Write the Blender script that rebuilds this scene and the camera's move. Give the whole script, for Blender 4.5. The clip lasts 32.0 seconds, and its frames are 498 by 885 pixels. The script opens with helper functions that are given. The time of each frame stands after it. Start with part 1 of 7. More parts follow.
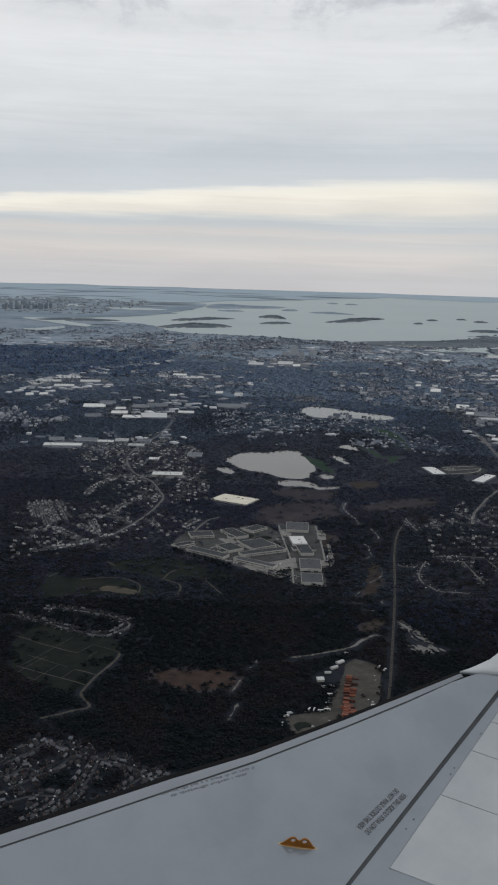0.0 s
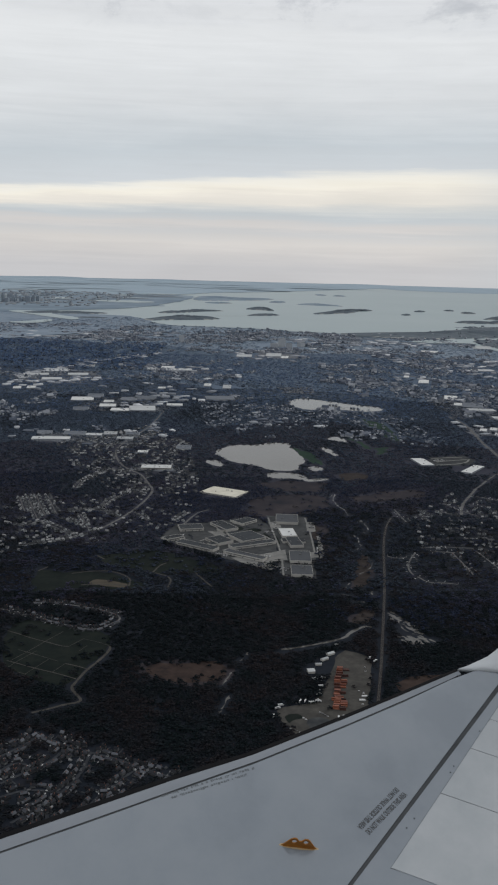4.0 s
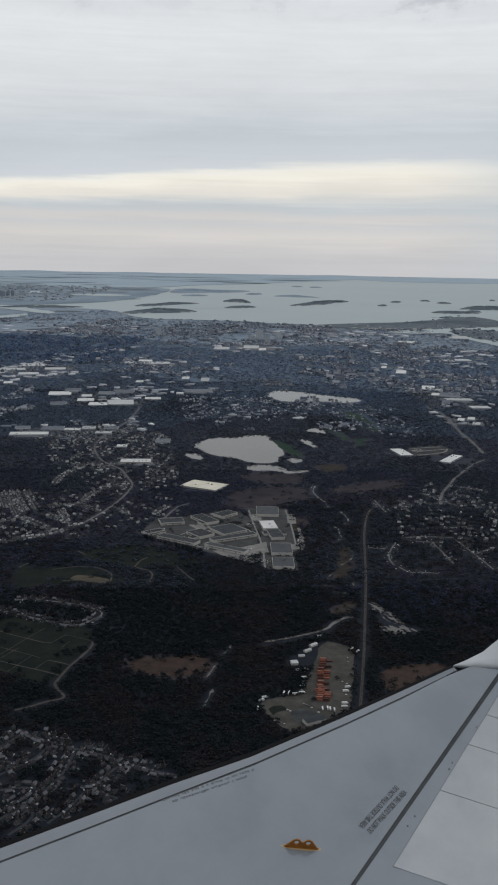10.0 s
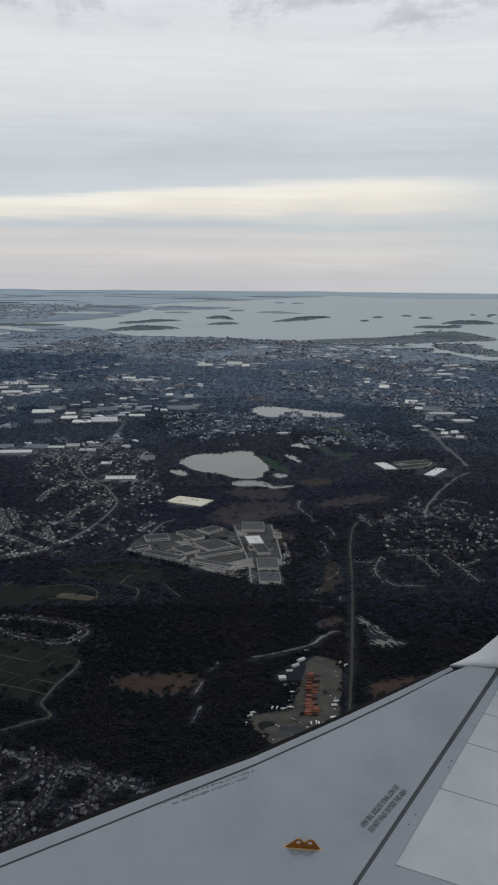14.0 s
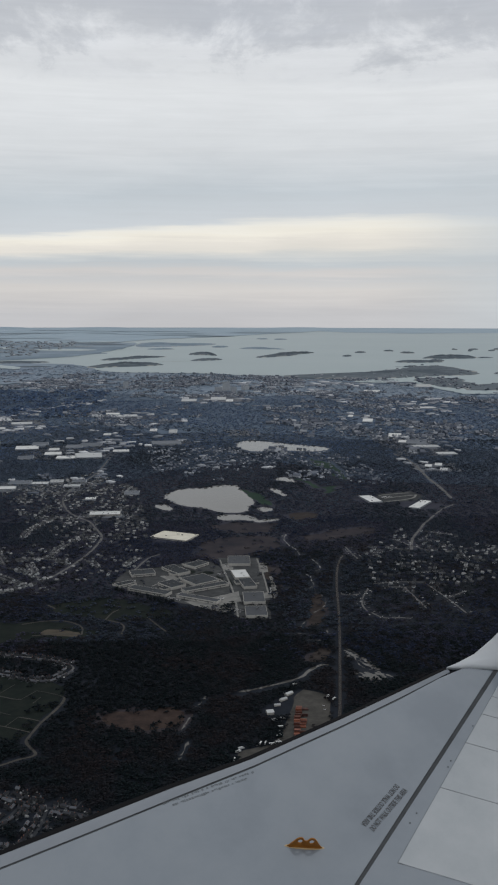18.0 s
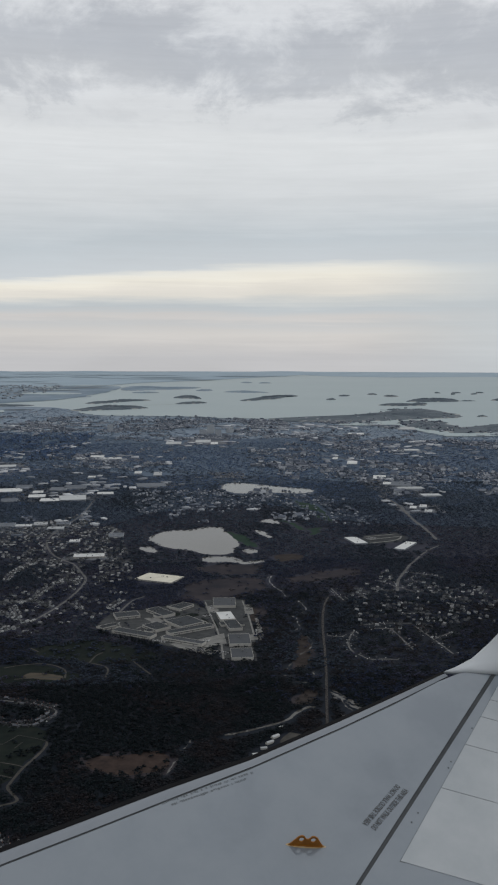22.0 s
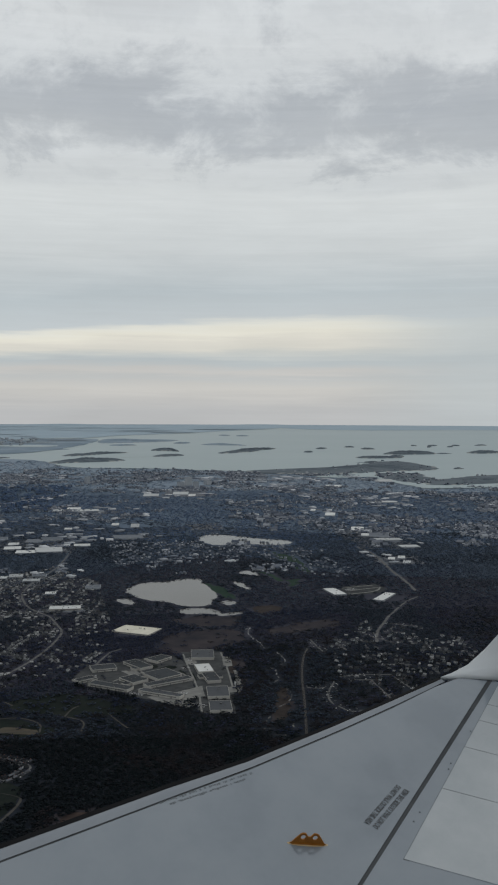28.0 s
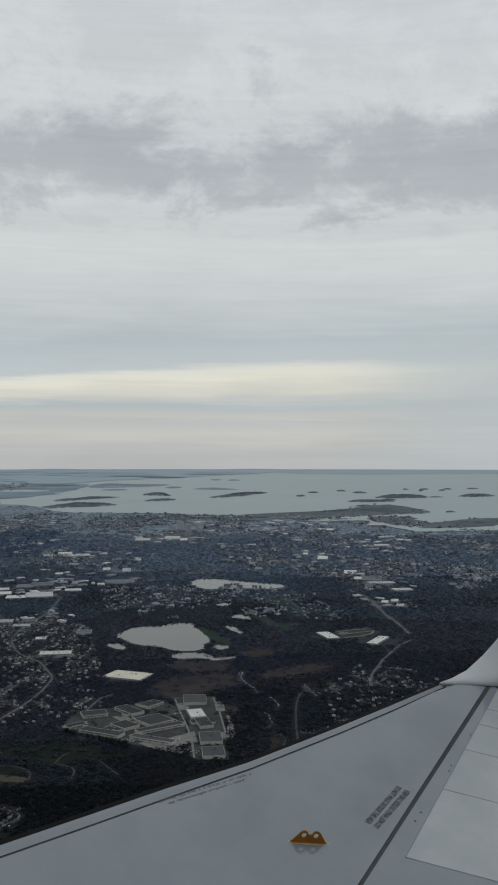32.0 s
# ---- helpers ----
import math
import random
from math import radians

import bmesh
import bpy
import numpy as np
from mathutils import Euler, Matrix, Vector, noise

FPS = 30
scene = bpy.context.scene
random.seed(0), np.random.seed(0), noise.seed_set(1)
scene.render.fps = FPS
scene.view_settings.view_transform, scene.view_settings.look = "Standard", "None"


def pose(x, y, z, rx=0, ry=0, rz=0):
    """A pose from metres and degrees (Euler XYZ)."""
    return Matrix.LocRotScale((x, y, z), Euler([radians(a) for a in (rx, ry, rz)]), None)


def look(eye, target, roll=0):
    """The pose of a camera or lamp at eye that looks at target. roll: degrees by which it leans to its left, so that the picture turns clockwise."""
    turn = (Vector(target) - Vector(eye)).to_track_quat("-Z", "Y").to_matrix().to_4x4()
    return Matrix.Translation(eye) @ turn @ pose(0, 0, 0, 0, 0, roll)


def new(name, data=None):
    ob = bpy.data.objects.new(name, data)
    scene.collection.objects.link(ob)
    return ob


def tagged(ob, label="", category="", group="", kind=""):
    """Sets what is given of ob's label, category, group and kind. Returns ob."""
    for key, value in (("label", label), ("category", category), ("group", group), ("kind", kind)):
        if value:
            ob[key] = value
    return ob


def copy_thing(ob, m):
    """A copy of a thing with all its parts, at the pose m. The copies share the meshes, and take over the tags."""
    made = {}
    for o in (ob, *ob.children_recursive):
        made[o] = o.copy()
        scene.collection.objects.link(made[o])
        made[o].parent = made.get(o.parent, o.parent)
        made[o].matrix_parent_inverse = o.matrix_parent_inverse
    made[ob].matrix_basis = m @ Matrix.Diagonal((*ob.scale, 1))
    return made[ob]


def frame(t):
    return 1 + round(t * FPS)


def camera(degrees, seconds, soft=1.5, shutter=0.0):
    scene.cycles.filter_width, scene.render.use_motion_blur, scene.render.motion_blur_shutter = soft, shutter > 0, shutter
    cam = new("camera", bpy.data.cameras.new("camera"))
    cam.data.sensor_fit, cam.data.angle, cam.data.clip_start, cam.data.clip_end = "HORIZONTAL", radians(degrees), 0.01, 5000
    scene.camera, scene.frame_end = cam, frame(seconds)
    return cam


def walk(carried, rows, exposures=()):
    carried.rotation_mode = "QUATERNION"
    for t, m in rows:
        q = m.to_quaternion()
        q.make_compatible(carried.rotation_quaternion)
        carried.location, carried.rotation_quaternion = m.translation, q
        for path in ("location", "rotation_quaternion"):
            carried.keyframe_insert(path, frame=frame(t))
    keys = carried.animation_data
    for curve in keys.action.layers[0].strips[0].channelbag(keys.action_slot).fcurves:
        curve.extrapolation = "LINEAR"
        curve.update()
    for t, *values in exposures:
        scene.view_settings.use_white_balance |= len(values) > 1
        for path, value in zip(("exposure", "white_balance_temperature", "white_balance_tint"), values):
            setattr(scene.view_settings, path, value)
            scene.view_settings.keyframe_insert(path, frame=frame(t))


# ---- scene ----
# The camera drifts and turns beside the wing, high over the land. The land is laid out at about 1:11.
cam = camera(30.82, 32.0, soft=2.1)


def aim(x, y, z, yaw, pitch, roll):
    a, p = radians(yaw), radians(pitch)
    way = Vector((-math.sin(a) * math.cos(p), math.cos(a) * math.cos(p), math.sin(p)))
    return look(Vector((x, y, z)), Vector((x, y, z)) + way * 10, roll)


# seconds, x, y, z, yaw, pitch, roll
PATH = [
    (0.0, 0.000, 0.002, 75.000, 0.001, -10.491, 1.703),
    (1.0, -0.052, 0.043, 74.994, -0.195, -10.537, 1.728),
    (2.0, -0.096, 0.070, 75.020, -0.371, -10.646, 1.709),
    (3.0, -0.134, 0.095, 75.067, -0.562, -10.802, 1.590),
    (3.5, -0.153, 0.110, 75.093, -0.660, -10.890, 1.522),
    (5.5, -0.244, 0.161, 75.172, -1.066, -11.169, 1.377),
    (6.0, -0.268, 0.170, 75.181, -1.180, -11.199, 1.322),
    (7.0, -0.313, 0.186, 75.215, -1.392, -11.300, 1.212),
    (8.0, -0.371, 0.199, 75.231, -1.658, -11.347, 1.100),
    (9.0, -0.438, 0.222, 75.249, -1.935, -11.418, 1.050),
    (10.0, -0.483, 0.230, 75.260, -2.154, -11.441, 0.938),
    (11.0, -0.539, 0.238, 75.255, -2.396, -11.421, 0.871),
    (12.0, -0.579, 0.220, 75.210, -2.620, -11.238, 0.696),
    (13.0, -0.636, 0.185, 75.120, -2.885, -10.902, 0.564),
    (14.0, -0.703, 0.135, 74.980, -3.171, -10.398, 0.481),
    (14.5, -0.727, 0.109, 74.911, -3.294, -10.145, 0.392),
    (16.5, -0.834, -0.001, 74.619, -3.767, -9.086, 0.175),
    (17.0, -0.867, -0.028, 74.531, -3.897, -8.780, 0.148),
    (18.0, -0.939, -0.085, 74.344, -4.180, -8.127, 0.100),
    (19.0, -0.994, -0.149, 74.133, -4.403, -7.389, 0.031),
    (20.0, -1.044, -0.196, 73.955, -4.603, -6.777, -0.019),
    (21.0, -1.152, -0.211, 73.714, -4.939, -6.035, 0.180),
    (22.0, -1.211, -0.254, 73.515, -5.170, -5.358, 0.138),
    (23.0, -1.313, -0.238, 73.309, -5.468, -4.762, 0.418),
    (24.0, -1.384, -0.260, 73.129, -5.732, -4.164, 0.422),
    (25.0, -1.442, -0.288, 72.961, -5.966, -3.587, 0.356),
    (25.5, -1.475, -0.299, 72.880, -6.076, -3.318, 0.386),
    (27.5, -1.567, -0.350, 72.572, -6.469, -2.252, 0.224),
    (28.0, -1.603, -0.360, 72.494, -6.598, -1.986, 0.230),
    (29.0, -1.657, -0.381, 72.300, -6.810, -1.331, 0.196),
    (30.0, -1.681, -0.418, 72.093, -6.919, -0.611, 0.125),
    (31.0, -1.705, -0.454, 71.878, -7.022, 0.132, 0.067),
    (32.0, -1.729, -0.485, 71.671, -7.115, 0.845, 0.033),
]
walk(cam, [(row[0], aim(*row[1:])) for row in PATH],
     exposures=[(0.0, 0.10, 6320, 9.5), (14.0, 0.07, 6250, 9.5), (24.0, -0.02, 6300, 8.5), (32.0, -0.16, 6270, 5)])

# ---- sky and light ----
def lin(r, g, b, a=1.0):
    return tuple(((c / 255) / 12.92 if c < 11 else ((c / 255 + 0.055) / 1.055) ** 2.4) for c in (r, g, b)) + (a,)


SUN_UP, SUN_TURN = 24.0, 58.0


def build_world():
    world = bpy.data.worlds.new("sky")
    scene.world = world
    world.use_nodes = True
    nt = world.node_tree
    nt.nodes.clear()
    N, L = nt.nodes.new, nt.links.new

    def math_node(op, a, b=None, c=None):
        n = N("ShaderNodeMath")
        n.operation = op
        for i, v in enumerate((a, b, c)):
            if v is None:
                continue
            if isinstance(v, (int, float)):
                n.inputs[i].default_value = v
            else:
                L(v, n.inputs[i])
        return n.outputs[0]

    def noise_node(vec, scale, detail, rough, distort=0.0):
        n = N("ShaderNodeTexNoise")
        n.inputs["Scale"].default_value, n.inputs["Detail"].default_value = scale, detail
        n.inputs["Roughness"].default_value, n.inputs["Distortion"].default_value = rough, distort
        L(vec, n.inputs["Vector"])
        return n.outputs["Fac"]

    coord = N("ShaderNodeTexCoord").outputs["Generated"]
    sep = N("ShaderNodeSeparateXYZ")
    L(coord, sep.inputs[0])
    x, y, z = sep.outputs
    # the cloud deck seen in perspective: bands crowd together towards the horizon
    deck = math_node("ADD", math_node("MAXIMUM", z, 0.0), 0.10)
    comb = N("ShaderNodeCombineXYZ")
    L(math_node("DIVIDE", x, deck), comb.inputs[0])
    L(math_node("DIVIDE", y, deck), comb.inputs[1])
    deckv = comb.outputs[0]
    stretch = N("ShaderNodeMapping")
    stretch.inputs["Scale"].default_value = (3.4, 3.4, 15.0)
    L(coord, stretch.inputs["Vector"])
    streak = noise_node(stretch.outputs[0], 1.6, 5, 0.55, 0.3)
    stretch2 = N("ShaderNodeMapping")
    stretch2.inputs["Scale"].default_value = (4.2, 4.2, 110.0)
    L(coord, stretch2.inputs["Vector"])
    fine = noise_node(stretch2.outputs[0], 1.5, 6, 0.6, 0.4)
    puff = noise_node(deckv, 3.2, 8, 0.62, 0.5)
    # elevation, bent by the streaks so that no band runs quite level
    bent = math_node("ADD", z, math_node("MULTIPLY", math_node("SUBTRACT", streak, 0.5), math_node("ADD", math_node("MULTIPLY", z, 0.16), 0.006)))
    bent = math_node("ADD", bent, math_node("MULTIPLY", math_node("SUBTRACT", fine, 0.5), 0.015))
    # the bright band thickens eastwards: its foot runs level, its top climbs
    foot = 0.0576
    off = math_node("SUBTRACT", 0.30, math_node("MINIMUM", x, 0.30))
    thick = math_node("MAXIMUM", math_node("SUBTRACT", 0.045, math_node("MULTIPLY", math_node("MULTIPLY", off, off), 0.091)), 0.012)
    over = math_node("MAXIMUM", math_node("SUBTRACT", bent, foot), 0.0)
    band = math_node("MULTIPLY", math_node("MINIMUM", over, thick), math_node("DIVIDE", 0.036, thick))
    rest = math_node("MULTIPLY", math_node("MAXIMUM", math_node("SUBTRACT", over, thick), 0.0), math_node("DIVIDE", 0.1064, math_node("SUBTRACT", 0.1424, thick)))
    bent = math_node("ADD", math_node("MINIMUM", bent, foot), math_node("ADD", band, rest))
    ramp = N("ShaderNodeValToRGB")
    L(math_node("MULTIPLY", bent, 2.0), ramp.inputs[0])
    stops = [(0.0, (190, 188, 188)), (0.8, (199, 195, 192)), (1.5, (206, 201, 196)), (2.1, (195, 194, 193)), (2.5, (204, 199, 195)), (3.0, (188, 192, 194)), (3.4, (200, 201, 199)),
             (3.8, (220, 214, 204)), (4.3, (224, 217, 206)), (4.7, (234, 227, 213)), (5.1, (232, 227, 216)), (5.5, (199, 202, 204)), (7.2, (190, 195, 198)), (9.5, (208, 209, 209)),
             (13.0, (219, 219, 218)), (15.5, (216, 216, 216)), (18.5, (207, 208, 210)), (22.0, (213, 213, 214)), (29.0, (208, 209, 211))]
    el = ramp.color_ramp.elements
    while len(el) < len(stops):
        el.new(0.5)
    for e, (deg, col) in zip(el, stops):
        e.position, e.color = 2.0 * math.sin(radians(deg)), lin(*col)
    # soft light and dark wisps over all of it
    wisp = math_node("ADD", math_node("MULTIPLY", math_node("SUBTRACT", fine, 0.5), 0.12), math_node("MULTIPLY", math_node("SUBTRACT", streak, 0.5), 0.15))
    wisp = math_node("ADD", wisp, math_node("MULTIPLY", math_node("SUBTRACT", puff, 0.5), math_node("MULTIPLY", math_node("MINIMUM", z, 0.3), 0.45)))
    # heavier cloud higher up, with ragged edges: lumps that close up round one height and break apart above and below it
    lumpmap = N("ShaderNodeMapping")
    lumpmap.inputs["Scale"].default_value = (6.8, 6.8, 10.5)
    L(coord, lumpmap.inputs["Vector"])
    lumps = noise_node(lumpmap.outputs[0], 1.25, 10, 0.66, 0.35)
    away = math_node("ABSOLUTE", math_node("SUBTRACT", z, 0.300))
    bias = math_node("MAXIMUM", math_node("SUBTRACT", 0.20, math_node("MULTIPLY", away, 2.5)), -0.055)
    body = math_node("ADD", math_node("ADD", math_node("MULTIPLY", lumps, 0.8), math_node("MULTIPLY", puff, 0.2)), bias)
    edge = N("ShaderNodeMapRange")
    edge.interpolation_type = "SMOOTHSTEP"
    edge.inputs["From Min"].default_value, edge.inputs["From Max"].default_value = 0.50, 0.70
    L(body, edge.inputs["Value"])
    high = N("ShaderNodeMapRange")
    high.interpolation_type = "SMOOTHSTEP"
    high.inputs["From Min"].default_value, high.inputs["From Max"].default_value = 0.224, 0.240
    L(bent, high.inputs["Value"])
    rim = N("ShaderNodeMapRange")
    rim.interpolation_type = "SMOOTHSTEP"
    rim.inputs["From Min"].default_value, rim.inputs["From Max"].default_value = 0.40, 0.52
    L(body, rim.inputs["Value"])
    glow = math_node("MULTIPLY", math_node("SUBTRACT", rim.outputs[0], edge.outputs[0]), math_node("MULTIPLY", high.outputs[0], 0.07))
    # the cloud bank's level underside
    shelf_low, shelf_top = N("ShaderNodeMapRange"), N("ShaderNodeMapRange")
    for n, a, b in ((shelf_low, 0.226, 0.238), (shelf_top, 0.300, 0.242)):
        n.interpolation_type = "SMOOTHSTEP"
        n.inputs["From Min"].default_value, n.inputs["From Max"].default_value = a, b
        L(bent, n.inputs["Value"])
    shelf = math_node("MULTIPLY", math_node("MULTIPLY", shelf_low.outputs[0], shelf_top.outputs[0]), math_node("MULTIPLY", streak, 0.95))
    cloud = math_node("SUBTRACT", math_node("MAXIMUM", shelf, math_node("MULTIPLY", edge.outputs[0], high.outputs[0])), math_node("MULTIPLY", glow, 4.0))
    dark = math_node("MULTIPLY", cloud, math_node("ADD", math_node("MULTIPLY", puff, 1.3), 0.35))
    gain = N("ShaderNodeCombineXYZ")
    for k, weight in enumerate((0.245, 0.235, 0.214)):
        L(math_node("SUBTRACT", math_node("ADD", 1.0, wisp), math_node("MULTIPLY", dark, weight)), gain.inputs[k])
    # the bright band dies away eastwards
    east = N("ShaderNodeMapRange")
    east.interpolation_type = "SMOOTHSTEP"
    east.inputs["From Min"].default_value, east.inputs["From Max"].default_value = 0.19, 0.36
    L(x, east.inputs["Value"])
    low = N("ShaderNodeMapRange")
    low.interpolation_type = "SMOOTHSTEP"
    low.inputs["From Min"].default_value, low.inputs["From Max"].default_value = 0.16, 0.08
    L(bent, low.inputs["Value"])
    fade = N("ShaderNodeMix")
    fade.data_type = "RGBA"
    L(math_node("MULTIPLY", math_node("MULTIPLY", east.outputs[0], low.outputs[0]), 0.85), fade.inputs[0])
    L(ramp.outputs["Color"], fade.inputs[6])
    fade.inputs[7].default_value = lin(190, 194, 196)
    lit = N("ShaderNodeVectorMath")
    lit.operation = "MULTIPLY"
    L(fade.outputs[2], lit.inputs[0])
    L(gain.outputs[0], lit.inputs[1])
    overcast = N("ShaderNodeBackground")
    overcast.inputs["Strength"].default_value = 1.06
    L(lit.outputs[0], overcast.inputs["Color"])
    sky = N("ShaderNodeTexSky")
    sky.sky_type = "NISHITA"
    sky.sun_disc = False
    sky.sun_elevation, sky.sun_rotation = radians(SUN_UP), radians(SUN_TURN)
    clear = N("ShaderNodeBackground")
    clear.inputs["Strength"].default_value = 0.06
    L(sky.outputs[0], clear.inputs["Color"])
    mix = N("ShaderNodeMixShader")
    mix.inputs[0].default_value = 0.96
    L(clear.outputs[0], mix.inputs[1])
    L(overcast.outputs[0], mix.inputs[2])
    out = N("ShaderNodeOutputWorld")
    L(mix.outputs[0], out.inputs["Surface"])


build_world()
sun = new("sun", bpy.data.lights.new("sun", "SUN"))
sun.data.energy, sun.data.angle, sun.data.color = 0.6, radians(14), (1.0, 0.95, 0.88)
a, e = radians(SUN_TURN), radians(SUN_UP)
sun.matrix_world = look((0, 0, 0), (-math.sin(a) * math.cos(e), -math.cos(a) * math.cos(e), -math.sin(e))) @ Matrix.Identity(4)
sun.location = (0, 0, 300)


# ---- materials ----
def material(name, colors, scale=1.0, rough=0.8, metal=0.0, bump=0.0, bump_scale=None, island=0.0, per_object=0.0, spec=0.3, coat=0.0, coat_ior=1.5, coords="Object", big=0.0, big_scale=0.02, ior=1.45):
    """Colours mixed by two noises; island / per_object: how far pieces differ in brightness."""
    m = bpy.data.materials.new(name)
    m.use_nodes = True
    nt = m.node_tree
    N, L = nt.nodes.new, nt.links.new
    b = nt.nodes["Principled BSDF"]
    b.inputs["Roughness"].default_value, b.inputs["Metallic"].default_value = rough, metal
    b.inputs["Specular IOR Level"].default_value, b.inputs["Coat Weight"].default_value = spec, coat
    b.inputs["Coat Roughness"].default_value, b.inputs["IOR"].default_value = 0.08, ior
    b.inputs["Coat IOR"].default_value = coat_ior
    tc = N("ShaderNodeTexCoord").outputs[coords]
    n1 = N("ShaderNodeTexNoise")
    n1.inputs["Scale"].default_value, n1.inputs["Detail"].default_value, n1.inputs["Roughness"].default_value = scale, 6, 0.65
    L(tc, n1.inputs["Vector"])
    ramp = N("ShaderNodeValToRGB")
    el = ramp.color_ramp.elements
    while len(el) < len(colors):
        el.new(0.5)
    for i, (p, c) in enumerate(zip(el, colors)):
        p.position, p.color = 0.3 + 0.4 * i / max(1, len(colors) - 1), (*c, 1)
    fac = n1.outputs["Fac"]
    if island or per_object:
        src = N("ShaderNodeNewGeometry").outputs["Random Per Island"] if island else N("ShaderNodeObjectInfo").outputs["Random"]
        mx = N("ShaderNodeMix")
        mx.inputs[0].default_value = island or per_object
        L(fac, mx.inputs[2])
        rng = N("ShaderNodeMapRange")
        rng.inputs["To Min"].default_value, rng.inputs["To Max"].default_value = 0.25, 0.75
        L(src, rng.inputs["Value"])
        L(rng.outputs[0], mx.inputs[3])
        fac = mx.outputs[0]
    if big:
        n3 = N("ShaderNodeTexNoise")
        n3.inputs["Scale"].default_value, n3.inputs["Detail"].default_value = big_scale, 4
        L(tc, n3.inputs["Vector"])
        ad = N("ShaderNodeMath")
        ad.operation = "MULTIPLY_ADD"
        L(n3.outputs["Fac"], ad.inputs[0])
        ad.inputs[1].default_value = big
        ad2 = N("ShaderNodeMath")
        ad2.operation = "SUBTRACT"
        L(fac, ad2.inputs[0])
        ad2.inputs[1].default_value = big * 0.5
        L(ad2.outputs[0], ad.inputs[2])
        fac = ad.outputs[0]
    L(fac, ramp.inputs[0])
    L(ramp.outputs[0], b.inputs["Base Color"])
    if bump:
        n2 = N("ShaderNodeTexNoise")
        n2.inputs["Scale"].default_value, n2.inputs["Detail"].default_value = bump_scale or scale * 3, 5
        L(tc, n2.inputs["Vector"])
        bp = N("ShaderNodeBump")
        bp.inputs["Strength"].default_value, bp.inputs["Distance"].default_value = bump, 0.05
        L(n2.outputs["Fac"], bp.inputs["Height"])
        L(bp.outputs[0], b.inputs["Normal"])
    return m


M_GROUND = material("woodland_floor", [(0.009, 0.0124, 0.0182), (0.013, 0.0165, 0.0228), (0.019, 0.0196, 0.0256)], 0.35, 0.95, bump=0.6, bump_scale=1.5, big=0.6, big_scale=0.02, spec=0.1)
# town land, its blue distance haze put into the colour
M_TOWN = material("hazed_town_land", [(0.04749, 0.07202, 0.1124), (0.06115, 0.08971, 0.1345), (0.07918, 0.1114, 0.1536), (0.0532, 0.08019, 0.1207)], 0.06, 0.9, bump=0.4, bump_scale=0.4, big=0.7, big_scale=0.008)
# far shore: distance haze painted as pale blue grey
M_FARLAND = material("hazed_shore_land", [(0.126, 0.1726, 0.2172), (0.1562, 0.2061, 0.2518), (0.2093, 0.2591, 0.3023)], 0.012, 0.9, big=0.7, big_scale=0.003)
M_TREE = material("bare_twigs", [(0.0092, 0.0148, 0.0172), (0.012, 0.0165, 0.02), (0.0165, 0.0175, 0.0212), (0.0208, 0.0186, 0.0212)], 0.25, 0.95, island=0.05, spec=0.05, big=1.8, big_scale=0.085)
# twigs near the bay: aerial haze mixed into the colour
M_TREE_FAR = material("hazed_far_twigs", [(0.1275, 0.1782, 0.2501), (0.1587, 0.213, 0.2853), (0.1983, 0.2543, 0.3175)], 0.02, 0.95, island=0.2, spec=0.05)
M_PINE = material("pine_needles", [(0.009, 0.0129, 0.0167), (0.014, 0.0196, 0.0224)], 0.6, 0.95, island=0.3, spec=0.05)
M_BARK = material("bark", [(0.014, 0.013, 0.013), (0.024, 0.022, 0.021)], 3.0, 0.95)
M_WATER = material("water", [(0.050, 0.048, 0.044), (0.072, 0.069, 0.063)], 0.05, 0.12, bump=0.03, bump_scale=1.0, spec=0.36, ior=1.33)
M_BAY = material("bay_water", [(0.2056, 0.2666, 0.2792), (0.2315, 0.2912, 0.3014)], 0.004, 0.34, spec=0.2, ior=1.33, big=0.6, big_scale=0.003)
M_ASPHALT = material("worn_asphalt", [(0.0688, 0.0688, 0.0713), (0.1063, 0.105, 0.105), (0.1438, 0.14, 0.135)], 0.4, 0.9, bump=0.2, spec=0.08)
M_PARK = material("worn_lot_concrete", [(0.03616, 0.03851, 0.04062), (0.05127, 0.05341, 0.05493), (0.06902, 0.07077, 0.07149)], 0.4, 0.9, bump=0.2, big=0.5, big_scale=0.1, spec=0.08)
M_LOT = material("lot_paving", [(0.02312, 0.02625, 0.02887), (0.03737, 0.04038, 0.04275), (0.06237, 0.06475, 0.06563)], 0.3, 0.9, bump=0.2, big=0.5, big_scale=0.08, spec=0.08)
M_GRAVEL = material("yard_gravel", [(0.0396, 0.03798, 0.03564), (0.05706, 0.05463, 0.04986), (0.0792, 0.07443, 0.06732)], 0.45, 0.95, bump=0.4, big=0.3, big_scale=0.1, spec=0.08)
M_BALLAST = material("rail_ballast", [(0.0155, 0.0138, 0.0142), (0.0240, 0.0212, 0.0212)], 2.0, 0.95, bump=0.5)
M_STEEL = material("rail_steel", [(0.09, 0.085, 0.08), (0.15, 0.14, 0.13)], 1.0, 0.6, metal=0.4)
M_DIRT = material("dirt_path", [(0.04036, 0.03857, 0.03588), (0.07624, 0.07176, 0.06548)], 0.6, 0.95, spec=0.08)
M_TAN = material("dry_grass", [(0.02371, 0.01852, 0.01782), (0.03953, 0.02802, 0.0243), (0.05217, 0.038, 0.0324)], 0.5, 0.95, bump=0.5, big=0.5, big_scale=0.08, spec=0.08)
M_MARSH = material("marsh_reeds", [(0.0191, 0.01961, 0.02576), (0.03123, 0.028, 0.03245), (0.0453, 0.03922, 0.0423)], 0.12, 0.95, bump=0.5, big=0.5, big_scale=0.03, spec=0.08)
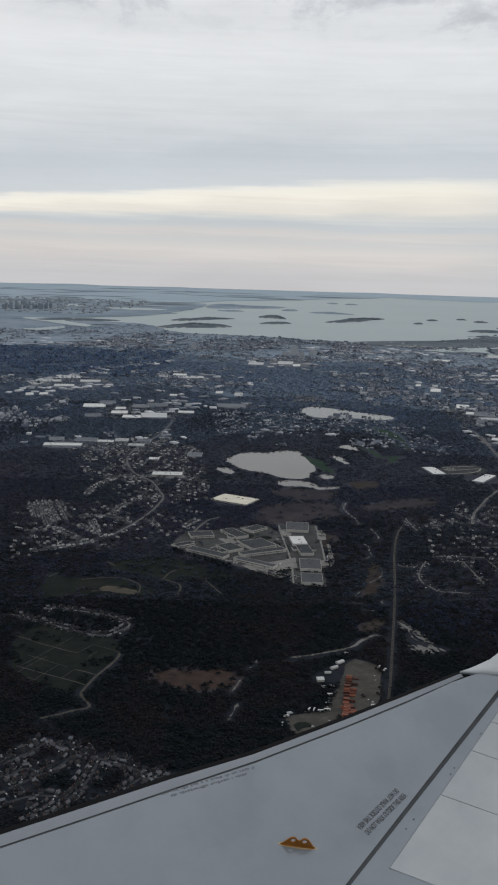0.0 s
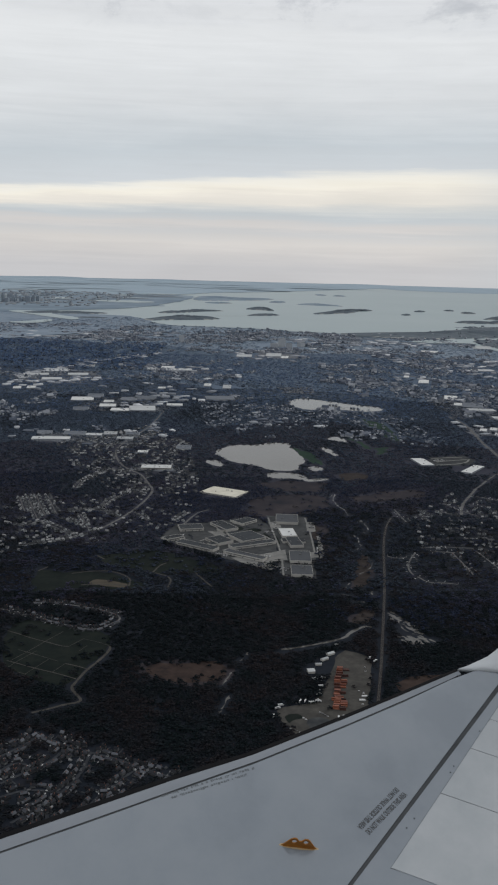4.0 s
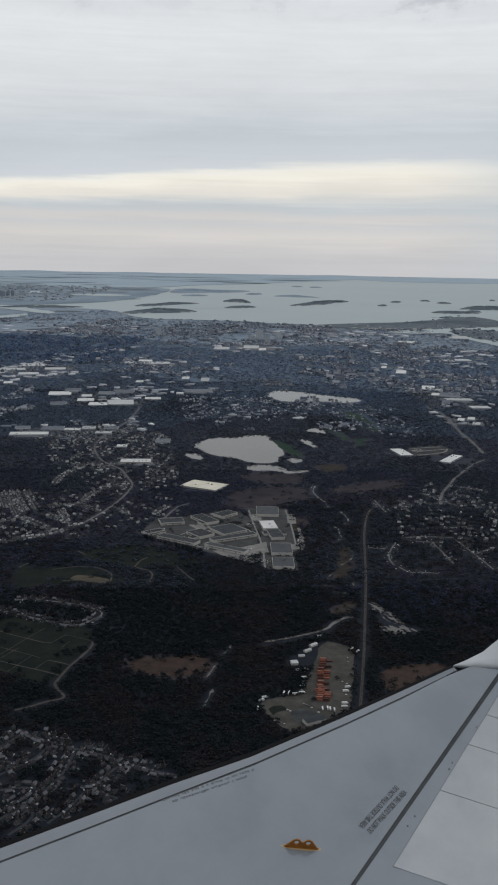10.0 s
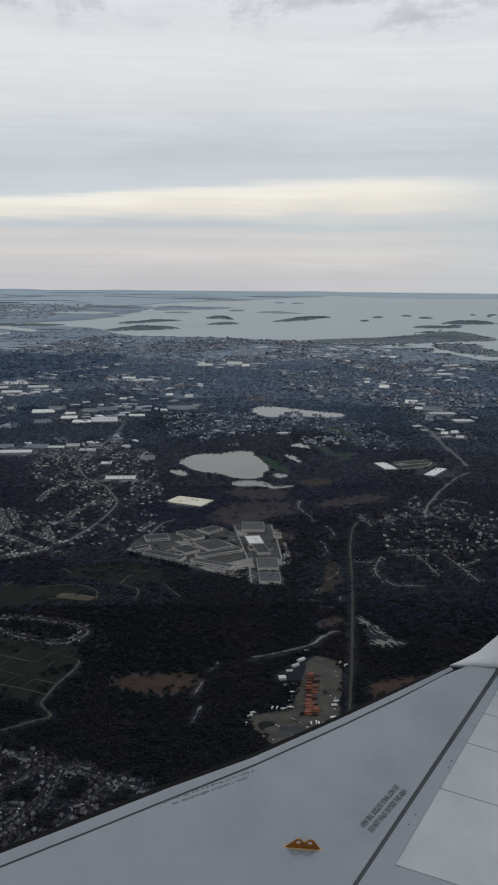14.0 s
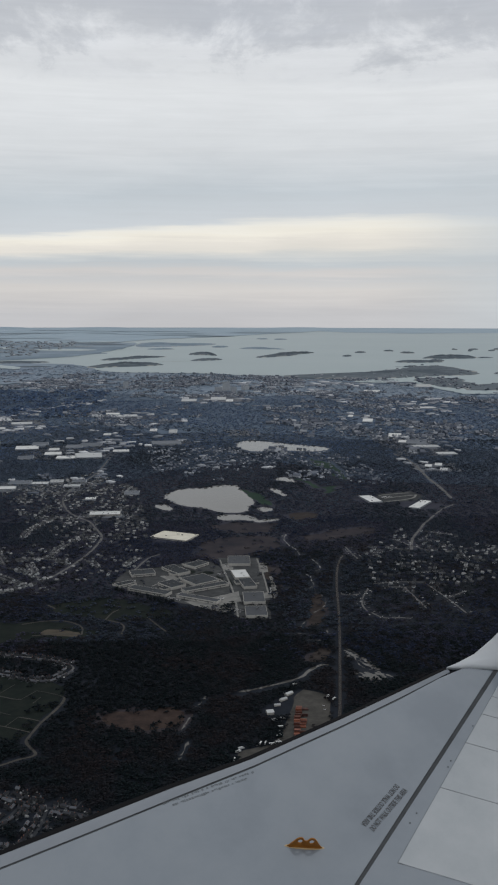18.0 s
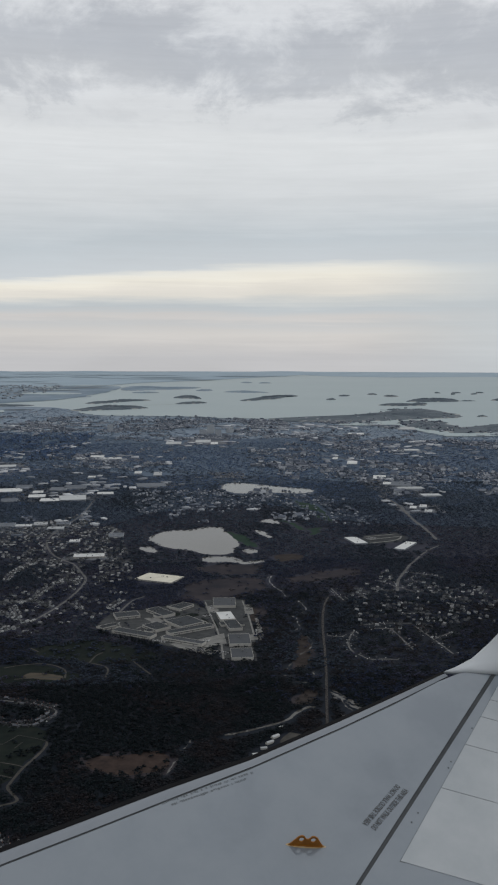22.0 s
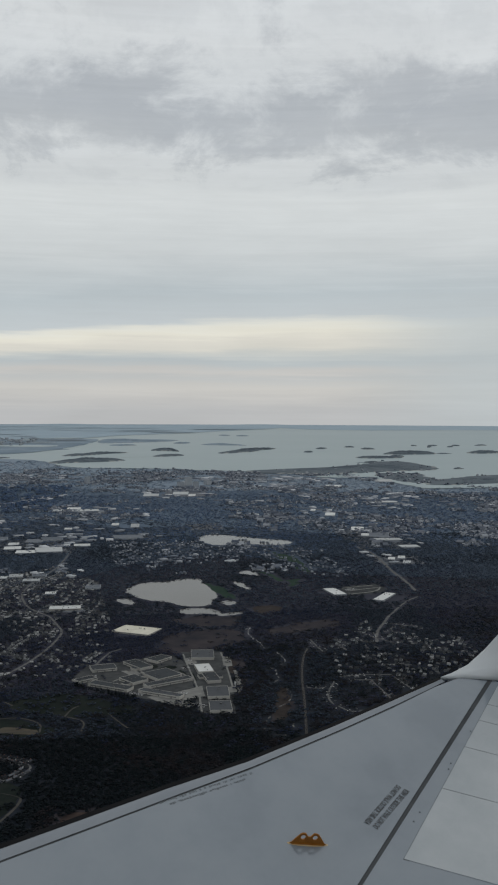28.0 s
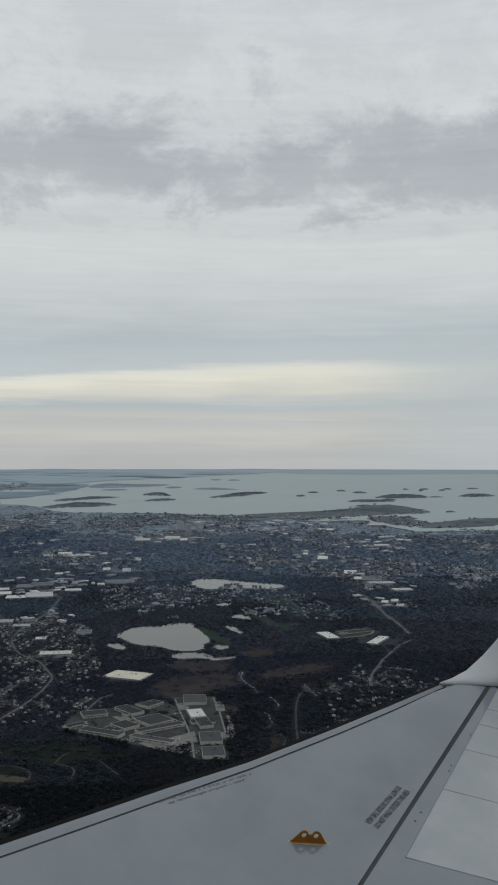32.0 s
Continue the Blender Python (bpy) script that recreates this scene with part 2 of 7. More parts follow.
M_BANK = material("dull_dry_bank", [(0.0216, 0.01794, 0.01733), (0.0324, 0.02668, 0.02468), (0.0432, 0.03686, 0.03465)], 0.5, 0.95, bump=0.5, big=0.5, big_scale=0.08, spec=0.08)
M_MEADOW = material("winter_grass", [(0.007225, 0.01063, 0.009775), (0.009775, 0.01403, 0.01233), (0.0136, 0.017, 0.01445)], 0.6, 0.95, bump=0.3, big=1.3, big_scale=0.16, spec=0.08)
M_SAND = material("bare_sand", [(0.055, 0.048, 0.038), (0.085, 0.073, 0.056)], 0.4, 0.95, spec=0.08)
M_GREEN = material("golf_turf", [(0.0156, 0.0312, 0.0234), (0.0247, 0.0468, 0.0312)], 0.12, 0.95, big=0.4, big_scale=0.05, spec=0.08)
M_ROOF_WHITE = material("white_roof_membrane", [(0.425, 0.4335, 0.425), (0.595, 0.595, 0.578)], 0.25, 0.7, bump=0.1, per_object=0.4)
M_ROOF_PALE = material("pale_gravel_roof", [(0.25, 0.26, 0.265), (0.45, 0.46, 0.46)], 0.5, 0.85, bump=0.2, per_object=0.6)
M_ROOF_GREY = material("grey_roof_felt", [(0.01507, 0.01802, 0.02141), (0.02464, 0.02882, 0.0333), (0.03559, 0.04035, 0.04597)], 0.4, 0.9, bump=0.2, per_object=0.5)
M_ROOF_SLATE = material("slate_grey_roof_felt", [(0.03762, 0.04213, 0.04816), (0.04966, 0.05417, 0.06094), (0.06169, 0.06545, 0.07223)], 0.5, 0.85, bump=0.2, per_object=0.4)
M_WALL = material("precast_wall", [(0.303, 0.2946, 0.2736), (0.4208, 0.408, 0.3786)], 0.6, 0.85, per_object=0.4)
M_UNIT = material("rooftop_unit_metal", [(0.054, 0.05625, 0.0585), (0.153, 0.153, 0.1508)], 1.0, 0.5, metal=0.2, per_object=0.5)
M_GLASS = material("window_glass", [(0.03, 0.035, 0.04), (0.05, 0.055, 0.06)], 1.0, 0.15, spec=0.6)
M_HOUSE = material("painted_siding", [(0.01778, 0.01948, 0.02165), (0.0391, 0.04172, 0.04443), (0.05484, 0.05745, 0.06003), (0.09662, 0.1006, 0.1032)], 1.0, 0.8, per_object=0.95)
M_HOUSES = material("painted_sidings", [(0.06279, 0.06737, 0.0741), (0.1256, 0.1329, 0.1413), (0.2096, 0.2203, 0.2281), (0.429, 0.4485, 0.4534)], 1.0, 0.8, island=0.97)
M_SHINGLE = material("asphalt_shingles", [(0.008272, 0.009248, 0.01197), (0.01447, 0.01578, 0.01974), (0.02584, 0.0272, 0.03231), (0.1034, 0.1088, 0.1226)], 1.0, 0.9, per_object=0.95)
M_SHINGLES = material("mixed_roofs", [(0.0246, 0.02624, 0.02952), (0.0451, 0.04674, 0.05084), (0.082, 0.08364, 0.08692), (0.246, 0.246, 0.246)], 1.0, 0.9, island=0.97)
M_BRICK = material("red_brick", [(0.12, 0.06, 0.045), (0.18, 0.09, 0.07)], 3.0, 0.9)
M_ORANGE = material("orange_container_paint", [(0.06851, 0.02495, 0.0186), (0.1476, 0.04634, 0.0261), (0.2424, 0.09269, 0.0558)], 1.5, 0.6, per_object=0.85)
M_TRUCK = material("white_vehicle_paint", [(0.45, 0.46, 0.46), (0.68, 0.68, 0.67)], 1.0, 0.4, per_object=0.6)
M_TYRE = material("rubber", [(0.02, 0.02, 0.02), (0.03, 0.03, 0.03)], 5.0, 0.9)
M_CARS = material("car_paints", [(0.0375, 0.0375, 0.04125), (0.12, 0.12, 0.1275), (0.3375, 0.3375, 0.3375), (0.4875, 0.4875, 0.48)], 1.0, 0.35, island=0.95)
# the facade colour itself carries the distance haze
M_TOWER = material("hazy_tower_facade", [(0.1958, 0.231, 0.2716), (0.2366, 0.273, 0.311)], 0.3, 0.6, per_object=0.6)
# scrub lightened and blued, the haze over the bay put into it
M_ISLAND = material("hazed_island_scrub", [(0.05506, 0.07341, 0.09235), (0.07548, 0.09546, 0.1135), (0.1066, 0.1266, 0.1424)], 0.03, 0.95, bump=0.3, bump_scale=0.2)
M_BEACH = material("beach", [(0.24, 0.245, 0.235), (0.33, 0.33, 0.31)], 0.1, 0.9)
# large soft patches: smudges, and sky reflections put into the paint's tone
M_WING = material("wing_paint", [(0.1515, 0.1766, 0.2036), (0.1698, 0.1959, 0.2229), (0.1843, 0.2094, 0.2345)], 0.9, 0.34, bump=0.006, bump_scale=2.0, spec=0.3, coat=0.9, coat_ior=1.74, big=1.1, big_scale=0.55)
M_PANEL = material("panel_paint", [(0.325, 0.348, 0.362), (0.395, 0.412, 0.424)], 1.1, 0.42, bump=0.02, bump_scale=2.0, spec=0.4, coat=0.1)
M_SLAT = material("leading_edge_metal", [(0.195, 0.212, 0.235), (0.225, 0.243, 0.265)], 0.8, 0.3, metal=0.25, spec=0.5)
M_SEAL = material("dark_seal", [(0.045, 0.048, 0.052), (0.07, 0.074, 0.078)], 2.0, 0.7)
M_MARK = material("stencil_paint", [(0.06, 0.062, 0.065), (0.09, 0.092, 0.095)], 6.0, 0.7)
M_FADED = material("faded_stencil", [(0.088, 0.096, 0.104), (0.112, 0.12, 0.128)], 6.0, 0.6)
M_BRACKET = material("orange_bracket_paint", [(0.20, 0.075, 0.010), (0.30, 0.12, 0.016)], 6.0, 0.45)
M_STAIN = material("orange_overspray", [(0.42, 0.26, 0.08), (0.40, 0.33, 0.22)], 6.0, 0.5)
M_WHITE = material("winglet_white", [(0.46, 0.48, 0.50), (0.52, 0.54, 0.55)], 0.8, 0.35, spec=0.4, coat=0.2)

# flat blocks of the far town: blue haze mixed into the greys
M_FLATS = material("hazed_flat_roofs", [(0.108, 0.1242, 0.1546), (0.1944, 0.2106, 0.2374), (0.3024, 0.3186, 0.3422), (0.5184, 0.5292, 0.552)], 0.3, 0.85, island=0.97)
M_STREET = material("suburban_asphalt", [(0.0247, 0.027, 0.0318), (0.0361, 0.039, 0.0445), (0.0522, 0.055, 0.0604)], 0.5, 0.9, spec=0.08)
# twigs by distance zone: haze put into the colour, less in the nearer
M_TREE_2 = material("hazed_middle_twigs", [(0.03664, 0.05232, 0.0828), (0.04743, 0.06621, 0.09795), (0.06025, 0.07772, 0.1068), (0.04311, 0.06621, 0.09173)], 0.3, 0.95, island=0.1, spec=0.05, big=0.7, big_scale=0.02)
M_TREE_1 = material("hazed_inner_twigs", [(0.01869, 0.02631, 0.0488), (0.0255, 0.03297, 0.0589), (0.03295, 0.03844, 0.06316), (0.0404, 0.03965, 0.06461)], 0.25, 0.95, island=0.08, spec=0.05, big=1.3, big_scale=0.04)
# woodland floors farther out, lightened and blued as painted haze
M_GROUND_1 = material("hazed_inner_floor", [(0.02171, 0.02449, 0.03736), (0.02829, 0.03092, 0.04509), (0.03687, 0.03736, 0.04947), (0.025, 0.03092, 0.04285)], 0.3, 0.95, bump=0.5, bump_scale=1.2, big=0.6, big_scale=0.02, spec=0.1)
M_GROUND_2 = material("hazed_middle_floor", [(0.03497, 0.04974, 0.07665), (0.04514, 0.06146, 0.09067), (0.05641, 0.0733, 0.09953), (0.0406, 0.06146, 0.08557)], 0.2, 0.95, bump=0.5, bump_scale=1.0, big=0.6, big_scale=0.015, spec=0.1)
# lighter, bluer copy of the pine colour, with haze in it
M_PINE_2 = material("hazed_pine_needles", [(0.0306, 0.0408, 0.0578), (0.0458, 0.0578, 0.0764)], 0.6, 0.95, island=0.3, spec=0.05)
# paler, bluer copy of the lot paving, haze in the colour
M_LOT_FAR = material("hazed_lot_paving", [(0.06, 0.068, 0.084), (0.092, 0.1, 0.116), (0.144, 0.148, 0.156)], 0.25, 0.9, big=0.5, big_scale=0.08)
# windows almost as pale as the facade: haze painted over them
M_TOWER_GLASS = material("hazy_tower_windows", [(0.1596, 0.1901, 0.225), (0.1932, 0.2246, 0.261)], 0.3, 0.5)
# black of the added strip that draws shade below the wing's nose
M_LIP_SHADE = material("lip_shade_black", [(0.006, 0.006, 0.007), (0.010, 0.010, 0.011)], 2.0, 0.6, spec=0.1)
M_ROOF_CREAM = material("cream_roof_membrane", [(0.48, 0.45, 0.37), (0.62, 0.59, 0.49)], 0.4, 0.8, bump=0.15)
# strips and coast below the sky are coloured almost wholly as haze
M_STRIP = material("hazed_far_strip", [(0.2028, 0.2579, 0.2995), (0.2413, 0.3037, 0.3484)], 0.01, 0.9, big=0.6, big_scale=0.003)
M_COAST = material("hazed_far_coast", [(0.2434, 0.3098, 0.3607), (0.2862, 0.3555, 0.4077)], 0.01, 0.9, big=0.6, big_scale=0.003)
# far copies of the house colours with blue haze painted in
M_HOUSES_FAR = material("hazed_sidings", [(0.06072, 0.07616, 0.1022), (0.1089, 0.1265, 0.1526), (0.198, 0.2162, 0.2419), (0.363, 0.3822, 0.409)], 1.0, 0.8, island=0.97)
M_SHINGLES_FAR = material("hazed_roofs", [(0.0495, 0.0612, 0.0864), (0.0759, 0.0884, 0.1138), (0.1254, 0.136, 0.162), (0.2508, 0.2652, 0.288)], 1.0, 0.9, island=0.97)
# far walls blued and grey roofs lightened, haze put into both
M_WALL_FAR = material("hazed_walls", [(0.24, 0.26, 0.285), (0.36, 0.38, 0.40)], 0.6, 0.85, per_object=0.4)
M_ROOF_GREY_FAR = material("hazed_grey_roofs", [(0.085, 0.098, 0.118), (0.135, 0.148, 0.168)], 0.4, 0.9, per_object=0.6)
M_RUST = material("dark_container_paint", [(0.030, 0.014, 0.012), (0.065, 0.028, 0.022)], 1.5, 0.7, per_object=0.8)
M_JOINT = material("panel_joint_seal", [(0.10, 0.105, 0.11), (0.13, 0.135, 0.14)], 2.0, 0.7)
M_APRON = material("concrete_apron", [(0.128, 0.128, 0.123), (0.2363, 0.2314, 0.2165)], 0.5, 0.9, bump=0.2, spec=0.08)
# hazed twig colour between M_TREE_2 and M_TREE_FAR
M_TREE_MID = material("hazed_mid_twigs", [(0.07108, 0.112, 0.2004), (0.0897, 0.1365, 0.2324), (0.116, 0.1673, 0.261)], 0.05, 0.95, island=0.2, spec=0.05)
# land by the bay: stronger haze in the colour than M_TOWN
M_TOWN_FAR = material("hazed_far_town_land", [(0.1133, 0.1528, 0.2031), (0.1448, 0.1888, 0.2394), (0.1951, 0.2388, 0.284), (0.1284, 0.1694, 0.2199)], 0.05, 0.9, bump=0.4, bump_scale=0.3, big=0.6, big_scale=0.006)
# low city blocks, washed with haze in their base colours
M_CITY = material("hazy_city_blocks", [(0.126, 0.1496, 0.1799), (0.1724, 0.1972, 0.2222), (0.2387, 0.2584, 0.2751)], 0.3, 0.8, island=0.9)

# ---- plan of the land, metres on the ground ----
POND_MAIN = [(-10.0,364.5),(-6.1,374.2),(-2.8,380.6),(8.7,382.6),(13.1,387.3),(18.5,388.7),(23.3,386.1),(23.5,374.6),(25.7,363.7),(27.2,349.0),(23.9,341.5),(22.8,333.4),(16.7,332.3),(11.4,334.3),(7.7,341.4),(2.9,342.5),(-2.6,347.8),(-5.3,352.1)]
POND_WEST = [(-13.1,347.7),(-8.1,349.9),(-6.3,345.6),(-4.6,340.4),(-6.7,337.3),(-10.7,341.4)]
POND_STRIP = [(10.4,326.5),(13.4,329.4),(20.8,329.4),(24.4,326.6),(26.0,319.1),(30.6,321.9),(33.3,322.0),(33.7,319.2),(28.2,316.4),(25.3,315.5),(22.4,320.0),(16.2,320.0),(12.2,320.0)]
POND_NORTH = [(27.6,507.3),(31.3,520.8),(35.7,527.6),(44.9,524.4),(57.0,514.0),(68.8,503.9),(78.1,500.9),(80.1,489.9),(72.0,482.2),(60.0,485.3),(47.9,488.3),(36.6,483.1),(31.2,493.9)]
POND_GOLF_A = [(39.7,401.6),(44.9,407.6),(48.4,400.4),(49.1,392.1),(45.0,394.7),(40.9,397.4)]
POND_GOLF_B = [(34.6,381.1),(38.6,378.6),(41.8,366.4),(40.6,361.6),(37.0,368.7)]
POND_INLET = [(27.1,337.4),(29.5,343.7),(32.9,339.5),(32.0,333.5),(29.0,333.4)]
POOLS = [(34.9,191.3),(35.4,188.1),(35.3,183.0),(34.0,179.1),(36.6,176.2),(40.2,176.0),(42.8,174.9),(42.8,177.8),(40.3,179.2),(37.4,180.0)]
LOT_YARD = [(21.6,170.9),(26.2,168.8),(27.0,162.3),(22.9,141.3),(19.9,139.4),(14.5,135.3),(12.0,134.4),(9.6,138.1),(7.1,144.0),(9.6,146.3),(15.0,147.5),(18.8,160.6)]
LOT_SHED = [(78.6,364.2),(94.5,369.4),(97.3,356.8),(92.7,351.1),(79.8,346.5),(76.0,346.3)]
RAIL = [(24.5,141.3),(28.3,161.1),(30.7,175.0),(36.9,211.2),(41.4,243.4),(45.1,261.3),(47.9,269.6),(50.9,275.8)]
CREEK = [(9.6,170.0),(14.0,171.5),(23.1,176.2),(24.5,179.4),(28.1,183.1),(29.6,182.6)]
FIELD_TAN = [(-18.1,158.0),(-14.6,162.4),(-7.8,163.3),(-1.2,162.9),(-1.6,156.9),(-7.7,153.7)]
MARSH_E = [(29.9,158.5),(43.9,161.0),(43.5,156.0),(30.7,146.7)]
MEADOW = [(-49.0,210.4),(-40.4,213.8),(-32.7,215.2),(-25.5,209.6),(-20.2,206.4),(-25.6,202.3),(-38.9,203.8),(-46.2,197.0)]
SAND_STRIP = [(-34.2,209.3),(-28.2,207.5),(-25.5,206.0),(-25.8,202.9),(-31.9,205.0),(-35.2,205.3)]
GRAVES = [(-47.7,179.1),(-43.0,183.6),(-34.2,179.2),(-25.3,176.4),(-24.6,169.1),(-28.1,159.2),(-29.7,152.6),(-33.3,152.6),(-40.2,156.9),(-44.3,161.5)]
GOLF_A = [(24.1,372.3),(29.8,369.7),(34.7,347.5),(32.7,342.1),(27.8,352.4)]
GOLF_B = [(64.6,456.1),(71.5,447.7),(72.4,423.3),(66.7,430.8)]
GOLF_C = [(60.5,380.9),(64.6,384.3),(62.0,368.8),(57.4,365.6)]
GOLF_D = [(67.9,419.2),(72.7,397.9),(70.9,394.4),(66.8,415.4)]
PATH_BEND = [(-24.6,169.9),(-24.5,167.9),(-25.7,163.5),(-27.5,159.0),(-28.1,156.3),(-28.7,153.6),(-29.1,151.5),(-27.5,148.9),(-26.1,146.4),(-29.2,145.2),(-31.1,143.7),(-34.0,142.1)]
LOOP = [(-51.2,188.6),(-47.2,186.7),(-43.3,184.8),(-37.4,181.4),(-29.4,177.5),(-26.5,180.7),(-23.8,184.8),(-28.2,188.8),(-33.9,191.1),(-40.9,193.0),(-45.0,192.5)]
MAIN_ROAD = [(-39.0,469.5),(-41.2,423.7),(-43.0,398.2),(-49.3,363.4),(-44.5,341.3),(-35.1,326.5),(-27.4,301.2),(-25.2,289.5),(-26.8,277.0),(-28.9,260.3),(-33.5,249.0),(-40.2,238.7),(-50.3,229.3)]
SUB_ROAD = [(84.3,309.7),(78.6,297.3),(74.1,287.3),(71.1,275.3)]
LANE_I = [(-15.5,258.0),(-12.1,271.1),(-8.7,274.6)]
SUB_WEST = [(-74.3,274.4),(-50.4,289.5),(-35.7,312.7),(-13.6,278.4),(-10.8,262.0),(-24.2,249.3),(-33.3,240.2),(-61.2,226.5)]
SUB_MIDWEST = [(-76.6,374.7),(-42.6,422.0),(-21.2,382.9),(-14.4,318.1),(-12.1,297.0),(-32.0,284.6),(-55.9,316.5)]
SUB_EAST = [(56.4,278.2),(74.2,303.6),(93.7,289.9),(100.7,269.0),(89.2,234.8),(59.3,234.4),(52.0,244.5)]
SUB_EAST2 = [(41.8,226.6),(60.4,239.5),(74.2,222.8),(79.9,212.1),(71.4,206.0),(49.4,203.8),(39.8,211.3)]
SUB_SW = [(-40.2,129.1),(-30.8,138.0),(-22.5,132.8),(-12.2,128.8),(-4.2,124.1),(-4.8,118.9),(-20.6,107.0),(-30.8,101.2)]
SUB_LOOP = [(-46.1,187.4),(-39.0,192.8),(-32.6,192.1),(-25.3,188.1),(-20.0,183.4),(-18.9,178.1),(-22.7,175.0),(-30.4,176.3),(-41.7,180.4)]
SUB_GOLF = [(-21.2,501.8),(27.9,495.8),(48.2,476.7),(45.0,431.3),(23.0,421.7),(1.8,428.1),(-16.2,418.8)]
SUB_NE = [(50.5,508.6),(79.0,478.4),(94.3,403.3),(85.5,382.7),(63.7,402.0),(57.0,440.4)]
EAST_ISLES = [[(594, 1860),(611, 1892),(620, 1887),(618, 1862),(601, 1840),(594, 1842)], [(615, 1794),(629, 1823),(633, 1818),(629, 1795),(616, 1774),(613, 1777)], [(706, 1879),(727, 1913),(738, 1907),(735, 1882),(715, 1859),(706, 1861)], [(560, 1532),(598, 1577),(627, 1570),(632, 1536),(591, 1505),(568, 1508)], [(497, 1509),(510, 1523),(522, 1521),(526, 1510),(511, 1500),(502, 1501)], [(386, 1104),(394, 1116),(400, 1113),(400, 1104),(392, 1097),(388, 1098)]]
ISL_T = [(558.7,1870.1),(570.2,1846.8),(556.1,1836.7)]
ISL_U = [(573.6,1802.6),(591.4,1822.5),(564.9,1751.3)]
ISL_V = [(649.8,1872.7),(669.5,1858.9),(648.3,1838.1)]
SPIT = [(297.8,1256.1),(322.3,1231.3),(312.5,1203.7)]
BUILDINGS_NEAR = [('pale', -3.2, 296.3, 14.1, 10.4, 0.9, -21.6), ('grey', 17.8, 259.6, 10.2, 6.2, 0.85, 86.3), ('grey', 18.6, 237.6, 7.8, 4.4, 0.85, -84.5), ('grey', 18.9, 224.0, 9.4, 4.6, 0.85, 85.2), ('grey', 18.7, 213.8, 8.4, 5.2, 0.85, 84.7), ('grey', -10.6, 248.4, 6.6, 5.6, 0.85, 34.8), ('grey', -0.8, 251.8, 7.6, 5.3, 0.85, -52.8), ('grey', 6.9, 256.3, 7.5, 4.8, 0.85, 22.1), ('grey', -1.7, 237.4, 6.1, 5.4, 0.85, -56.6), ('grey', 6.3, 241.0, 9.2, 3.9, 0.85, 20.7), ('grey', 5.7, 233.9, 8.9, 2.6, 0.85, 20.1), ('grey', 4.9, 221.8, 13.1, 4.8, 0.85, -33.9), ('grey', -14.3, 239.9, 5.9, 3.9, 0.85, 25.5)]
BUILDINGS_WEST = [('grey', -9.6, 233.2, 6.6, 2.8, 0.85, -41.7), ('white', 17.0, 245.4, 7.5, 4.2, 0.85, -86.5), ('white', 91.3, 341.2, 15.3, 4.2, 0.6, 56.6), ('white', 74.0, 352.8, 12.7, 5.2, 0.6, -79.7), ('white', -80.7, 384.6, 16.3, 6.2, 0.7, 5.1), ('grey', -72.8, 397.6, 9.6, 7.8, 0.7, 3.0), ('grey', -86.2, 398.0, 7.0, 6.6, 0.7, -80.5), ('pale', -63.8, 395.1, 7.1, 5.2, 0.7, 1.2), ('pale', -57.1, 399.5, 7.1, 6.0, 0.7, -84.5), ('pale', -49.3, 388.5, 7.0, 5.0, 0.7, 0.6), ('grey', -47.2, 399.6, 6.0, 5.3, 0.7, 0.9), ('white', -87.4, 502.7, 12.8, 12.4, 0.7, -82.8), ('white', -70.1, 480.4, 9.9, 8.8, 0.7, -84.7)]
BUILDINGS_EAST = [('white', -71.6, 495.0, 8.2, 5.6, 0.7, -85.3), ('white', -61.6, 466.9, 9.9, 8.9, 0.7, 1.5), ('pale', -50.8, 473.1, 15.7, 13.8, 0.7, -84.1), ('white', -34.8, 487.9, 8.7, 7.8, 0.7, 3.6), ('grey', -61.9, 506.4, 10.8, 8.8, 0.7, -85.8), ('grey', -82.3, 516.8, 11.1, 8.7, 0.7, -83.8), ('grey', -53.3, 513.5, 12.1, 10.8, 0.7, 1.9), ('grey', -82.4, 467.9, 9.3, 7.9, 0.7, -83.1), ('white', -30.4, 332.6, 11.3, 5.5, 0.7, 2.4), ('grey', -22.5, 371.5, 7.1, 6.1, 0.7, -89.4), ('white', -38.4, 360.1, 4.3, 4.2, 0.7, -88.8), ('pale', -64.1, 659.9, 14.0, 6.8, 0.7, -87.6), ('white', -53.1, 672.3, 11.8, 9.8, 0.7, -89.4)]
BUILDINGS_NORTH = [('pale', -43.9, 658.2, 19.0, 13.9, 0.7, 7.1), ('white', -47.7, 556.2, 7.7, 4.5, 0.7, -89.5), ('white', -20.0, 575.4, 11.4, 4.6, 0.7, 89.2), ('pale', -7.5, 568.4, 16.4, 5.2, 0.7, 89.2), ('grey', -10.8, 519.0, 16.2, 11.0, 0.7, 6.2), ('white', 127.7, 620.5, 18.4, 7.0, 0.7, 77.0), ('white', 128.4, 541.8, 17.3, 7.8, 0.7, 75.6), ('white', 126.6, 514.9, 10.5, 4.5, 0.7, 74.1), ('pale', 135.0, 495.2, 15.0, 8.0, 0.7, 1.8), ('white', 120.6, 647.6, 11.9, 3.6, 0.7, 76.5), ('white', 179.9, 856.7, 23.1, 15.6, 0.7, 76.3), ('pale', 247.1, 922.4, 35.3, 17.9, 0.7, 76.4), ('pale', 190.4, 703.5, 17.6, 12.0, 0.7, 0.8)]
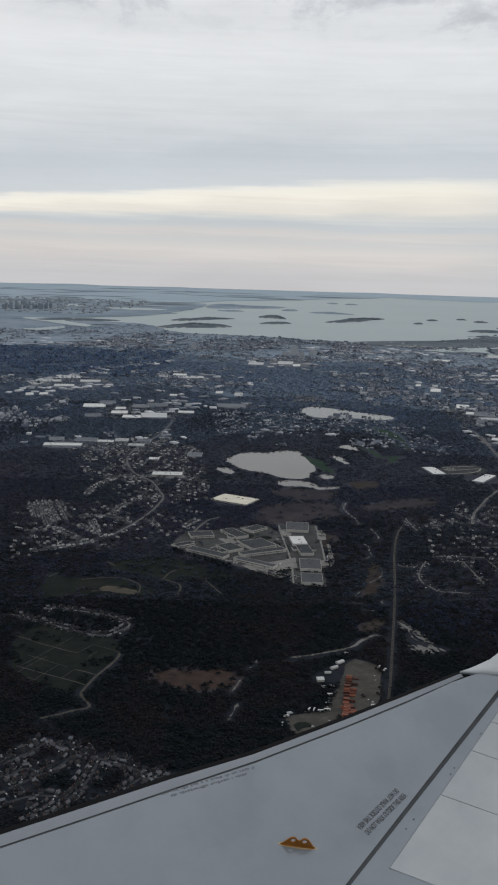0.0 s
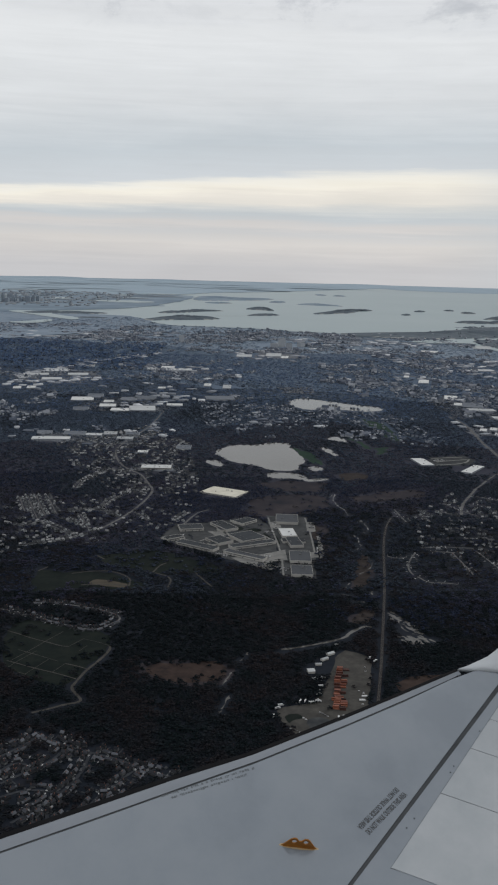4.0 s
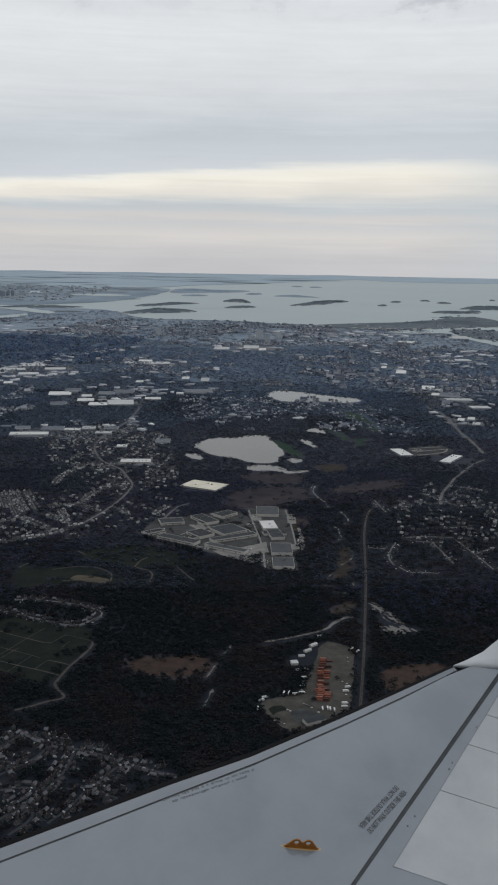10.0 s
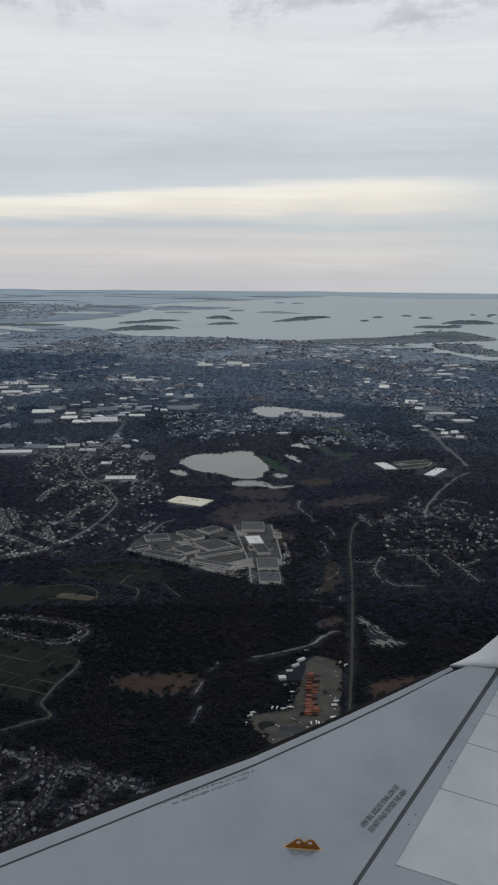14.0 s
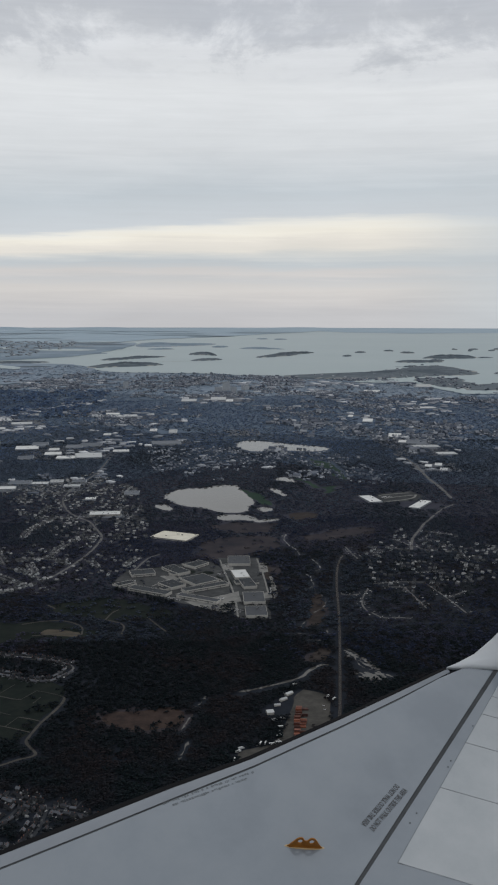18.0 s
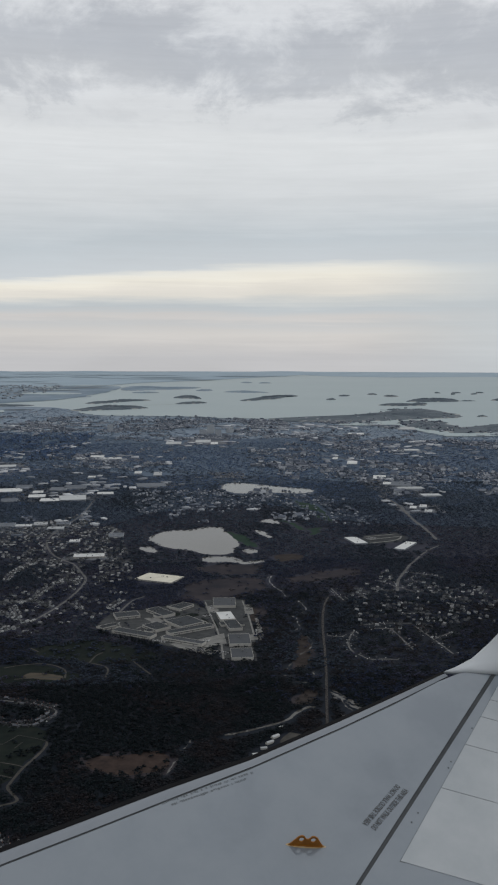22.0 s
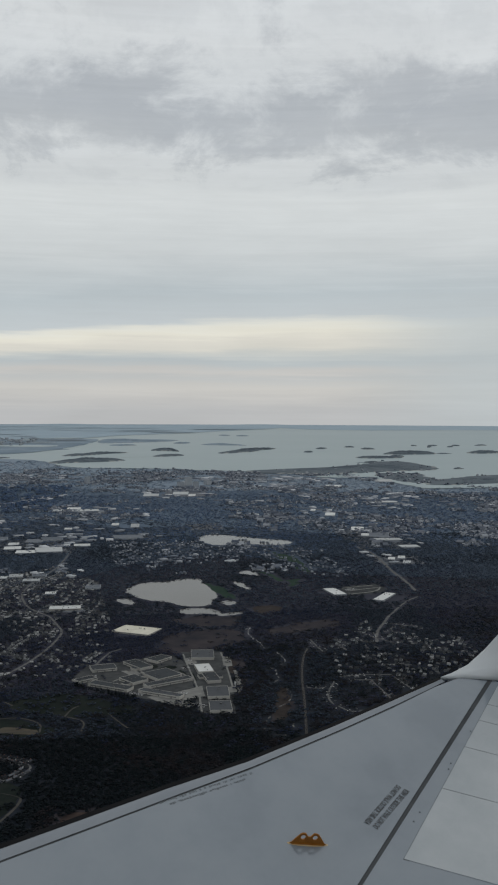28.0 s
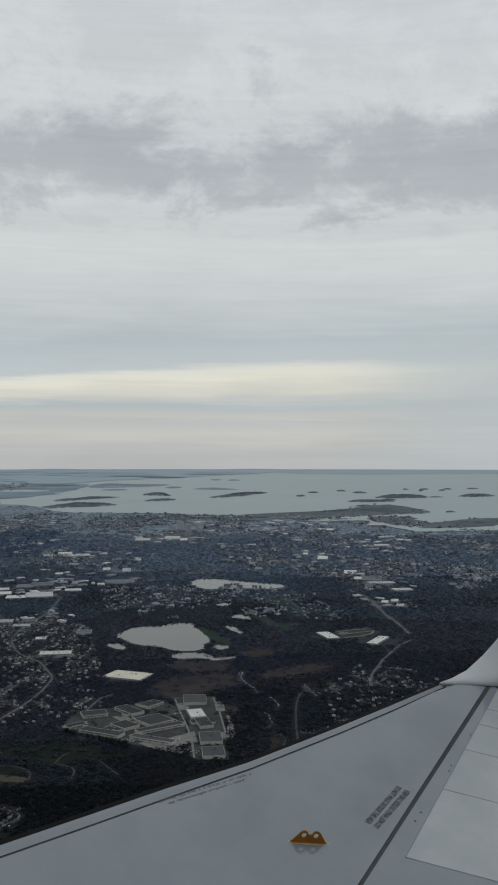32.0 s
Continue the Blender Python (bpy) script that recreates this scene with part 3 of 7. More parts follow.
BUILDINGS_TOWN = [('white', 124.8, 433.2, 7.7, 3.5, 0.7, 71.7), ('white', 118.8, 429.8, 7.5, 3.3, 0.7, 72.2), ('pale', 123.3, 418.9, 7.4, 3.6, 0.7, 71.2), ('pale', 139.3, 469.0, 10.4, 7.1, 0.7, 1.1), ('grey', 134.6, 513.0, 17.0, 11.2, 0.7, 74.2), ('pale', 39.5, 897.6, 45.1, 8.2, 0.7, 86.3), ('pale', 29.8, 789.6, 27.5, 13.3, 0.7, 86.2), ('white', 38.6, 770.2, 20.2, 6.1, 0.7, 85.3), ('pale', 4.0, 775.3, 21.7, 12.9, 0.7, 87.5), ('white', -125.8, 545.5, 9.9, 5.2, 0.7, -80.5), ('pale', -137.4, 611.0, 16.8, 12.0, 0.7, 14.2), ('pale', -128.6, 637.1, 17.8, 16.2, 0.7, 12.6), ('pale', -110.0, 616.6, 13.8, 12.2, 0.7, 9.4)]
BUILDINGS_SHORE = [('pale', -122.3, 588.9, 13.0, 11.2, 0.7, 11.3), ('pale', -142.0, 593.7, 12.2, 9.2, 0.7, -80.1), ('pale', -111.7, 670.0, 14.7, 8.8, 0.7, -84.0), ('white', -165.6, 570.8, 17.7, 7.1, 0.7, -75.2), ('white', -133.6, 542.2, 10.4, 4.7, 0.7, -78.3)]
BUILDINGS = BUILDINGS_NEAR + BUILDINGS_WEST + BUILDINGS_EAST + BUILDINGS_NORTH + BUILDINGS_TOWN + BUILDINGS_SHORE
ISLE_STRIP = [(-329.8,1379.7),(-288.6,1416.4),(-243.4,1427.3),(-216.9,1424.8),(-206.1,1389.7),(-233.6,1359.0),(-276.6,1349.1),(-318.1,1323.1)]
ISLE_SPIT = [(-229.8,1281.8),(-203.3,1287.3),(-184.8,1276.4),(-199.4,1255.9),(-223.1,1258.3)]
ISLE_LONG = [(-128.9,1467.7),(-103.9,1496.5),(-87.2,1561.5),(-76.5,1607.3),(-38.8,1583.6),(-32.5,1553.5),(-63.6,1526.6),(-89.5,1463.2),(-110.6,1430.1),(-123.8,1433.8)]
ISLE_WIDE = [(-131.1,1260.8),(-110.3,1295.5),(-101.2,1358.2),(-93.1,1401.0),(-64.6,1382.6),(-44.1,1362.5),(-34.2,1326.0),(-41.4,1295.6),(-72.9,1269.2),(-100.0,1256.6),(-114.9,1232.9),(-125.3,1236.2)]
ISLE_HUMP = [(9.8,1649.1),(20.1,1710.8),(47.4,1741.6),(56.7,1635.4),(57.9,1581.1),(46.3,1611.3),(27.1,1618.7)]
ISLE_BAR = [(12.0,1438.9),(34.4,1487.9),(52.9,1509.9),(62.1,1464.8),(50.7,1436.4),(20.4,1414.5)]
ISLE_STEP = [(127.1,1530.8),(154.8,1554.5),(170.1,1676.7),(200.9,1704.7),(219.0,1757.2),(246.1,1760.4),(240.3,1709.4),(211.7,1670.3),(195.7,1590.5),(165.0,1545.7),(133.9,1502.8)]
ISLE_PALE = [(-102.5,2128.4),(-93.7,2349.2),(-47.0,2365.8),(8.3,2245.4),(62.0,2259.7),(74.3,2220.4),(45.6,2095.3),(-4.0,2046.4),(-62.1,1995.6),(-92.2,1986.0)]
ISLE_PALE2 = [(62.5,2027.6),(89.0,2087.2),(102.9,2036.7),(84.4,1965.4),(67.1,1977.9)]
ISLE_THIN = [(120.5,1940.8),(164.1,2014.8),(178.9,1951.8),(201.0,1908.8),(211.0,1865.7),(186.8,1876.6),(132.6,1896.9)]
ISLE_THIN2 = [(-78.2,1893.5),(-48.4,1917.6),(-12.2,1895.9),(-46.7,1857.2)]
ISLE_DOT = [(277.5,1576.7),(291.2,1605.1),(296.9,1577.5),(281.7,1550.0)]
ISLE_DOT2 = [(327.0,1723.5),(345.2,1760.0),(352.6,1729.1),(332.3,1691.5)]
ISLE_DOT3 = [(398.0,1795.3),(417.1,1823.1),(419.7,1781.3),(403.1,1760.1)]
ISLE_DOT4 = [(411.7,1715.8),(435.1,1740.9),(439.1,1690.0),(415.6,1659.5)]
ISLE_EAST = [(326.5,1382.4),(343.2,1407.0),(365.8,1401.2),(383.3,1377.1),(398.7,1371.2),(370.3,1356.8),(338.6,1353.3)]
ISLE_EAST2 = [(401.8,1495.4),(431.4,1543.7),(469.1,1572.2),(498.3,1546.3),(491.2,1485.5),(441.1,1473.3),(409.3,1475.9)]
ISLE_EAST3 = [(380.7,1397.2),(403.8,1430.5),(413.7,1403.5),(389.9,1378.3)]
ISLE_EAST4 = [(307.3,1257.0),(322.6,1270.0),(329.6,1248.0),(313.0,1238.2)]
ISLE_FAINT = [(213.0,2683.2),(239.5,2720.9),(249.5,2632.8),(225.5,2581.2)]
ISLE_FAINT2 = [(257.8,2605.9),(288.3,2653.7),(300.9,2598.7),(275.4,2554.0)]
WEST_COAST = [(-371.0,1342.7),(-293.0,1440.6),(-250.9,1477.4),(-198.7,1552.1),(-170.1,1636.1),(-152.0,1742.3),(-130.6,1903.4),(-116.5,2065.0),(-110.8,2295.0),(-163.5,2336.1)]
NORTH_COAST = [(-224.2,2246.6),(-163.5,2336.1),(-82.8,2621.4),(57.0,2798.2),(203.3,3065.0),(435.2,3548.5),(664.2,3953.4)]
MARSH_BANDS = [[(6.7,308.9),(12.7,316.7),(28.2,315.4),(33.1,311.9),(27.4,300.8),(12.5,300.2)],[(11.6,293.3),(17.4,297.9),(30.3,295.8),(32.5,283.1),(25.9,276.7),(13.5,267.6),(6.1,267.4),(2.2,275.8),(6.0,291.5)],[(37.2,291.3),(43.9,300.8),(65.4,308.4),(65.5,299.7),(45.5,286.4)],[(24.1,259.9),(27.1,261.4),(27.4,252.5),(24.7,245.2)],[(24.3,240.6),(26.7,240.7),(25.6,233.1),(24.1,234.1)],[(31.0,215.8),(36.4,221.6),(35.1,215.1),(29.3,206.2),(27.0,206.1)],[(24.3,187.2),(31.6,192.6),(30.5,186.0),(25.0,184.5)]]
STREAMS = [[(30.6,293.5),(33.9,299.4),(31.8,290.9),(32.9,282.5),(34.5,278.0),(34.9,271.4)],[(37.6,267.3),(38.6,264.7),(39.3,255.6),(37.0,253.0)],[(33.6,250.8),(35.1,247.6),(34.3,242.2),(35.2,239.8),(32.6,236.2)],[(35.3,230.8),(36.2,226.0),(34.5,220.9),(31.3,216.7)],[(32.8,204.4),(32.3,201.5)],[(25.4,202.2),(27.0,201.6)],[(27.3,198.2),(30.2,197.1)],[(28.9,211.3),(26.5,206.4)],[(34.3,191.0),(36.3,188.2),(35.7,184.1),(36.7,180.2),(39.5,178.4)],[(3.0,168.3),(1.8,164.9),(0.7,163.6)],[(0.3,160.4),(-1.1,156.3),(-1.8,154.0)],[(-0.7,149.7),(-1.8,144.6),(-2.3,143.4)]]
BROWN_BANKS = [[(31.9,228.8),(35.3,233.6),(35.1,224.0),(33.4,211.0),(30.5,206.3),(28.6,208.7),(31.0,217.8)],[(25.0,185.1),(28.2,191.6),(31.3,193.9),(31.3,188.8),(28.3,183.7)],[(37.1,330.4),(48.0,332.1),(48.8,322.6),(38.7,315.6)],[(22.7,261.6),(24.5,259.1),(23.7,247.0),(21.8,244.3)]]
GRAVE_LINES = [[(-46.8,176.6),(-44.2,175.2),(-41.5,173.3),(-37.7,171.4),(-34.1,169.4),(-32.8,169.4)],[(-43.3,162.3),(-40.9,161.1),(-36.8,159.0),(-33.1,157.4),(-28.8,155.1)],[(-32.0,161.5),(-29.5,160.5),(-27.6,159.4)]]
MEADOW_NORTH = [(-36.8,227.9),(-27.4,229.5),(-27.2,234.9),(-17.8,230.3),(-8.8,224.3),(-1.1,216.9),(-9.6,215.5),(-20.9,214.0),(-25.8,217.4),(-33.0,218.9)]
MEADOW_WEST = [(-50.4,216.8),(-40.1,212.1),(-39.1,203.3),(-46.4,198.0)]
MEADOW_TRACKS = [[(-40.2,212.6),(-36.4,214.5),(-30.7,215.3),(-25.3,210.5),(-25.1,204.6)],[(-36.5,204.7),(-29.4,205.6),(-25.1,204.6)],[(-20.4,214.7),(-19.2,220.1),(-17.6,222.2)],[(-19.8,214.4),(-15.3,211.1),(-15.8,204.3)],[(-10.2,216.0),(-6.9,208.2),(-5.4,205.5)],[(-48.6,214.1),(-46.9,217.3)],[(-36.1,227.0),(-33.8,224.1)]]
SW_STREETS = [[(-36.3,127.2),(-32.6,131.7),(-31.0,134.9)],[(-30.9,134.6),(-25.8,131.4),(-22.0,129.7),(-17.4,127.9),(-13.6,125.5),(-9.2,123.3),(-5.8,122.1)],[(-13.7,125.7),(-15.6,123.6),(-17.5,119.4),(-18.9,118.0),(-20.3,114.3),(-22.8,110.6)],[(-25.8,131.2),(-27.6,126.9),(-29.7,124.9),(-33.7,120.6)],[(-22.0,129.6),(-22.3,123.8),(-24.3,118.6),(-26.8,115.1),(-29.8,111.2)],[(-18.9,118.0),(-16.5,118.0),(-13.9,116.3)],[(-24.3,118.6),(-29.4,119.5),(-33.5,116.8)],[(-26.8,115.1),(-24.5,112.3),(-27.5,108.1)],[(-29.7,124.9),(-32.7,126.8),(-35.2,123.1)]]
ESTATE = [('grey',-13.1,253.4,6.9,4.8,0.8,13.3),('grey',-3.5,255.6,8.8,4.2,0.8,-55.9),('grey',2.6,261.2,6.3,4.2,0.8,46.6),('grey',-4.5,241.5,6.2,5.1,0.8,-52.5),('grey',3.2,245.3,7.8,7.7,0.8,33.8),('grey',4.6,238.5,13.5,2.7,0.8,26.9),('grey',-17.4,242.9,5.5,2.6,0.8,35.4),('grey',-10.4,236.3,12.3,3.2,0.8,-32.8),('slate',2.6,228.8,12.2,2.5,0.8,-32.1),('slate',15.4,264.4,8.8,6.7,0.8,-92.6),('white',14.9,249.8,7.6,4.3,0.8,-83.2),('grey',16.3,241.3,8.0,3.7,0.8,-81.0),('slate',17.1,228.2,8.4,5.6,0.8,-91.4),('slate',16.8,217.0,7.2,5.4,0.8,-91.6),('cream',-4.2,296.8,13.6,9.3,0.5,-28.3)]
ESTATE_PAVING = [[(9.3,269.7),(21.5,269.0),(21.7,253.5),(21.8,235.2),(19.8,212.0),(11.6,214.0),(11.4,225.2),(11.4,242.0),(9.6,259.2)],[(-21.1,240.4),(-20.6,247.7),(-17.5,258.0),(-7.3,260.8),(-1.0,264.1),(6.6,265.8),(9.6,259.2),(11.4,242.0),(11.4,225.2),(7.6,221.8),(0.7,225.0),(-3.4,227.3),(-11.3,234.9),(-18.3,238.7)]]
ESTATE_PALE = [[(-1.3,228.0),(2.6,229.1),(11.0,221.9),(10.5,218.6),(8.1,218.5),(2.0,223.5)],[(5.8,230.3),(13.5,235.4),(13.7,227.1),(7.6,223.7)],[(23.2,248.7),(24.0,249.4),(24.0,232.0),(22.3,227.8)],[(-4.4,246.1),(-0.9,246.2),(2.5,249.2),(4.3,246.3),(1.2,243.9),(-2.2,242.4)],[(-8.1,251.3),(-4.6,252.6),(-2.4,247.8),(-5.1,246.1)],[(9.7,262.1),(13.1,263.5),(13.2,254.4),(10.7,256.4)],[(21.1,263.8),(23.6,262.6),(23.3,253.5),(20.8,252.2)],[(15.7,233.3),(22.0,234.0),(22.2,229.4),(16.4,228.8)]]
ESTATE_LANES = [[(9.8,267.1),(10.8,251.3),(11.9,239.3),(12.3,226.8),(12.1,214.5)],[(2.9,248.2),(7.8,249.3),(10.6,242.9)],[(-10.0,241.5),(-5.9,247.1),(-1.5,249.1),(0.7,254.9)],[(-3.5,233.9),(3.9,240.0),(11.5,243.8)],[(21.1,267.9),(21.6,251.5),(21.4,233.5)]]
ESTATE_LAWNS = [[(1.5,251.0),(2.9,254.0),(6.3,256.0),(8.0,253.1),(5.1,251.1),(2.9,248.8)],[(7.9,251.6),(9.5,248.4),(10.6,242.9),(8.6,245.6)],[(-0.4,255.9),(1.8,256.9),(2.4,254.0),(0.1,252.0)],[(10.5,253.2),(11.7,248.4),(12.6,239.4),(11.6,241.1)]]
NORTH_TRACK = [(111.3,472.3),(114.5,452.4),(112.7,423.6),(110.1,398.2),(109.7,375.6),(107.5,353.5)]
NORTH_HIGHWAY = [(107.4,677.0),(122.8,658.9),(136.6,639.8),(143.3,608.4),(147.5,584.6),(158.3,567.6),(165.2,558.2)]
FAIRWAYS = [[(64.5,458.0),(64.7,442.8),(65.7,435.6)],[(71.0,444.6),(72.7,425.4),(71.9,399.8)],[(58.4,379.1),(65.2,382.8)],[(23.8,376.8),(27.4,366.5),(30.6,351.8)],[(49.9,401.6),(53.8,395.8),(56.3,379.0)]]
SHORE_RIDGE = [(137.9,1092.4),(174.6,1076.4),(232.3,1136.3),(285.7,1200.8),(347.7,1296.9),(363.3,1254.9),(364.6,1127.0),(348.0,1081.4),(288.8,1058.5),(236.9,1025.8),(175.4,1026.2),(131.5,1044.8)]
LAGOON = [(177.3,985.8),(236.9,1025.8),(269.2,1034.1),(254.2,981.0),(214.1,958.1)]
HOOK_LAND = [(272.4,1046.9),(316.0,1027.9),(305.9,965.9),(306.9,893.2),(271.0,875.3),(254.9,975.1)]
EAST_LAND = [(285.1,897.4),(341.5,961.0),(391.4,999.1),(419.0,990.0),(376.4,884.5),(284.4,847.8)]
RIVER = [(258.3,844.8),(295.8,859.9),(346.5,877.6),(386.4,878.1),(368.1,835.8),(260.3,817.0)]
GRAVE_GRID = [[(-40.1,167.0),(-37.8,171.9),(-35.3,176.8)],[(-38.5,156.7),(-35.5,163.3)],[(-33.7,157.7),(-32.0,161.5)],[(-32.8,169.4),(-30.5,173.3)],[(-42.4,167.4),(-38.3,165.2),(-33.6,162.5)],[(-40.1,157.5),(-38.3,156.5)],[(-30.5,173.3),(-26.8,171.5),(-24.6,169.9)],[(-42.5,159.0),(-41.2,162.3),(-38.6,167.0)],[(-40.1,167.0),(-42.6,162.3)],[(-30.3,167.4),(-29.2,170.1)]]
WEST_STREETS = [[(-68.1,287.1),(-63.3,272.2),(-58.9,259.8)],[(-62.1,288.5),(-54.6,266.1)],[(-51.6,262.0),(-42.8,252.4)],[(-57.4,257.8),(-45.1,244.1)],[(-58.4,234.4),(-48.4,239.6)],[(-51.8,269.3),(-42.6,272.9),(-35.2,264.5)],[(-54.7,298.9),(-54.2,311.1),(-48.0,327.7)],[(-18.6,262.9),(-15.1,271.5)],[(-30.0,268.9),(-26.3,260.7)],[(-65.7,288.4),(-57.6,263.9)],[(-70.6,285.8),(-64.6,267.9)],[(-62.6,251.9),(-57.4,257.8)],[(-48.4,239.6),(-45.1,244.1),(-38.9,251.6)],[(-47.3,266.3),(-42.8,252.4)],[(-42.6,272.9),(-40.4,286.8),(-35.5,296.9)],[(-48.0,327.7),(-39.4,325.0)]]
NORTH_TAIL = [(105.1,342.1),(97.7,334.1),(84.3,309.7)]
MAIN_TAIL = [(-45.9,395.2),(-51.1,365.8),(-45.3,339.1),(-39.7,328.1),(-35.0,322.1),(-30.8,307.8),(-27.9,297.2),(-30.4,278.8),(-34.0,264.6),(-38.9,251.6)]
EAST_STREETS = [[(59.2,236.0),(59.9,227.1),(60.5,218.1)],[(66.2,237.8),(68.0,227.2),(69.5,213.9)],[(51.4,239.8),(58.6,241.3),(66.3,240.4)],[(40.8,231.5),(43.1,229.9),(45.5,230.8)],[(48.8,234.9),(45.7,227.6),(44.5,221.5),(44.9,217.1)],[(45.8,215.7),(47.7,211.1),(51.8,211.6),(54.7,210.7)],[(65.3,249.4),(72.9,251.1)],[(68.7,226.5),(75.8,232.2)],[(53.9,236.7),(60.0,236.0)],[(50.6,280.2),(51.9,265.9)],[(58.7,273.6),(59.5,266.1)],[(68.2,289.1),(71.8,280.8),(76.2,274.1)],[(76.8,288.1),(82.5,285.9)],[(83.3,298.5),(89.0,293.5)]]
CONTAINER_SPOTS = [(20.5,161.9),(20.3,160.8),(20.2,159.7),(19.6,157.2),(19.4,156.0),(20.7,156.4),(20.5,155.3),(20.2,153.9),(19.2,154.9),(19.0,152.0),(18.8,150.9),(18.8,150.0),(19.3,149.3),(18.2,148.9),(18.7,148.3),(18.5,147.5),(19.7,147.5),(19.6,146.6),(18.1,145.7),(18.3,146.6)]
DARK_CONTAINER_SPOTS = [(21.6,161.1),(21.1,158.5),(19.9,151.6),(19.9,158.2),(19.2,145.4),(19.1,153.1),(19.6,148.4)]
LORRY_SPOTS = [(23.7,150.1),(23.1,148.6),(22.3,144.1),(22.1,142.9),(19.1,142.4),(19.5,142.1),(20.2,141.8),(18.2,142.2),(16.8,157.4),(16.2,153.9),(15.6,150.3),(15.2,148.0),(8.5,146.3),(7.9,145.2),(12.0,147.9),(12.9,147.9),(14.0,147.5),(26.8,166.4),(27.8,165.2),(15.3,156.9),(21.0,172.6),(7.1,142.3)]
YARD_SHEDS = [(19.3,168.1),(17.9,165.5),(16.5,163.1),(14.8,159.9),(16.3,137.9)]
YARD_CARS = [(16.6,156.2),(16.4,155.0),(15.9,152.7),(15.8,151.6),(15.3,149.1),(23.8,152.0),(23.0,147.4),(23.7,151.6),(12.2,142.0),(12.6,141.5),(15.2,144.1),(15.6,143.7),(16.0,143.2),(16.4,142.7),(10.7,137.7),(11.3,137.1),(9.8,138.3),(17.4,141.1),(23.0,152.4),(25.3,160.8),(25.4,162.4),(10.7,147.6),(11.3,147.3)]
YARD_LAWN = [(8.8,142.5),(10.4,143.8),(11.7,143.5),(12.3,141.9),(10.5,141.3),(9.3,140.1)]
YARD_DARK = [(12.2,140.9),(14.8,143.0),(17.6,140.8),(16.1,139.6),(14.1,138.3),(13.7,136.8)]


# ---- mesh helpers ----
def rng(seed):
    return np.random.default_rng(seed)


def smooth_line(pts, times=2, closed=False):
    """Corner cutting."""
    p = np.array(pts, float)
    for _ in range(times):
        q = np.roll(p, -1, 0) if closed else p[1:]
        p0 = p if closed else p[:-1]
        cut = np.stack([0.75 * p0 + 0.25 * q, 0.25 * p0 + 0.75 * q], 1).reshape(-1, 2)
        p = cut if closed else np.vstack([p[:1], cut, p[-1:]])
    return p


def ragged(poly, seed, amount, step=1.5, smooth=2):
    """A closed outline, rounded and then made uneven."""
    p = smooth_line(poly, smooth, True)
    out = []
    for a, b in zip(p, np.roll(p, -1, 0)):
        n = max(1, int(np.hypot(*(b - a)) / step))
        for k in range(n):
            c = a + (b - a) * k / n
            v = noise.noise_vector(Vector((c[0] * 0.35 / amount, c[1] * 0.35 / amount, seed)))
            out.append((c[0] + amount * v.x, c[1] + amount * v.y))
    return np.array(out)


def inside(pts, poly):
    x, y = pts[:, 0], pts[:, 1]
    p, q = np.asarray(poly, float), np.roll(np.asarray(poly, float), -1, 0)
    odd = np.zeros(len(pts), bool)
    for (x0, y0), (x1, y1) in zip(p, q):
        if y0 == y1:
            continue
        odd ^= ((y0 > y) != (y1 > y)) & (x < (x1 - x0) * (y - y0) / (y1 - y0) + x0)
    return odd


def near_line(pts, line, width):
    hit = np.zeros(len(pts), bool)
    for a, b in zip(line[:-1], line[1:]):
        a, d = np.array(a, float), np.array(b, float) - np.array(a, float)
        k = np.clip(((pts - a) @ d) / max(d @ d, 1e-9), 0, 1)
        hit |= np.hypot(*(pts - a - k[:, None] * d).T) < width
    return hit


def mesh_of(name, verts, faces, mats):
    me = bpy.data.meshes.new(name)
    me.from_pydata([tuple(v) for v in verts], [], faces)
    for m in mats if isinstance(mats, (list, tuple)) else [mats]:
        me.materials.append(m)
    me.update()
    return me


def mesh_many(name, verts, tris, mats, index=None, soft=False):
    """A large triangle mesh from arrays."""
    me = bpy.data.meshes.new(name)
    me.vertices.add(len(verts))
    me.vertices.foreach_set("co", np.ascontiguousarray(verts, np.float32).ravel())
    me.loops.add(3 * len(tris))
    me.loops.foreach_set("vertex_index", np.ascontiguousarray(tris, np.int32).ravel())
    me.polygons.add(len(tris))
    me.polygons.foreach_set("loop_start", np.arange(0, 3 * len(tris), 3, dtype=np.int32))
    if index is not None:
        me.polygons.foreach_set("material_index", np.ascontiguousarray(index, np.int32))
    for m in mats:
        me.materials.append(m)
    if soft:
        me.polygons.foreach_set("use_smooth", np.ones(len(tris), bool))
    me.update(calc_edges=True)
    me.validate()
    return me


def patch(name, poly, z, mat, label, seed=1, amount=0.8, smooth=2, category="", kind="structure", step=1.5):
    p = ragged(poly, seed, amount, step, smooth) if amount else np.array(poly, float)
    me = mesh_of(name, [(x, y, z) for x, y in p], [list(range(len(p)))], mat)
    lo, hi = p.min(0), p.max(0)
    if max(hi - lo) > 250:
        # wide sheets are cut into small squares
        bm = bmesh.new()
        bm.from_mesh(me)
        bmesh.ops.triangulate(bm, faces=bm.faces[:])
        for axis in (0, 1):
            for c in np.linspace(lo[axis], hi[axis], 34)[1:-1]:
                at, way = (c, 0, 0) if axis == 0 else (0, c, 0), (1, 0, 0) if axis == 0 else (0, 1, 0)
                bmesh.ops.bisect_plane(bm, geom=bm.verts[:] + bm.edges[:] + bm.faces[:], plane_co=at, plane_no=way)
        for v in bm.verts:
            v.co.z = z
        bm.to_mesh(me)
        bm.free()
    return tagged(new(name, me), label, category, "", kind)


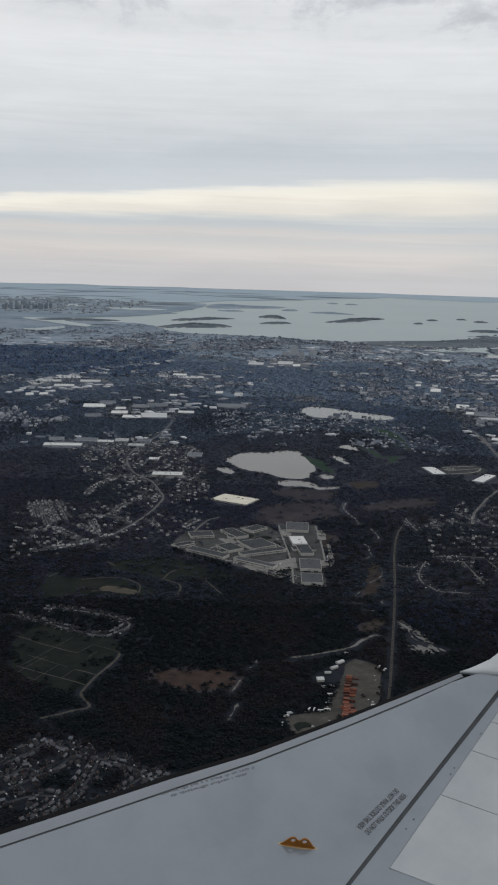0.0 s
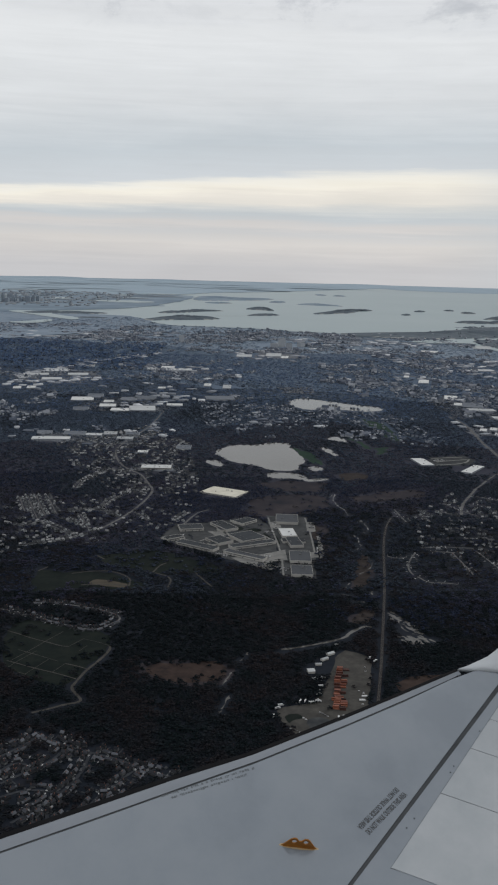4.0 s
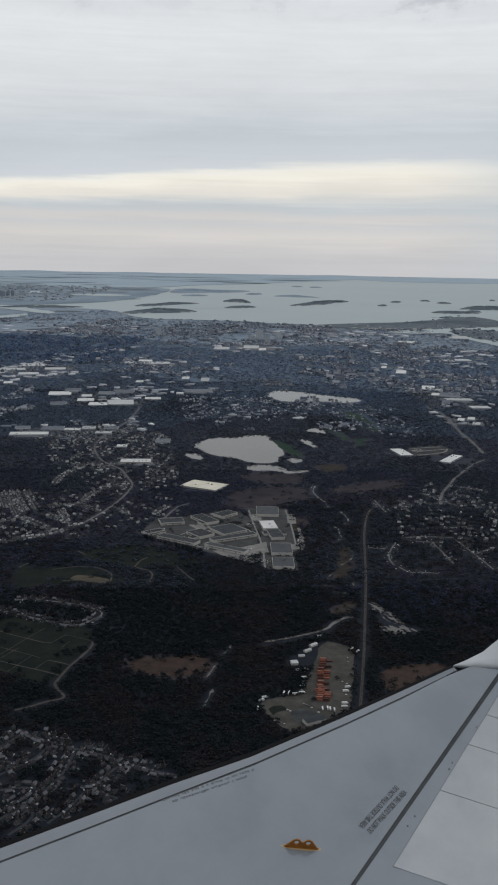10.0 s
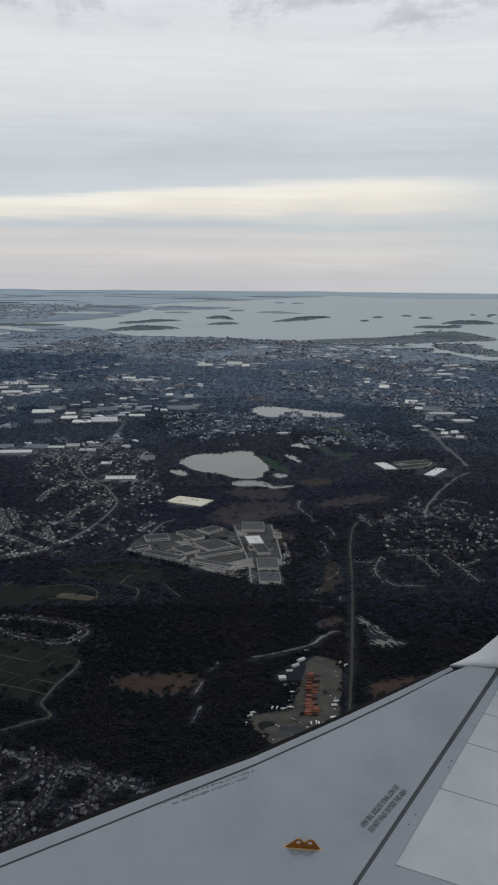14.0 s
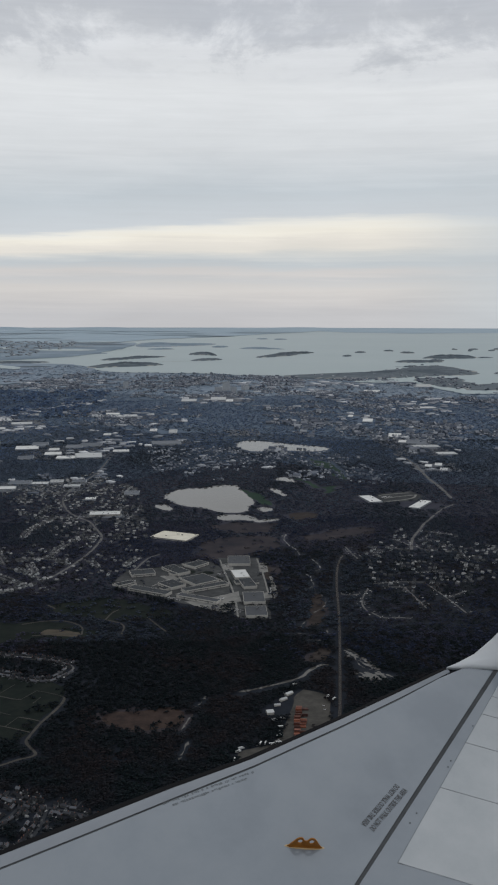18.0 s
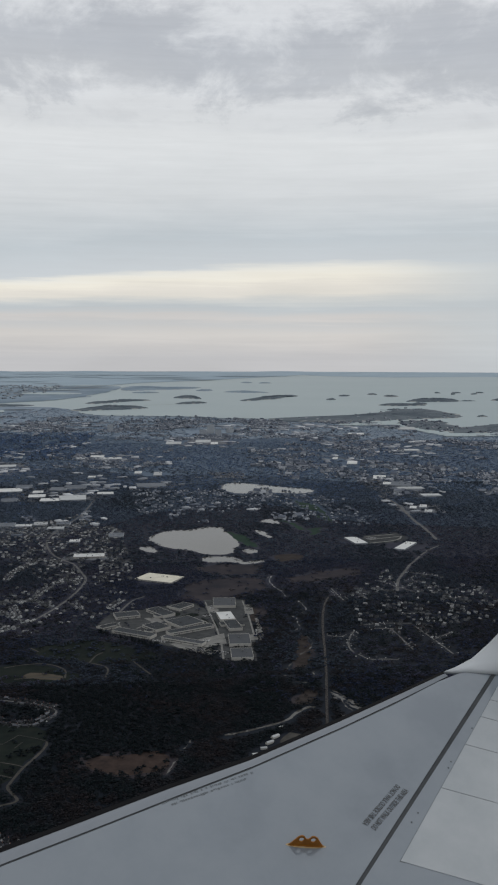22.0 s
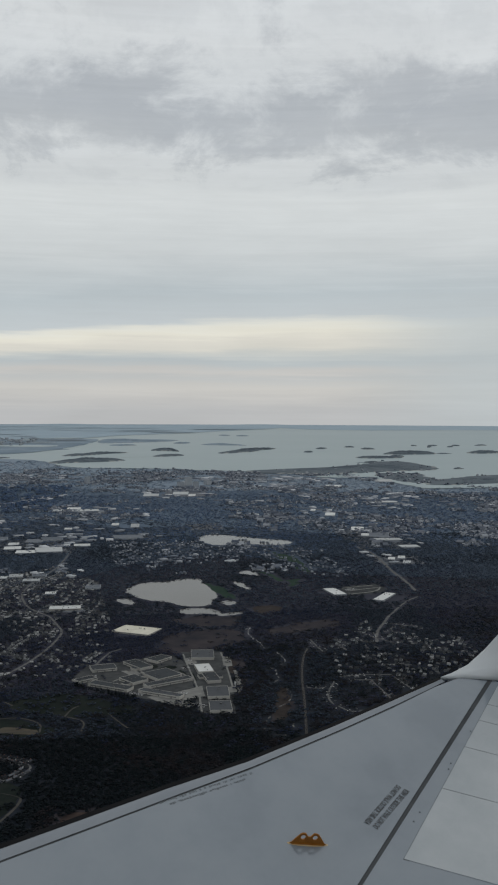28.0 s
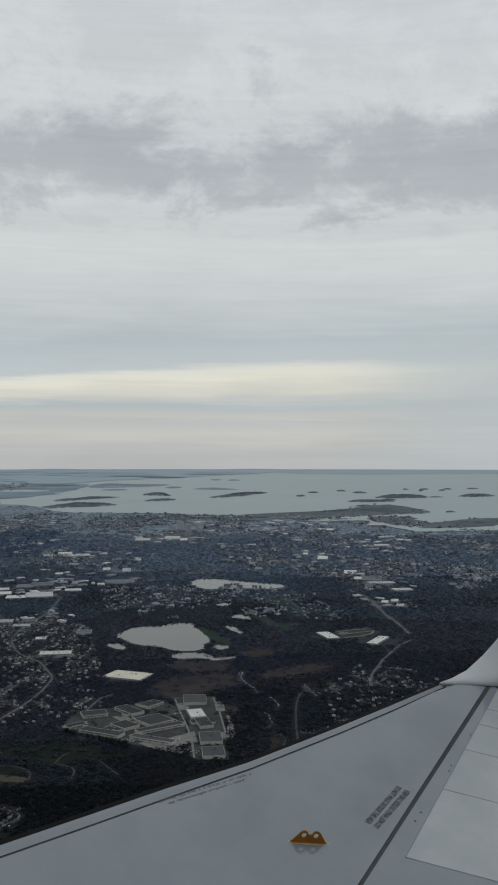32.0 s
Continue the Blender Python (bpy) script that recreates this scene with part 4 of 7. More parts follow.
def ribbon_arrays(line, width, z, seed=0, wobble=0.0):
    p = smooth_line(line, 2)
    d = np.gradient(p, axis=0)
    nrm = np.stack([-d[:, 1], d[:, 0]], 1) / np.maximum(np.hypot(*d.T), 1e-6)[:, None]
    w = width / 2 * (1 + wobble * rng(seed).uniform(-1, 1, len(p)))[:, None]
    a, b = p + nrm * w, p - nrm * w
    v = np.vstack([np.c_[a, np.full(len(a), z)], np.c_[b, np.full(len(b), z)]])
    n = len(p)
    return v, [(i, n + i, n + i + 1, i + 1) for i in range(n - 1)]


def ribbon(name, line, width, z, mat, label, category="road", kind="structure", wobble=0.0, seed=0):
    v, f = ribbon_arrays(line, width, z, seed, wobble)
    return tagged(new(name, mesh_of(name, v, f, mat)), label, category, "", kind)


def box_arrays(x0, y0, z0, x1, y1, z1):
    v = [(x0, y0, z0), (x1, y0, z0), (x1, y1, z0), (x0, y1, z0), (x0, y0, z1), (x1, y0, z1), (x1, y1, z1), (x0, y1, z1)]
    f = [(3, 2, 1, 0), (4, 5, 6, 7), (0, 1, 5, 4), (1, 2, 6, 5), (2, 3, 7, 6), (3, 0, 4, 7)]
    return v, f


def joined(*pieces):
    verts, faces = [], []
    for v, f in pieces:
        faces += [tuple(i + len(verts) for i in q) for q in f]
        verts += list(v)
    return verts, faces


def part(name, arrays, mat, parent, label="", at=None):
    ob = new(name, mesh_of(name, arrays[0], arrays[1], mat))
    ob.parent = parent
    if at is not None:
        ob.matrix_basis = at
    if label:
        ob["label"] = label
    return ob


# ---- ground and water ----
def build_ground():
    rings = [0, 60, 90, 120, 160, 220, 300, 420, 600, 900, 1400, 2200, 3400, 4850]
    n = 96
    verts, faces = [(0, 0, 0)], []
    for r in rings[1:]:
        verts += [(r * math.cos(2 * math.pi * k / n), r * math.sin(2 * math.pi * k / n), 0) for k in range(n)]
    for k in range(n):
        faces.append((0, 1 + k, 1 + (k + 1) % n))
    for i in range(len(rings) - 2):
        a, b = 1 + i * n, 1 + (i + 1) * n
        faces += [(a + k, b + k, b + (k + 1) % n, a + (k + 1) % n) for k in range(n)]
    # the outermost rings get the haze-coloured land
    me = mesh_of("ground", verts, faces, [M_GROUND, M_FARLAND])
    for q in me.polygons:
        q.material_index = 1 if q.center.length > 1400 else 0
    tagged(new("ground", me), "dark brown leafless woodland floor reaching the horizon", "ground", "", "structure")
    # each farther sheet of ground has more haze in its colour
    for k, (y, m, text) in enumerate(((255, M_GROUND_1, "dark leafless woodland floor, blue haze in its colour"), (400, M_GROUND_2, "leafless woodland floor farther out, more haze in its colour"))):
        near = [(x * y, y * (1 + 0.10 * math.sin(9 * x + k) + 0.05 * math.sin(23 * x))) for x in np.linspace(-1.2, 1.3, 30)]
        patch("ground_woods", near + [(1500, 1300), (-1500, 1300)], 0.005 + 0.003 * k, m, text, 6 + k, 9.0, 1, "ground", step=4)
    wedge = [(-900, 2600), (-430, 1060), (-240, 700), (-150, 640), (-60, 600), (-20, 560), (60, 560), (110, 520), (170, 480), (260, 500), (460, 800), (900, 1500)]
    patch("ground_town", wedge, 0.012, M_TOWN, "dark wooded built-up land, blue haze in its colour", 3, 22.0, 1, "ground", step=6)
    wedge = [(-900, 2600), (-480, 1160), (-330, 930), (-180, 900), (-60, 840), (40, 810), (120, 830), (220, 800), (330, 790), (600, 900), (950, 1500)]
    patch("ground_town", wedge, 0.016, M_TOWN_FAR, "town land along the bay, pale blue haze in its colour", 4, 30.0, 1, "ground", step=7)


SHORELINE = [(-299.3, 1133.1), (-273.6, 1171.2), (-255.3, 1222.1), (-221.5, 1246.2), (-200.2, 1262.1), (-183.8, 1290.6), (-168.0, 1328.3), (-148.6, 1302.2), (-129.8, 1247.8), (-110.9, 1190.2), (-84.5, 1149.4), (-51.7, 1143.8), (14.6, 1130.9), (47.7, 1113.5)] + [
    (59, 1095), (121, 1078), (160, 1042), (210, 1042), (240, 1000), (250, 958), (252, 880), (262, 823), (290, 838), (330, 845), (480, 880), (900, 1000)]


def build_water():
    far = [(3300, 2400), (3050, 3740), (1950, 4410), (560, 4800), (-400, 4700), (-1100, 3800), (-1000, 2500), (-700, 1500), (-480, 1250), (-400, 1130)]
    patch("bay_water", SHORELINE + far, 0.50, M_BAY, "pale grey sea bay under overcast sky", 5, 4.0, 1, "water", step=6)
    for k, (poly, amount) in enumerate([(POND_MAIN, 0.9), (POND_WEST, 0.8), (POND_STRIP, 0.8), (POND_NORTH, 0.95), (POND_GOLF_A, 1.2), (POND_GOLF_B, 1.4),
                                        (POND_INLET, 1.6)]):
        patch("pond_water", poly, 0.03, M_WATER, "still pale grey pond between bare woods", 10 + k, amount, 1 if amount <= 1 else 2, "water", step=0.8)
    ribbon("creek_water", CREEK, 0.75, 0.03, M_WATER, "narrow winding creek through dark woods", "water", wobble=0.4, seed=3)
    r = rng(8)
    for k, line in enumerate(STREAMS):
        v, f = ribbon_arrays(line, 0.22, 0.030 + 0.0009 * k, 60 + k, 0.8)
        f = [g for g in f if r.random() < 0.86] or f
        v[:, :2] += r.normal(0, 0.12, (len(v), 2))
        tagged(new("stream_water", mesh_of("stream_water", v, f, M_WATER)), "thin shining reach of a winding stream", "water", "", "structure")
    for i in range(64):
        c = np.array((35.2, 190.5)) + r.uniform(0, 1) * np.array((5.6, -13.5)) + r.normal(0, 0.9, 2)
        if i % 2:
            c = np.array((38.0 + r.normal(0, 2.0), 176.4 + r.normal(0, 1.3)))
        a, b = r.uniform(0.15, 0.6), r.uniform(0.3, 1.3)
        ring = [(c[0] + a * math.cos(q) - 0.4 * b * math.sin(q), c[1] + b * math.sin(q)) for q in np.linspace(0, 6.283, 9)[:-1]]
        patch("marsh_water", ring, 0.031 + 0.0007 * i, M_WATER, "small shining pool between reeds", 420 + i, 0.4, 1, "water", step=0.3)


def mound(name, poly, height, label, seed, mat=None, base=0.50, flat=0.68, rough=8.0):
    """An island: a beach at its foot, steep scrub sides and an uneven top."""
    c = np.mean(poly, 0)
    p = ragged(c + (np.array(poly) - c) * (1.12, flat), seed, rough, 5.0, 1)
    c = p.mean(0)
    r = rng(seed)
    rings, zs = [1.0, 0.93, 0.7, 0.4, 0.12], [0, 0.3, 0.75, 0.95, 1.0]
    verts, faces, n = [], [], len(p)
    for k, (s, z) in enumerate(zip(rings, zs)):
        up = 1 + 0.35 * r.uniform(-1, 1, n)
        verts += [(*(c + (q - c) * s), base + height * z * (u if k else 1)) for q, u in zip(p, up)]
    for k in range(len(rings) - 1):
        a, b = k * n, (k + 1) * n
        faces += [(a + i, a + (i + 1) % n, b + (i + 1) % n, b + i) for i in range(n)]
    faces.append(tuple(range((len(rings) - 1) * n, len(rings) * n)))
    me = mesh_of(name, verts, faces, [mat or M_ISLAND, M_BEACH])
    for f in me.polygons:
        if f.index < n and r.random() < 0.35:
            f.material_index = 1
    return tagged(new(name, me), label, "island", "harbour islands", "structure")


WEST_SHORE = [(-713, 1816), (-571, 1885), (-398, 1872), (-324, 1806), (-211, 1729), (-119, 1702), (-201, 1649), (-262, 1592), (-303, 1604), (-347, 1584), (-337, 1486), (-293, 1374), (-266, 1364), (-208, 1359), (-163, 1336), (-150, 1310), (-127, 1259), (-114, 1199), (-129, 1051), (-308, 774)]
INLETS = [[(-345, 1089), (-321, 1073), (-294, 1048), (-275, 1023), (-293, 1021), (-331, 1043)], [(-293, 1128), (-274, 1152), (-261, 1188), (-249, 1214), (-240, 1157), (-258, 1111)], [(-361, 1394), (-336, 1416), (-297, 1390), (-259, 1305), (-229, 1269), (-213, 1220), (-225, 1206), (-283, 1287)], [(-423, 1959), (-395, 2000), (-355, 1946), (-377, 1878)], [(-334, 1860), (-245, 1914), (-157, 1849), (-217, 1779)]]


def build_islands():
    near = [ISLE_STRIP, ISLE_SPIT, ISLE_LONG, ISLE_WIDE, ISLE_HUMP, ISLE_BAR, ISLE_STEP, ISLE_DOT, ISLE_DOT2, ISLE_DOT3, ISLE_DOT4, ISLE_EAST, ISLE_EAST2, ISLE_EAST3, ISLE_EAST4, ISL_T, ISL_U, ISL_V]
    high = [1.6, 1.1, 2.2, 3.0, 3.2, 2.0, 3.2, 1.8, 1.8, 1.9, 2.2, 2.6, 4.2, 2.5, 1.8, 2.2, 2.2, 2.2]
    for k, (p, h) in enumerate(zip(near, high)):
        mound("island", p, h, "low scrub-covered harbour island in grey water", 40 + k, flat=0.9, rough=3.0)
    # farther islands reuse the haze-coloured shore material
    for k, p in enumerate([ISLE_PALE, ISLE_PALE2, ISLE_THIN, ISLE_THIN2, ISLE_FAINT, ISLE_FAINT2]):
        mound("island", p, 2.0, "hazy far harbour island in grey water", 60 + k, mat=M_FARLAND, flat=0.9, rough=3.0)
    for k, (p, h) in enumerate(zip(EAST_ISLES, (1.6, 2.0, 1.6, 3.6, 1.2, 1.6))):
        mound("island", p, h, "small scrub-covered island out in the open bay", 160 + k, flat=0.9, rough=2.0)
    mound("peninsula", SHORE_RIDGE, 1.5, "long low wooded ridge along the bay shore", 71, flat=1.0, rough=5.0)
    mound("peninsula", HOOK_LAND, 0.4, "flat built-up point with marina and roofs", 72, flat=1.0, rough=5.0)
    mound("peninsula", EAST_LAND, 0.9, "low wooded point by the river mouth", 73, flat=1.0, rough=5.0)
    ribbon("sand_bar", [(-37.3, 1396.1), (16.2, 1422.3)], 4, 0.56, M_BEACH, "thin sand bar joining two islands", "beach")
    ribbon("sand_bar", SPIT, 8, 0.56, M_ISLAND, "thin scrub spit off the peninsula", "beach")
    patch("lagoon_water", LAGOON, 0.55, M_BAY, "narrow tidal lagoon behind the shore", 77, 3, 1, "water", step=5)
    patch("river_water", RIVER, 0.55, M_BAY, "pale river mouth behind the point", 76, 3, 1, "water", step=5)
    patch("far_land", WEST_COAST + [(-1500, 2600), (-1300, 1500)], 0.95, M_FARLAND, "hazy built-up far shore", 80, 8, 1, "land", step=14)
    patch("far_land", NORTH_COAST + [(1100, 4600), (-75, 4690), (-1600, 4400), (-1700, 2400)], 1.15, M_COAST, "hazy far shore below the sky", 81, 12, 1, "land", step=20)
    patch("far_land", [(700, 3300), (1300, 3500), (2300, 3200), (2700, 3900), (1500, 4600), (600, 4700), (450, 4300)], 0.95, M_COAST, "far coast on the horizon, coloured as haze", 82, 12, 1, "land", step=20)
    patch("far_land", WEST_SHORE, 0.75, M_TOWN_FAR, "built-up land round the harbour, haze in its colour", 83, 5, 1, "land", step=8)
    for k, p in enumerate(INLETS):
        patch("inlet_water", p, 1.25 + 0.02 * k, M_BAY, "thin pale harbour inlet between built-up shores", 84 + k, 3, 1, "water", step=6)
    # low ridges along the horizon, coloured as haze
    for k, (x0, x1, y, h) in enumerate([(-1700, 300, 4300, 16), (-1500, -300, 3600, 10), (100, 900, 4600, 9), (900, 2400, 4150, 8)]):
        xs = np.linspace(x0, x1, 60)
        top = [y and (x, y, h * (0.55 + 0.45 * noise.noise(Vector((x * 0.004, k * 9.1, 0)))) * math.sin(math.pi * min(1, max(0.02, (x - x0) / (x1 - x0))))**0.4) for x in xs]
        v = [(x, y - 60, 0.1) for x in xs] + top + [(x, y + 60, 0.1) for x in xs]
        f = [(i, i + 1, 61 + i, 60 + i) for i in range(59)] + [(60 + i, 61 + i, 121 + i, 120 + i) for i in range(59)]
        tagged(new("ridge", mesh_of("ridge", v, f, M_COAST)), "wooded ridge on the horizon, coloured as haze", "hill", "", "structure")


def build_patches():
    patch("field_grass", [(-9 + (x + 9) * 1.22, 158.5 + (y - 158.5) * 1.35) for x, y in FIELD_TAN], 0.018, M_MARSH, "brown scrub fringe of the dry field", 99, 3.0, 1, "field")
    patch("field_grass", FIELD_TAN, 0.020, M_TAN, "rust brown dry grass field in dark woods", 100, 2.4, 1, "field")
    patch("field_grass", MARSH_E, 0.0215, M_TAN, "rust brown scrub beside the railway", 101, 1.0, 1, "field")
    for k, p in enumerate(MARSH_BANDS):
        patch("marsh_grass", p, 0.021, M_MARSH, "reddish brown reed marsh by the stream", 110 + k, 3.0 if k < 3 else 1.0, 1, "marsh")
    for k, p in enumerate(BROWN_BANKS):
        patch("bank_grass", p, 0.0245 + 0.0008 * k, M_BANK, "dull brown dry bank beside the winding stream", 180 + k, 0.9, 1, "field")
    patch("meadow_grass", MEADOW, 0.022, M_MEADOW, "dull green meadow ringed by a path", 120, 1.2, 2, "field")
    patch("meadow_grass", MEADOW_NORTH, 0.0225, M_MEADOW, "dark green meadow beside the estate", 123, 1.6, 2, "field")
    patch("meadow_grass", MEADOW_WEST, 0.0235, M_MEADOW, "dull green field edge", 124, 1.2, 2, "field")
    patch("meadow_grass", GRAVES, 0.023, M_MEADOW, "dull green burial ground cut by paths", 121, 0.8, 1, "field")
    patch("sand_strip", SAND_STRIP, 0.026, M_SAND, "bare pale sandy strip in the meadow", 122, 0.7, 2, "field")
    for k, p in enumerate([GOLF_A, GOLF_B, GOLF_C, GOLF_D]):
        patch("golf_turf", p, 0.024 + 0.0, M_GREEN, "green golf fairway between bare trees", 130 + k, 1.8, 2, "lawn")
    for k, s in enumerate(FAIRWAYS):
        ribbon("golf_turf", s, 2.2, 0.0265 + 0.0004 * k, M_GREEN, "narrow green fairway between bare trees", "lawn", wobble=0.5, seed=k)
    patch("yard_paving", LOT_YARD, 0.022, M_GRAVEL, "gravel storage yard beside the railway", 140, 0.5, 1, "yard")
    patch("yard_lot", YARD_DARK, 0.026, M_LOT, "dark asphalt parking in the gravel yard", 144, 0.3, 1, "pavement", step=0.6)
    patch("yard_grass", YARD_LAWN, 0.028, M_MEADOW, "dark grass island in the gravel yard", 143, 0.4, 2, "lawn")
    for k, p in enumerate(ESTATE_PAVING):
        patch("pavement_park", p, 0.022 + 0.002 * k, M_PARK, "pale grey paved lots of an industrial estate", 141 + k, 0.8, 0, "pavement")
    for k, p in enumerate(ESTATE_PALE):
        patch("pavement_pale", p, 0.027, M_APRON, "pale concrete lot between flat-roofed buildings", 160 + k, 0.35, 0, "pavement", step=0.8)
    for k, p in enumerate(ESTATE_LAWNS):
        patch("park_lawn", p, 0.029, M_MEADOW, "dull grass strip between paved lots", 145 + k, 0.4, 1, "lawn")
    patch("pavement_shed", LOT_SHED, 0.022, M_LOT, "grey paved lot beside a white shed", 142, 0.8, 0, "pavement")
    for k, (x, y, w, d) in enumerate([(-62, 490, 46, 52), (-62, 389, 48, 22), (128, 500, 30, 70), (-40, 655, 44, 30), (122, 428, 22, 26), (-120, 605, 46, 70), (36, 800, 40, 80), (-30, 333, 16, 12), (-8, 517, 22, 18), (36, 562, 20, 30)]):
        poly = [(x - w / 2, y - d / 2), (x + w / 2, y - d / 2), (x + w / 2, y + d / 2), (x - w / 2, y + d / 2)]
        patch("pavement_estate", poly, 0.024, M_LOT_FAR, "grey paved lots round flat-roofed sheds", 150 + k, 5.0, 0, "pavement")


ROADS = [(PATH_BEND, 0.55, M_DIRT, "pale track bending through burial ground and woods"), (LOOP, 0.45, M_ASPHALT, "residential loop road"),
         ([c for c in MAIN_ROAD if c[1] > MAIN_TAIL[0][1] + 4] + MAIN_TAIL, 0.8, M_ASPHALT, "winding main road through suburbs"), (NORTH_TRACK, 1.4, M_ASPHALT, "wide pale road bending through woods"), (NORTH_TAIL, 0.8, M_ASPHALT, "narrow road dropping from the wide road to houses"),
         (SUB_ROAD, 1.0, M_ASPHALT, "suburban road"), (NORTH_HIGHWAY, 3.2, M_ASPHALT, "distant highway"),
         *[(s, 0.5, M_ASPHALT, "residential street between small houses") for s in EAST_STREETS],
         *[(s, 0.42, M_ASPHALT, "suburban street between rows of houses") for s in WEST_STREETS], (LANE_I, 0.7, M_ASPHALT, "short street behind the estate"),
         *[(s, 0.5, M_STREET, "residential street under bare trees") for s in SW_STREETS],
         *[(s, 0.42, M_DIRT, "pale bent footpath across the meadow") for s in MEADOW_TRACKS], *[(s, 0.26, M_DIRT, "short pale path in burial ground") for s in GRAVE_LINES],
         *[(s, 0.14, M_DIRT, "thin worn path in burial ground") for s in GRAVE_GRID],
         *[(s, 0.5, M_APRON, "pale concrete service road of the estate") for s in ESTATE_LANES],
         *[(s, 0.8, M_APRON, "pale lane of a parking lot") for s in ([(79, 349), (88, 352), (93, 356), (95, 362)], [(79, 361), (86, 364), (93, 366)], [(80, 355), (88, 359), (94, 361)])]]


def build_roads():
    for k, (line, w, m, label) in enumerate(ROADS):
        ribbon("path" if m is M_DIRT else "road", line, w, 0.034 + 0.0006 * k, m, label, "path" if m is M_DIRT else "road", wobble=0.12, seed=k)


def build_railway():
    rail = tagged(new("railway"), "straight double-track railway on grey ballast through woods", "railway", "", "structure")
    v, f = ribbon_arrays(RAIL[:-1], 0.52, 0.036)
    n = len(v) // 2
    v = [(x, y, 0.10) for x, y, z in v]
    foot, g = ribbon_arrays(RAIL[:-1], 0.68, 0.0)
    side = [(i, i + 1, 2 * n + i + 1, 2 * n + i) for i in range(n - 1)] + [(n + i + 1, n + i, 3 * n + i, 3 * n + i + 1) for i in range(n - 1)]
    part("ballast_bed", (list(v) + [tuple(q) for q in foot], f + side), M_BALLAST, rail, "grey brown crushed stone bed")
    p = smooth_line(RAIL[:-1], 2)
    d = np.gradient(p, axis=0)
    nrm = np.stack([-d[:, 1], d[:, 0]], 1) / np.hypot(*d.T)[:, None]
    for off in (-0.20, -0.08, 0.08, 0.20):
        a, b = p + nrm * (off - 0.014), p + nrm * (off + 0.014)
        m = len(p)
        vv = [(*q, 0.10) for q in a] + [(*q, 0.10) for q in b] + [(*q, 0.135) for q in a] + [(*q, 0.135) for q in b]
        ff = []
        for i in range(m - 1):
            ff += [(2 * m + i, 2 * m + i + 1, 3 * m + i + 1, 3 * m + i), (i, i + 1, 2 * m + i + 1, 2 * m + i), (m + i + 1, m + i, 3 * m + i, 3 * m + i + 1)]
        part("rail", (vv, ff), M_STEEL, rail, "worn steel rail")


# ---- buildings ----
def flat_building(kind, x, y, w, d, h, turn, seed):
    """A flat-roofed shed: walls with a parapet, roof skin, rooftop units, window band and doors."""
    r = rng(seed)
    roof = {"cream": M_ROOF_CREAM, "white": M_ROOF_WHITE, "pale": M_ROOF_PALE, "grey": M_ROOF_GREY, "slate": M_ROOF_SLATE}[kind]
    text = {"cream": "long flat-roofed hall with a cream roof", "white": "long flat-roofed warehouse with a white roof", "pale": "flat-roofed commercial building with a pale gravel roof", "grey": "flat-roofed industrial building with a dark grey roof", "slate": "large flat-roofed hall with a slate grey roof"}[kind]
    th = new("warehouse" if kind == "white" else "commercial_building")
    tagged(th, text, "building", "flat-roofed buildings")
    th.matrix_world = pose(x, y, 0.03, 0, 0, turn)
    # farther out, roofs and walls switch to the hazed colours
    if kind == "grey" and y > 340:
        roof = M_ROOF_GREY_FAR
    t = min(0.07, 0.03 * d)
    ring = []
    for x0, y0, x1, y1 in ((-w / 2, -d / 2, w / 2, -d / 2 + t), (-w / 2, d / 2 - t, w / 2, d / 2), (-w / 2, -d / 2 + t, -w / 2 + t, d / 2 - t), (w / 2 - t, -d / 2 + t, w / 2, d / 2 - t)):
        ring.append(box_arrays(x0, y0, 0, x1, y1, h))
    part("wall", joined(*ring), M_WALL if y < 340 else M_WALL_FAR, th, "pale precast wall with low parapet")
    part("roof", box_arrays(-w / 2 + t, -d / 2 + t, h * 0.6, w / 2 - t, d / 2 - t, h * 0.93), roof, th)
    near = y < 420
    if kind == "grey" and y < 300:
        # lower wings that break the plain rectangle
        for side in ((-1, 1) if r.random() < 0.5 else (1,)):
            aw, ad, ah = w * r.uniform(0.25, 0.45), d * r.uniform(0.22, 0.4), h * r.uniform(0.6, 0.8)
            ax = r.uniform(-0.5, 0.5) * (w - aw)
            y0, y1 = (d / 2, d / 2 + ad) if side > 0 else (-d / 2 - ad, -d / 2)
            annex = part("annex", box_arrays(ax - aw / 2, y0, 0, ax + aw / 2, y1, ah), M_WALL, th, "lower wing of the building")
            part("annex_roof", box_arrays(ax - aw / 2 + 0.03, y0 + 0.03, ah, ax + aw / 2 - 0.03, y1 - 0.03, ah + 0.02), roof, annex)
    for k in range(int(r.integers(3, 9)) if near else int(r.integers(1, 4))):
        ux, uy = r.uniform(-0.38, 0.38) * w, r.uniform(-0.36, 0.36) * d
        uw, ud, uh = r.uniform(0.15, 0.5), r.uniform(0.15, 0.4), r.uniform(0.10, 0.22)
        body = box_arrays(ux - uw / 2, uy - ud / 2, h * 0.93, ux + uw / 2, uy + ud / 2, h * 0.93 + uh)
        cap = box_arrays(ux - uw * 0.35, uy - ud * 0.35, h * 0.93 + uh, ux + uw * 0.35, uy + ud * 0.35, h * 0.93 + uh + 0.04)
        unit = part("rooftop_unit", body, M_UNIT, th, "metal rooftop air unit")
        part("fan_cover", cap, M_UNIT, unit)
    if near:
        for sgn in (-1, 1):
            part("window_band", box_arrays(-w * 0.42, sgn * d / 2 - 0.012, h * 0.45, w * 0.42, sgn * d / 2 + 0.012, h * 0.65), M_GLASS, th, "dark strip of windows")
        for k in range(3):
            dx = (-0.3 + 0.3 * k) * w
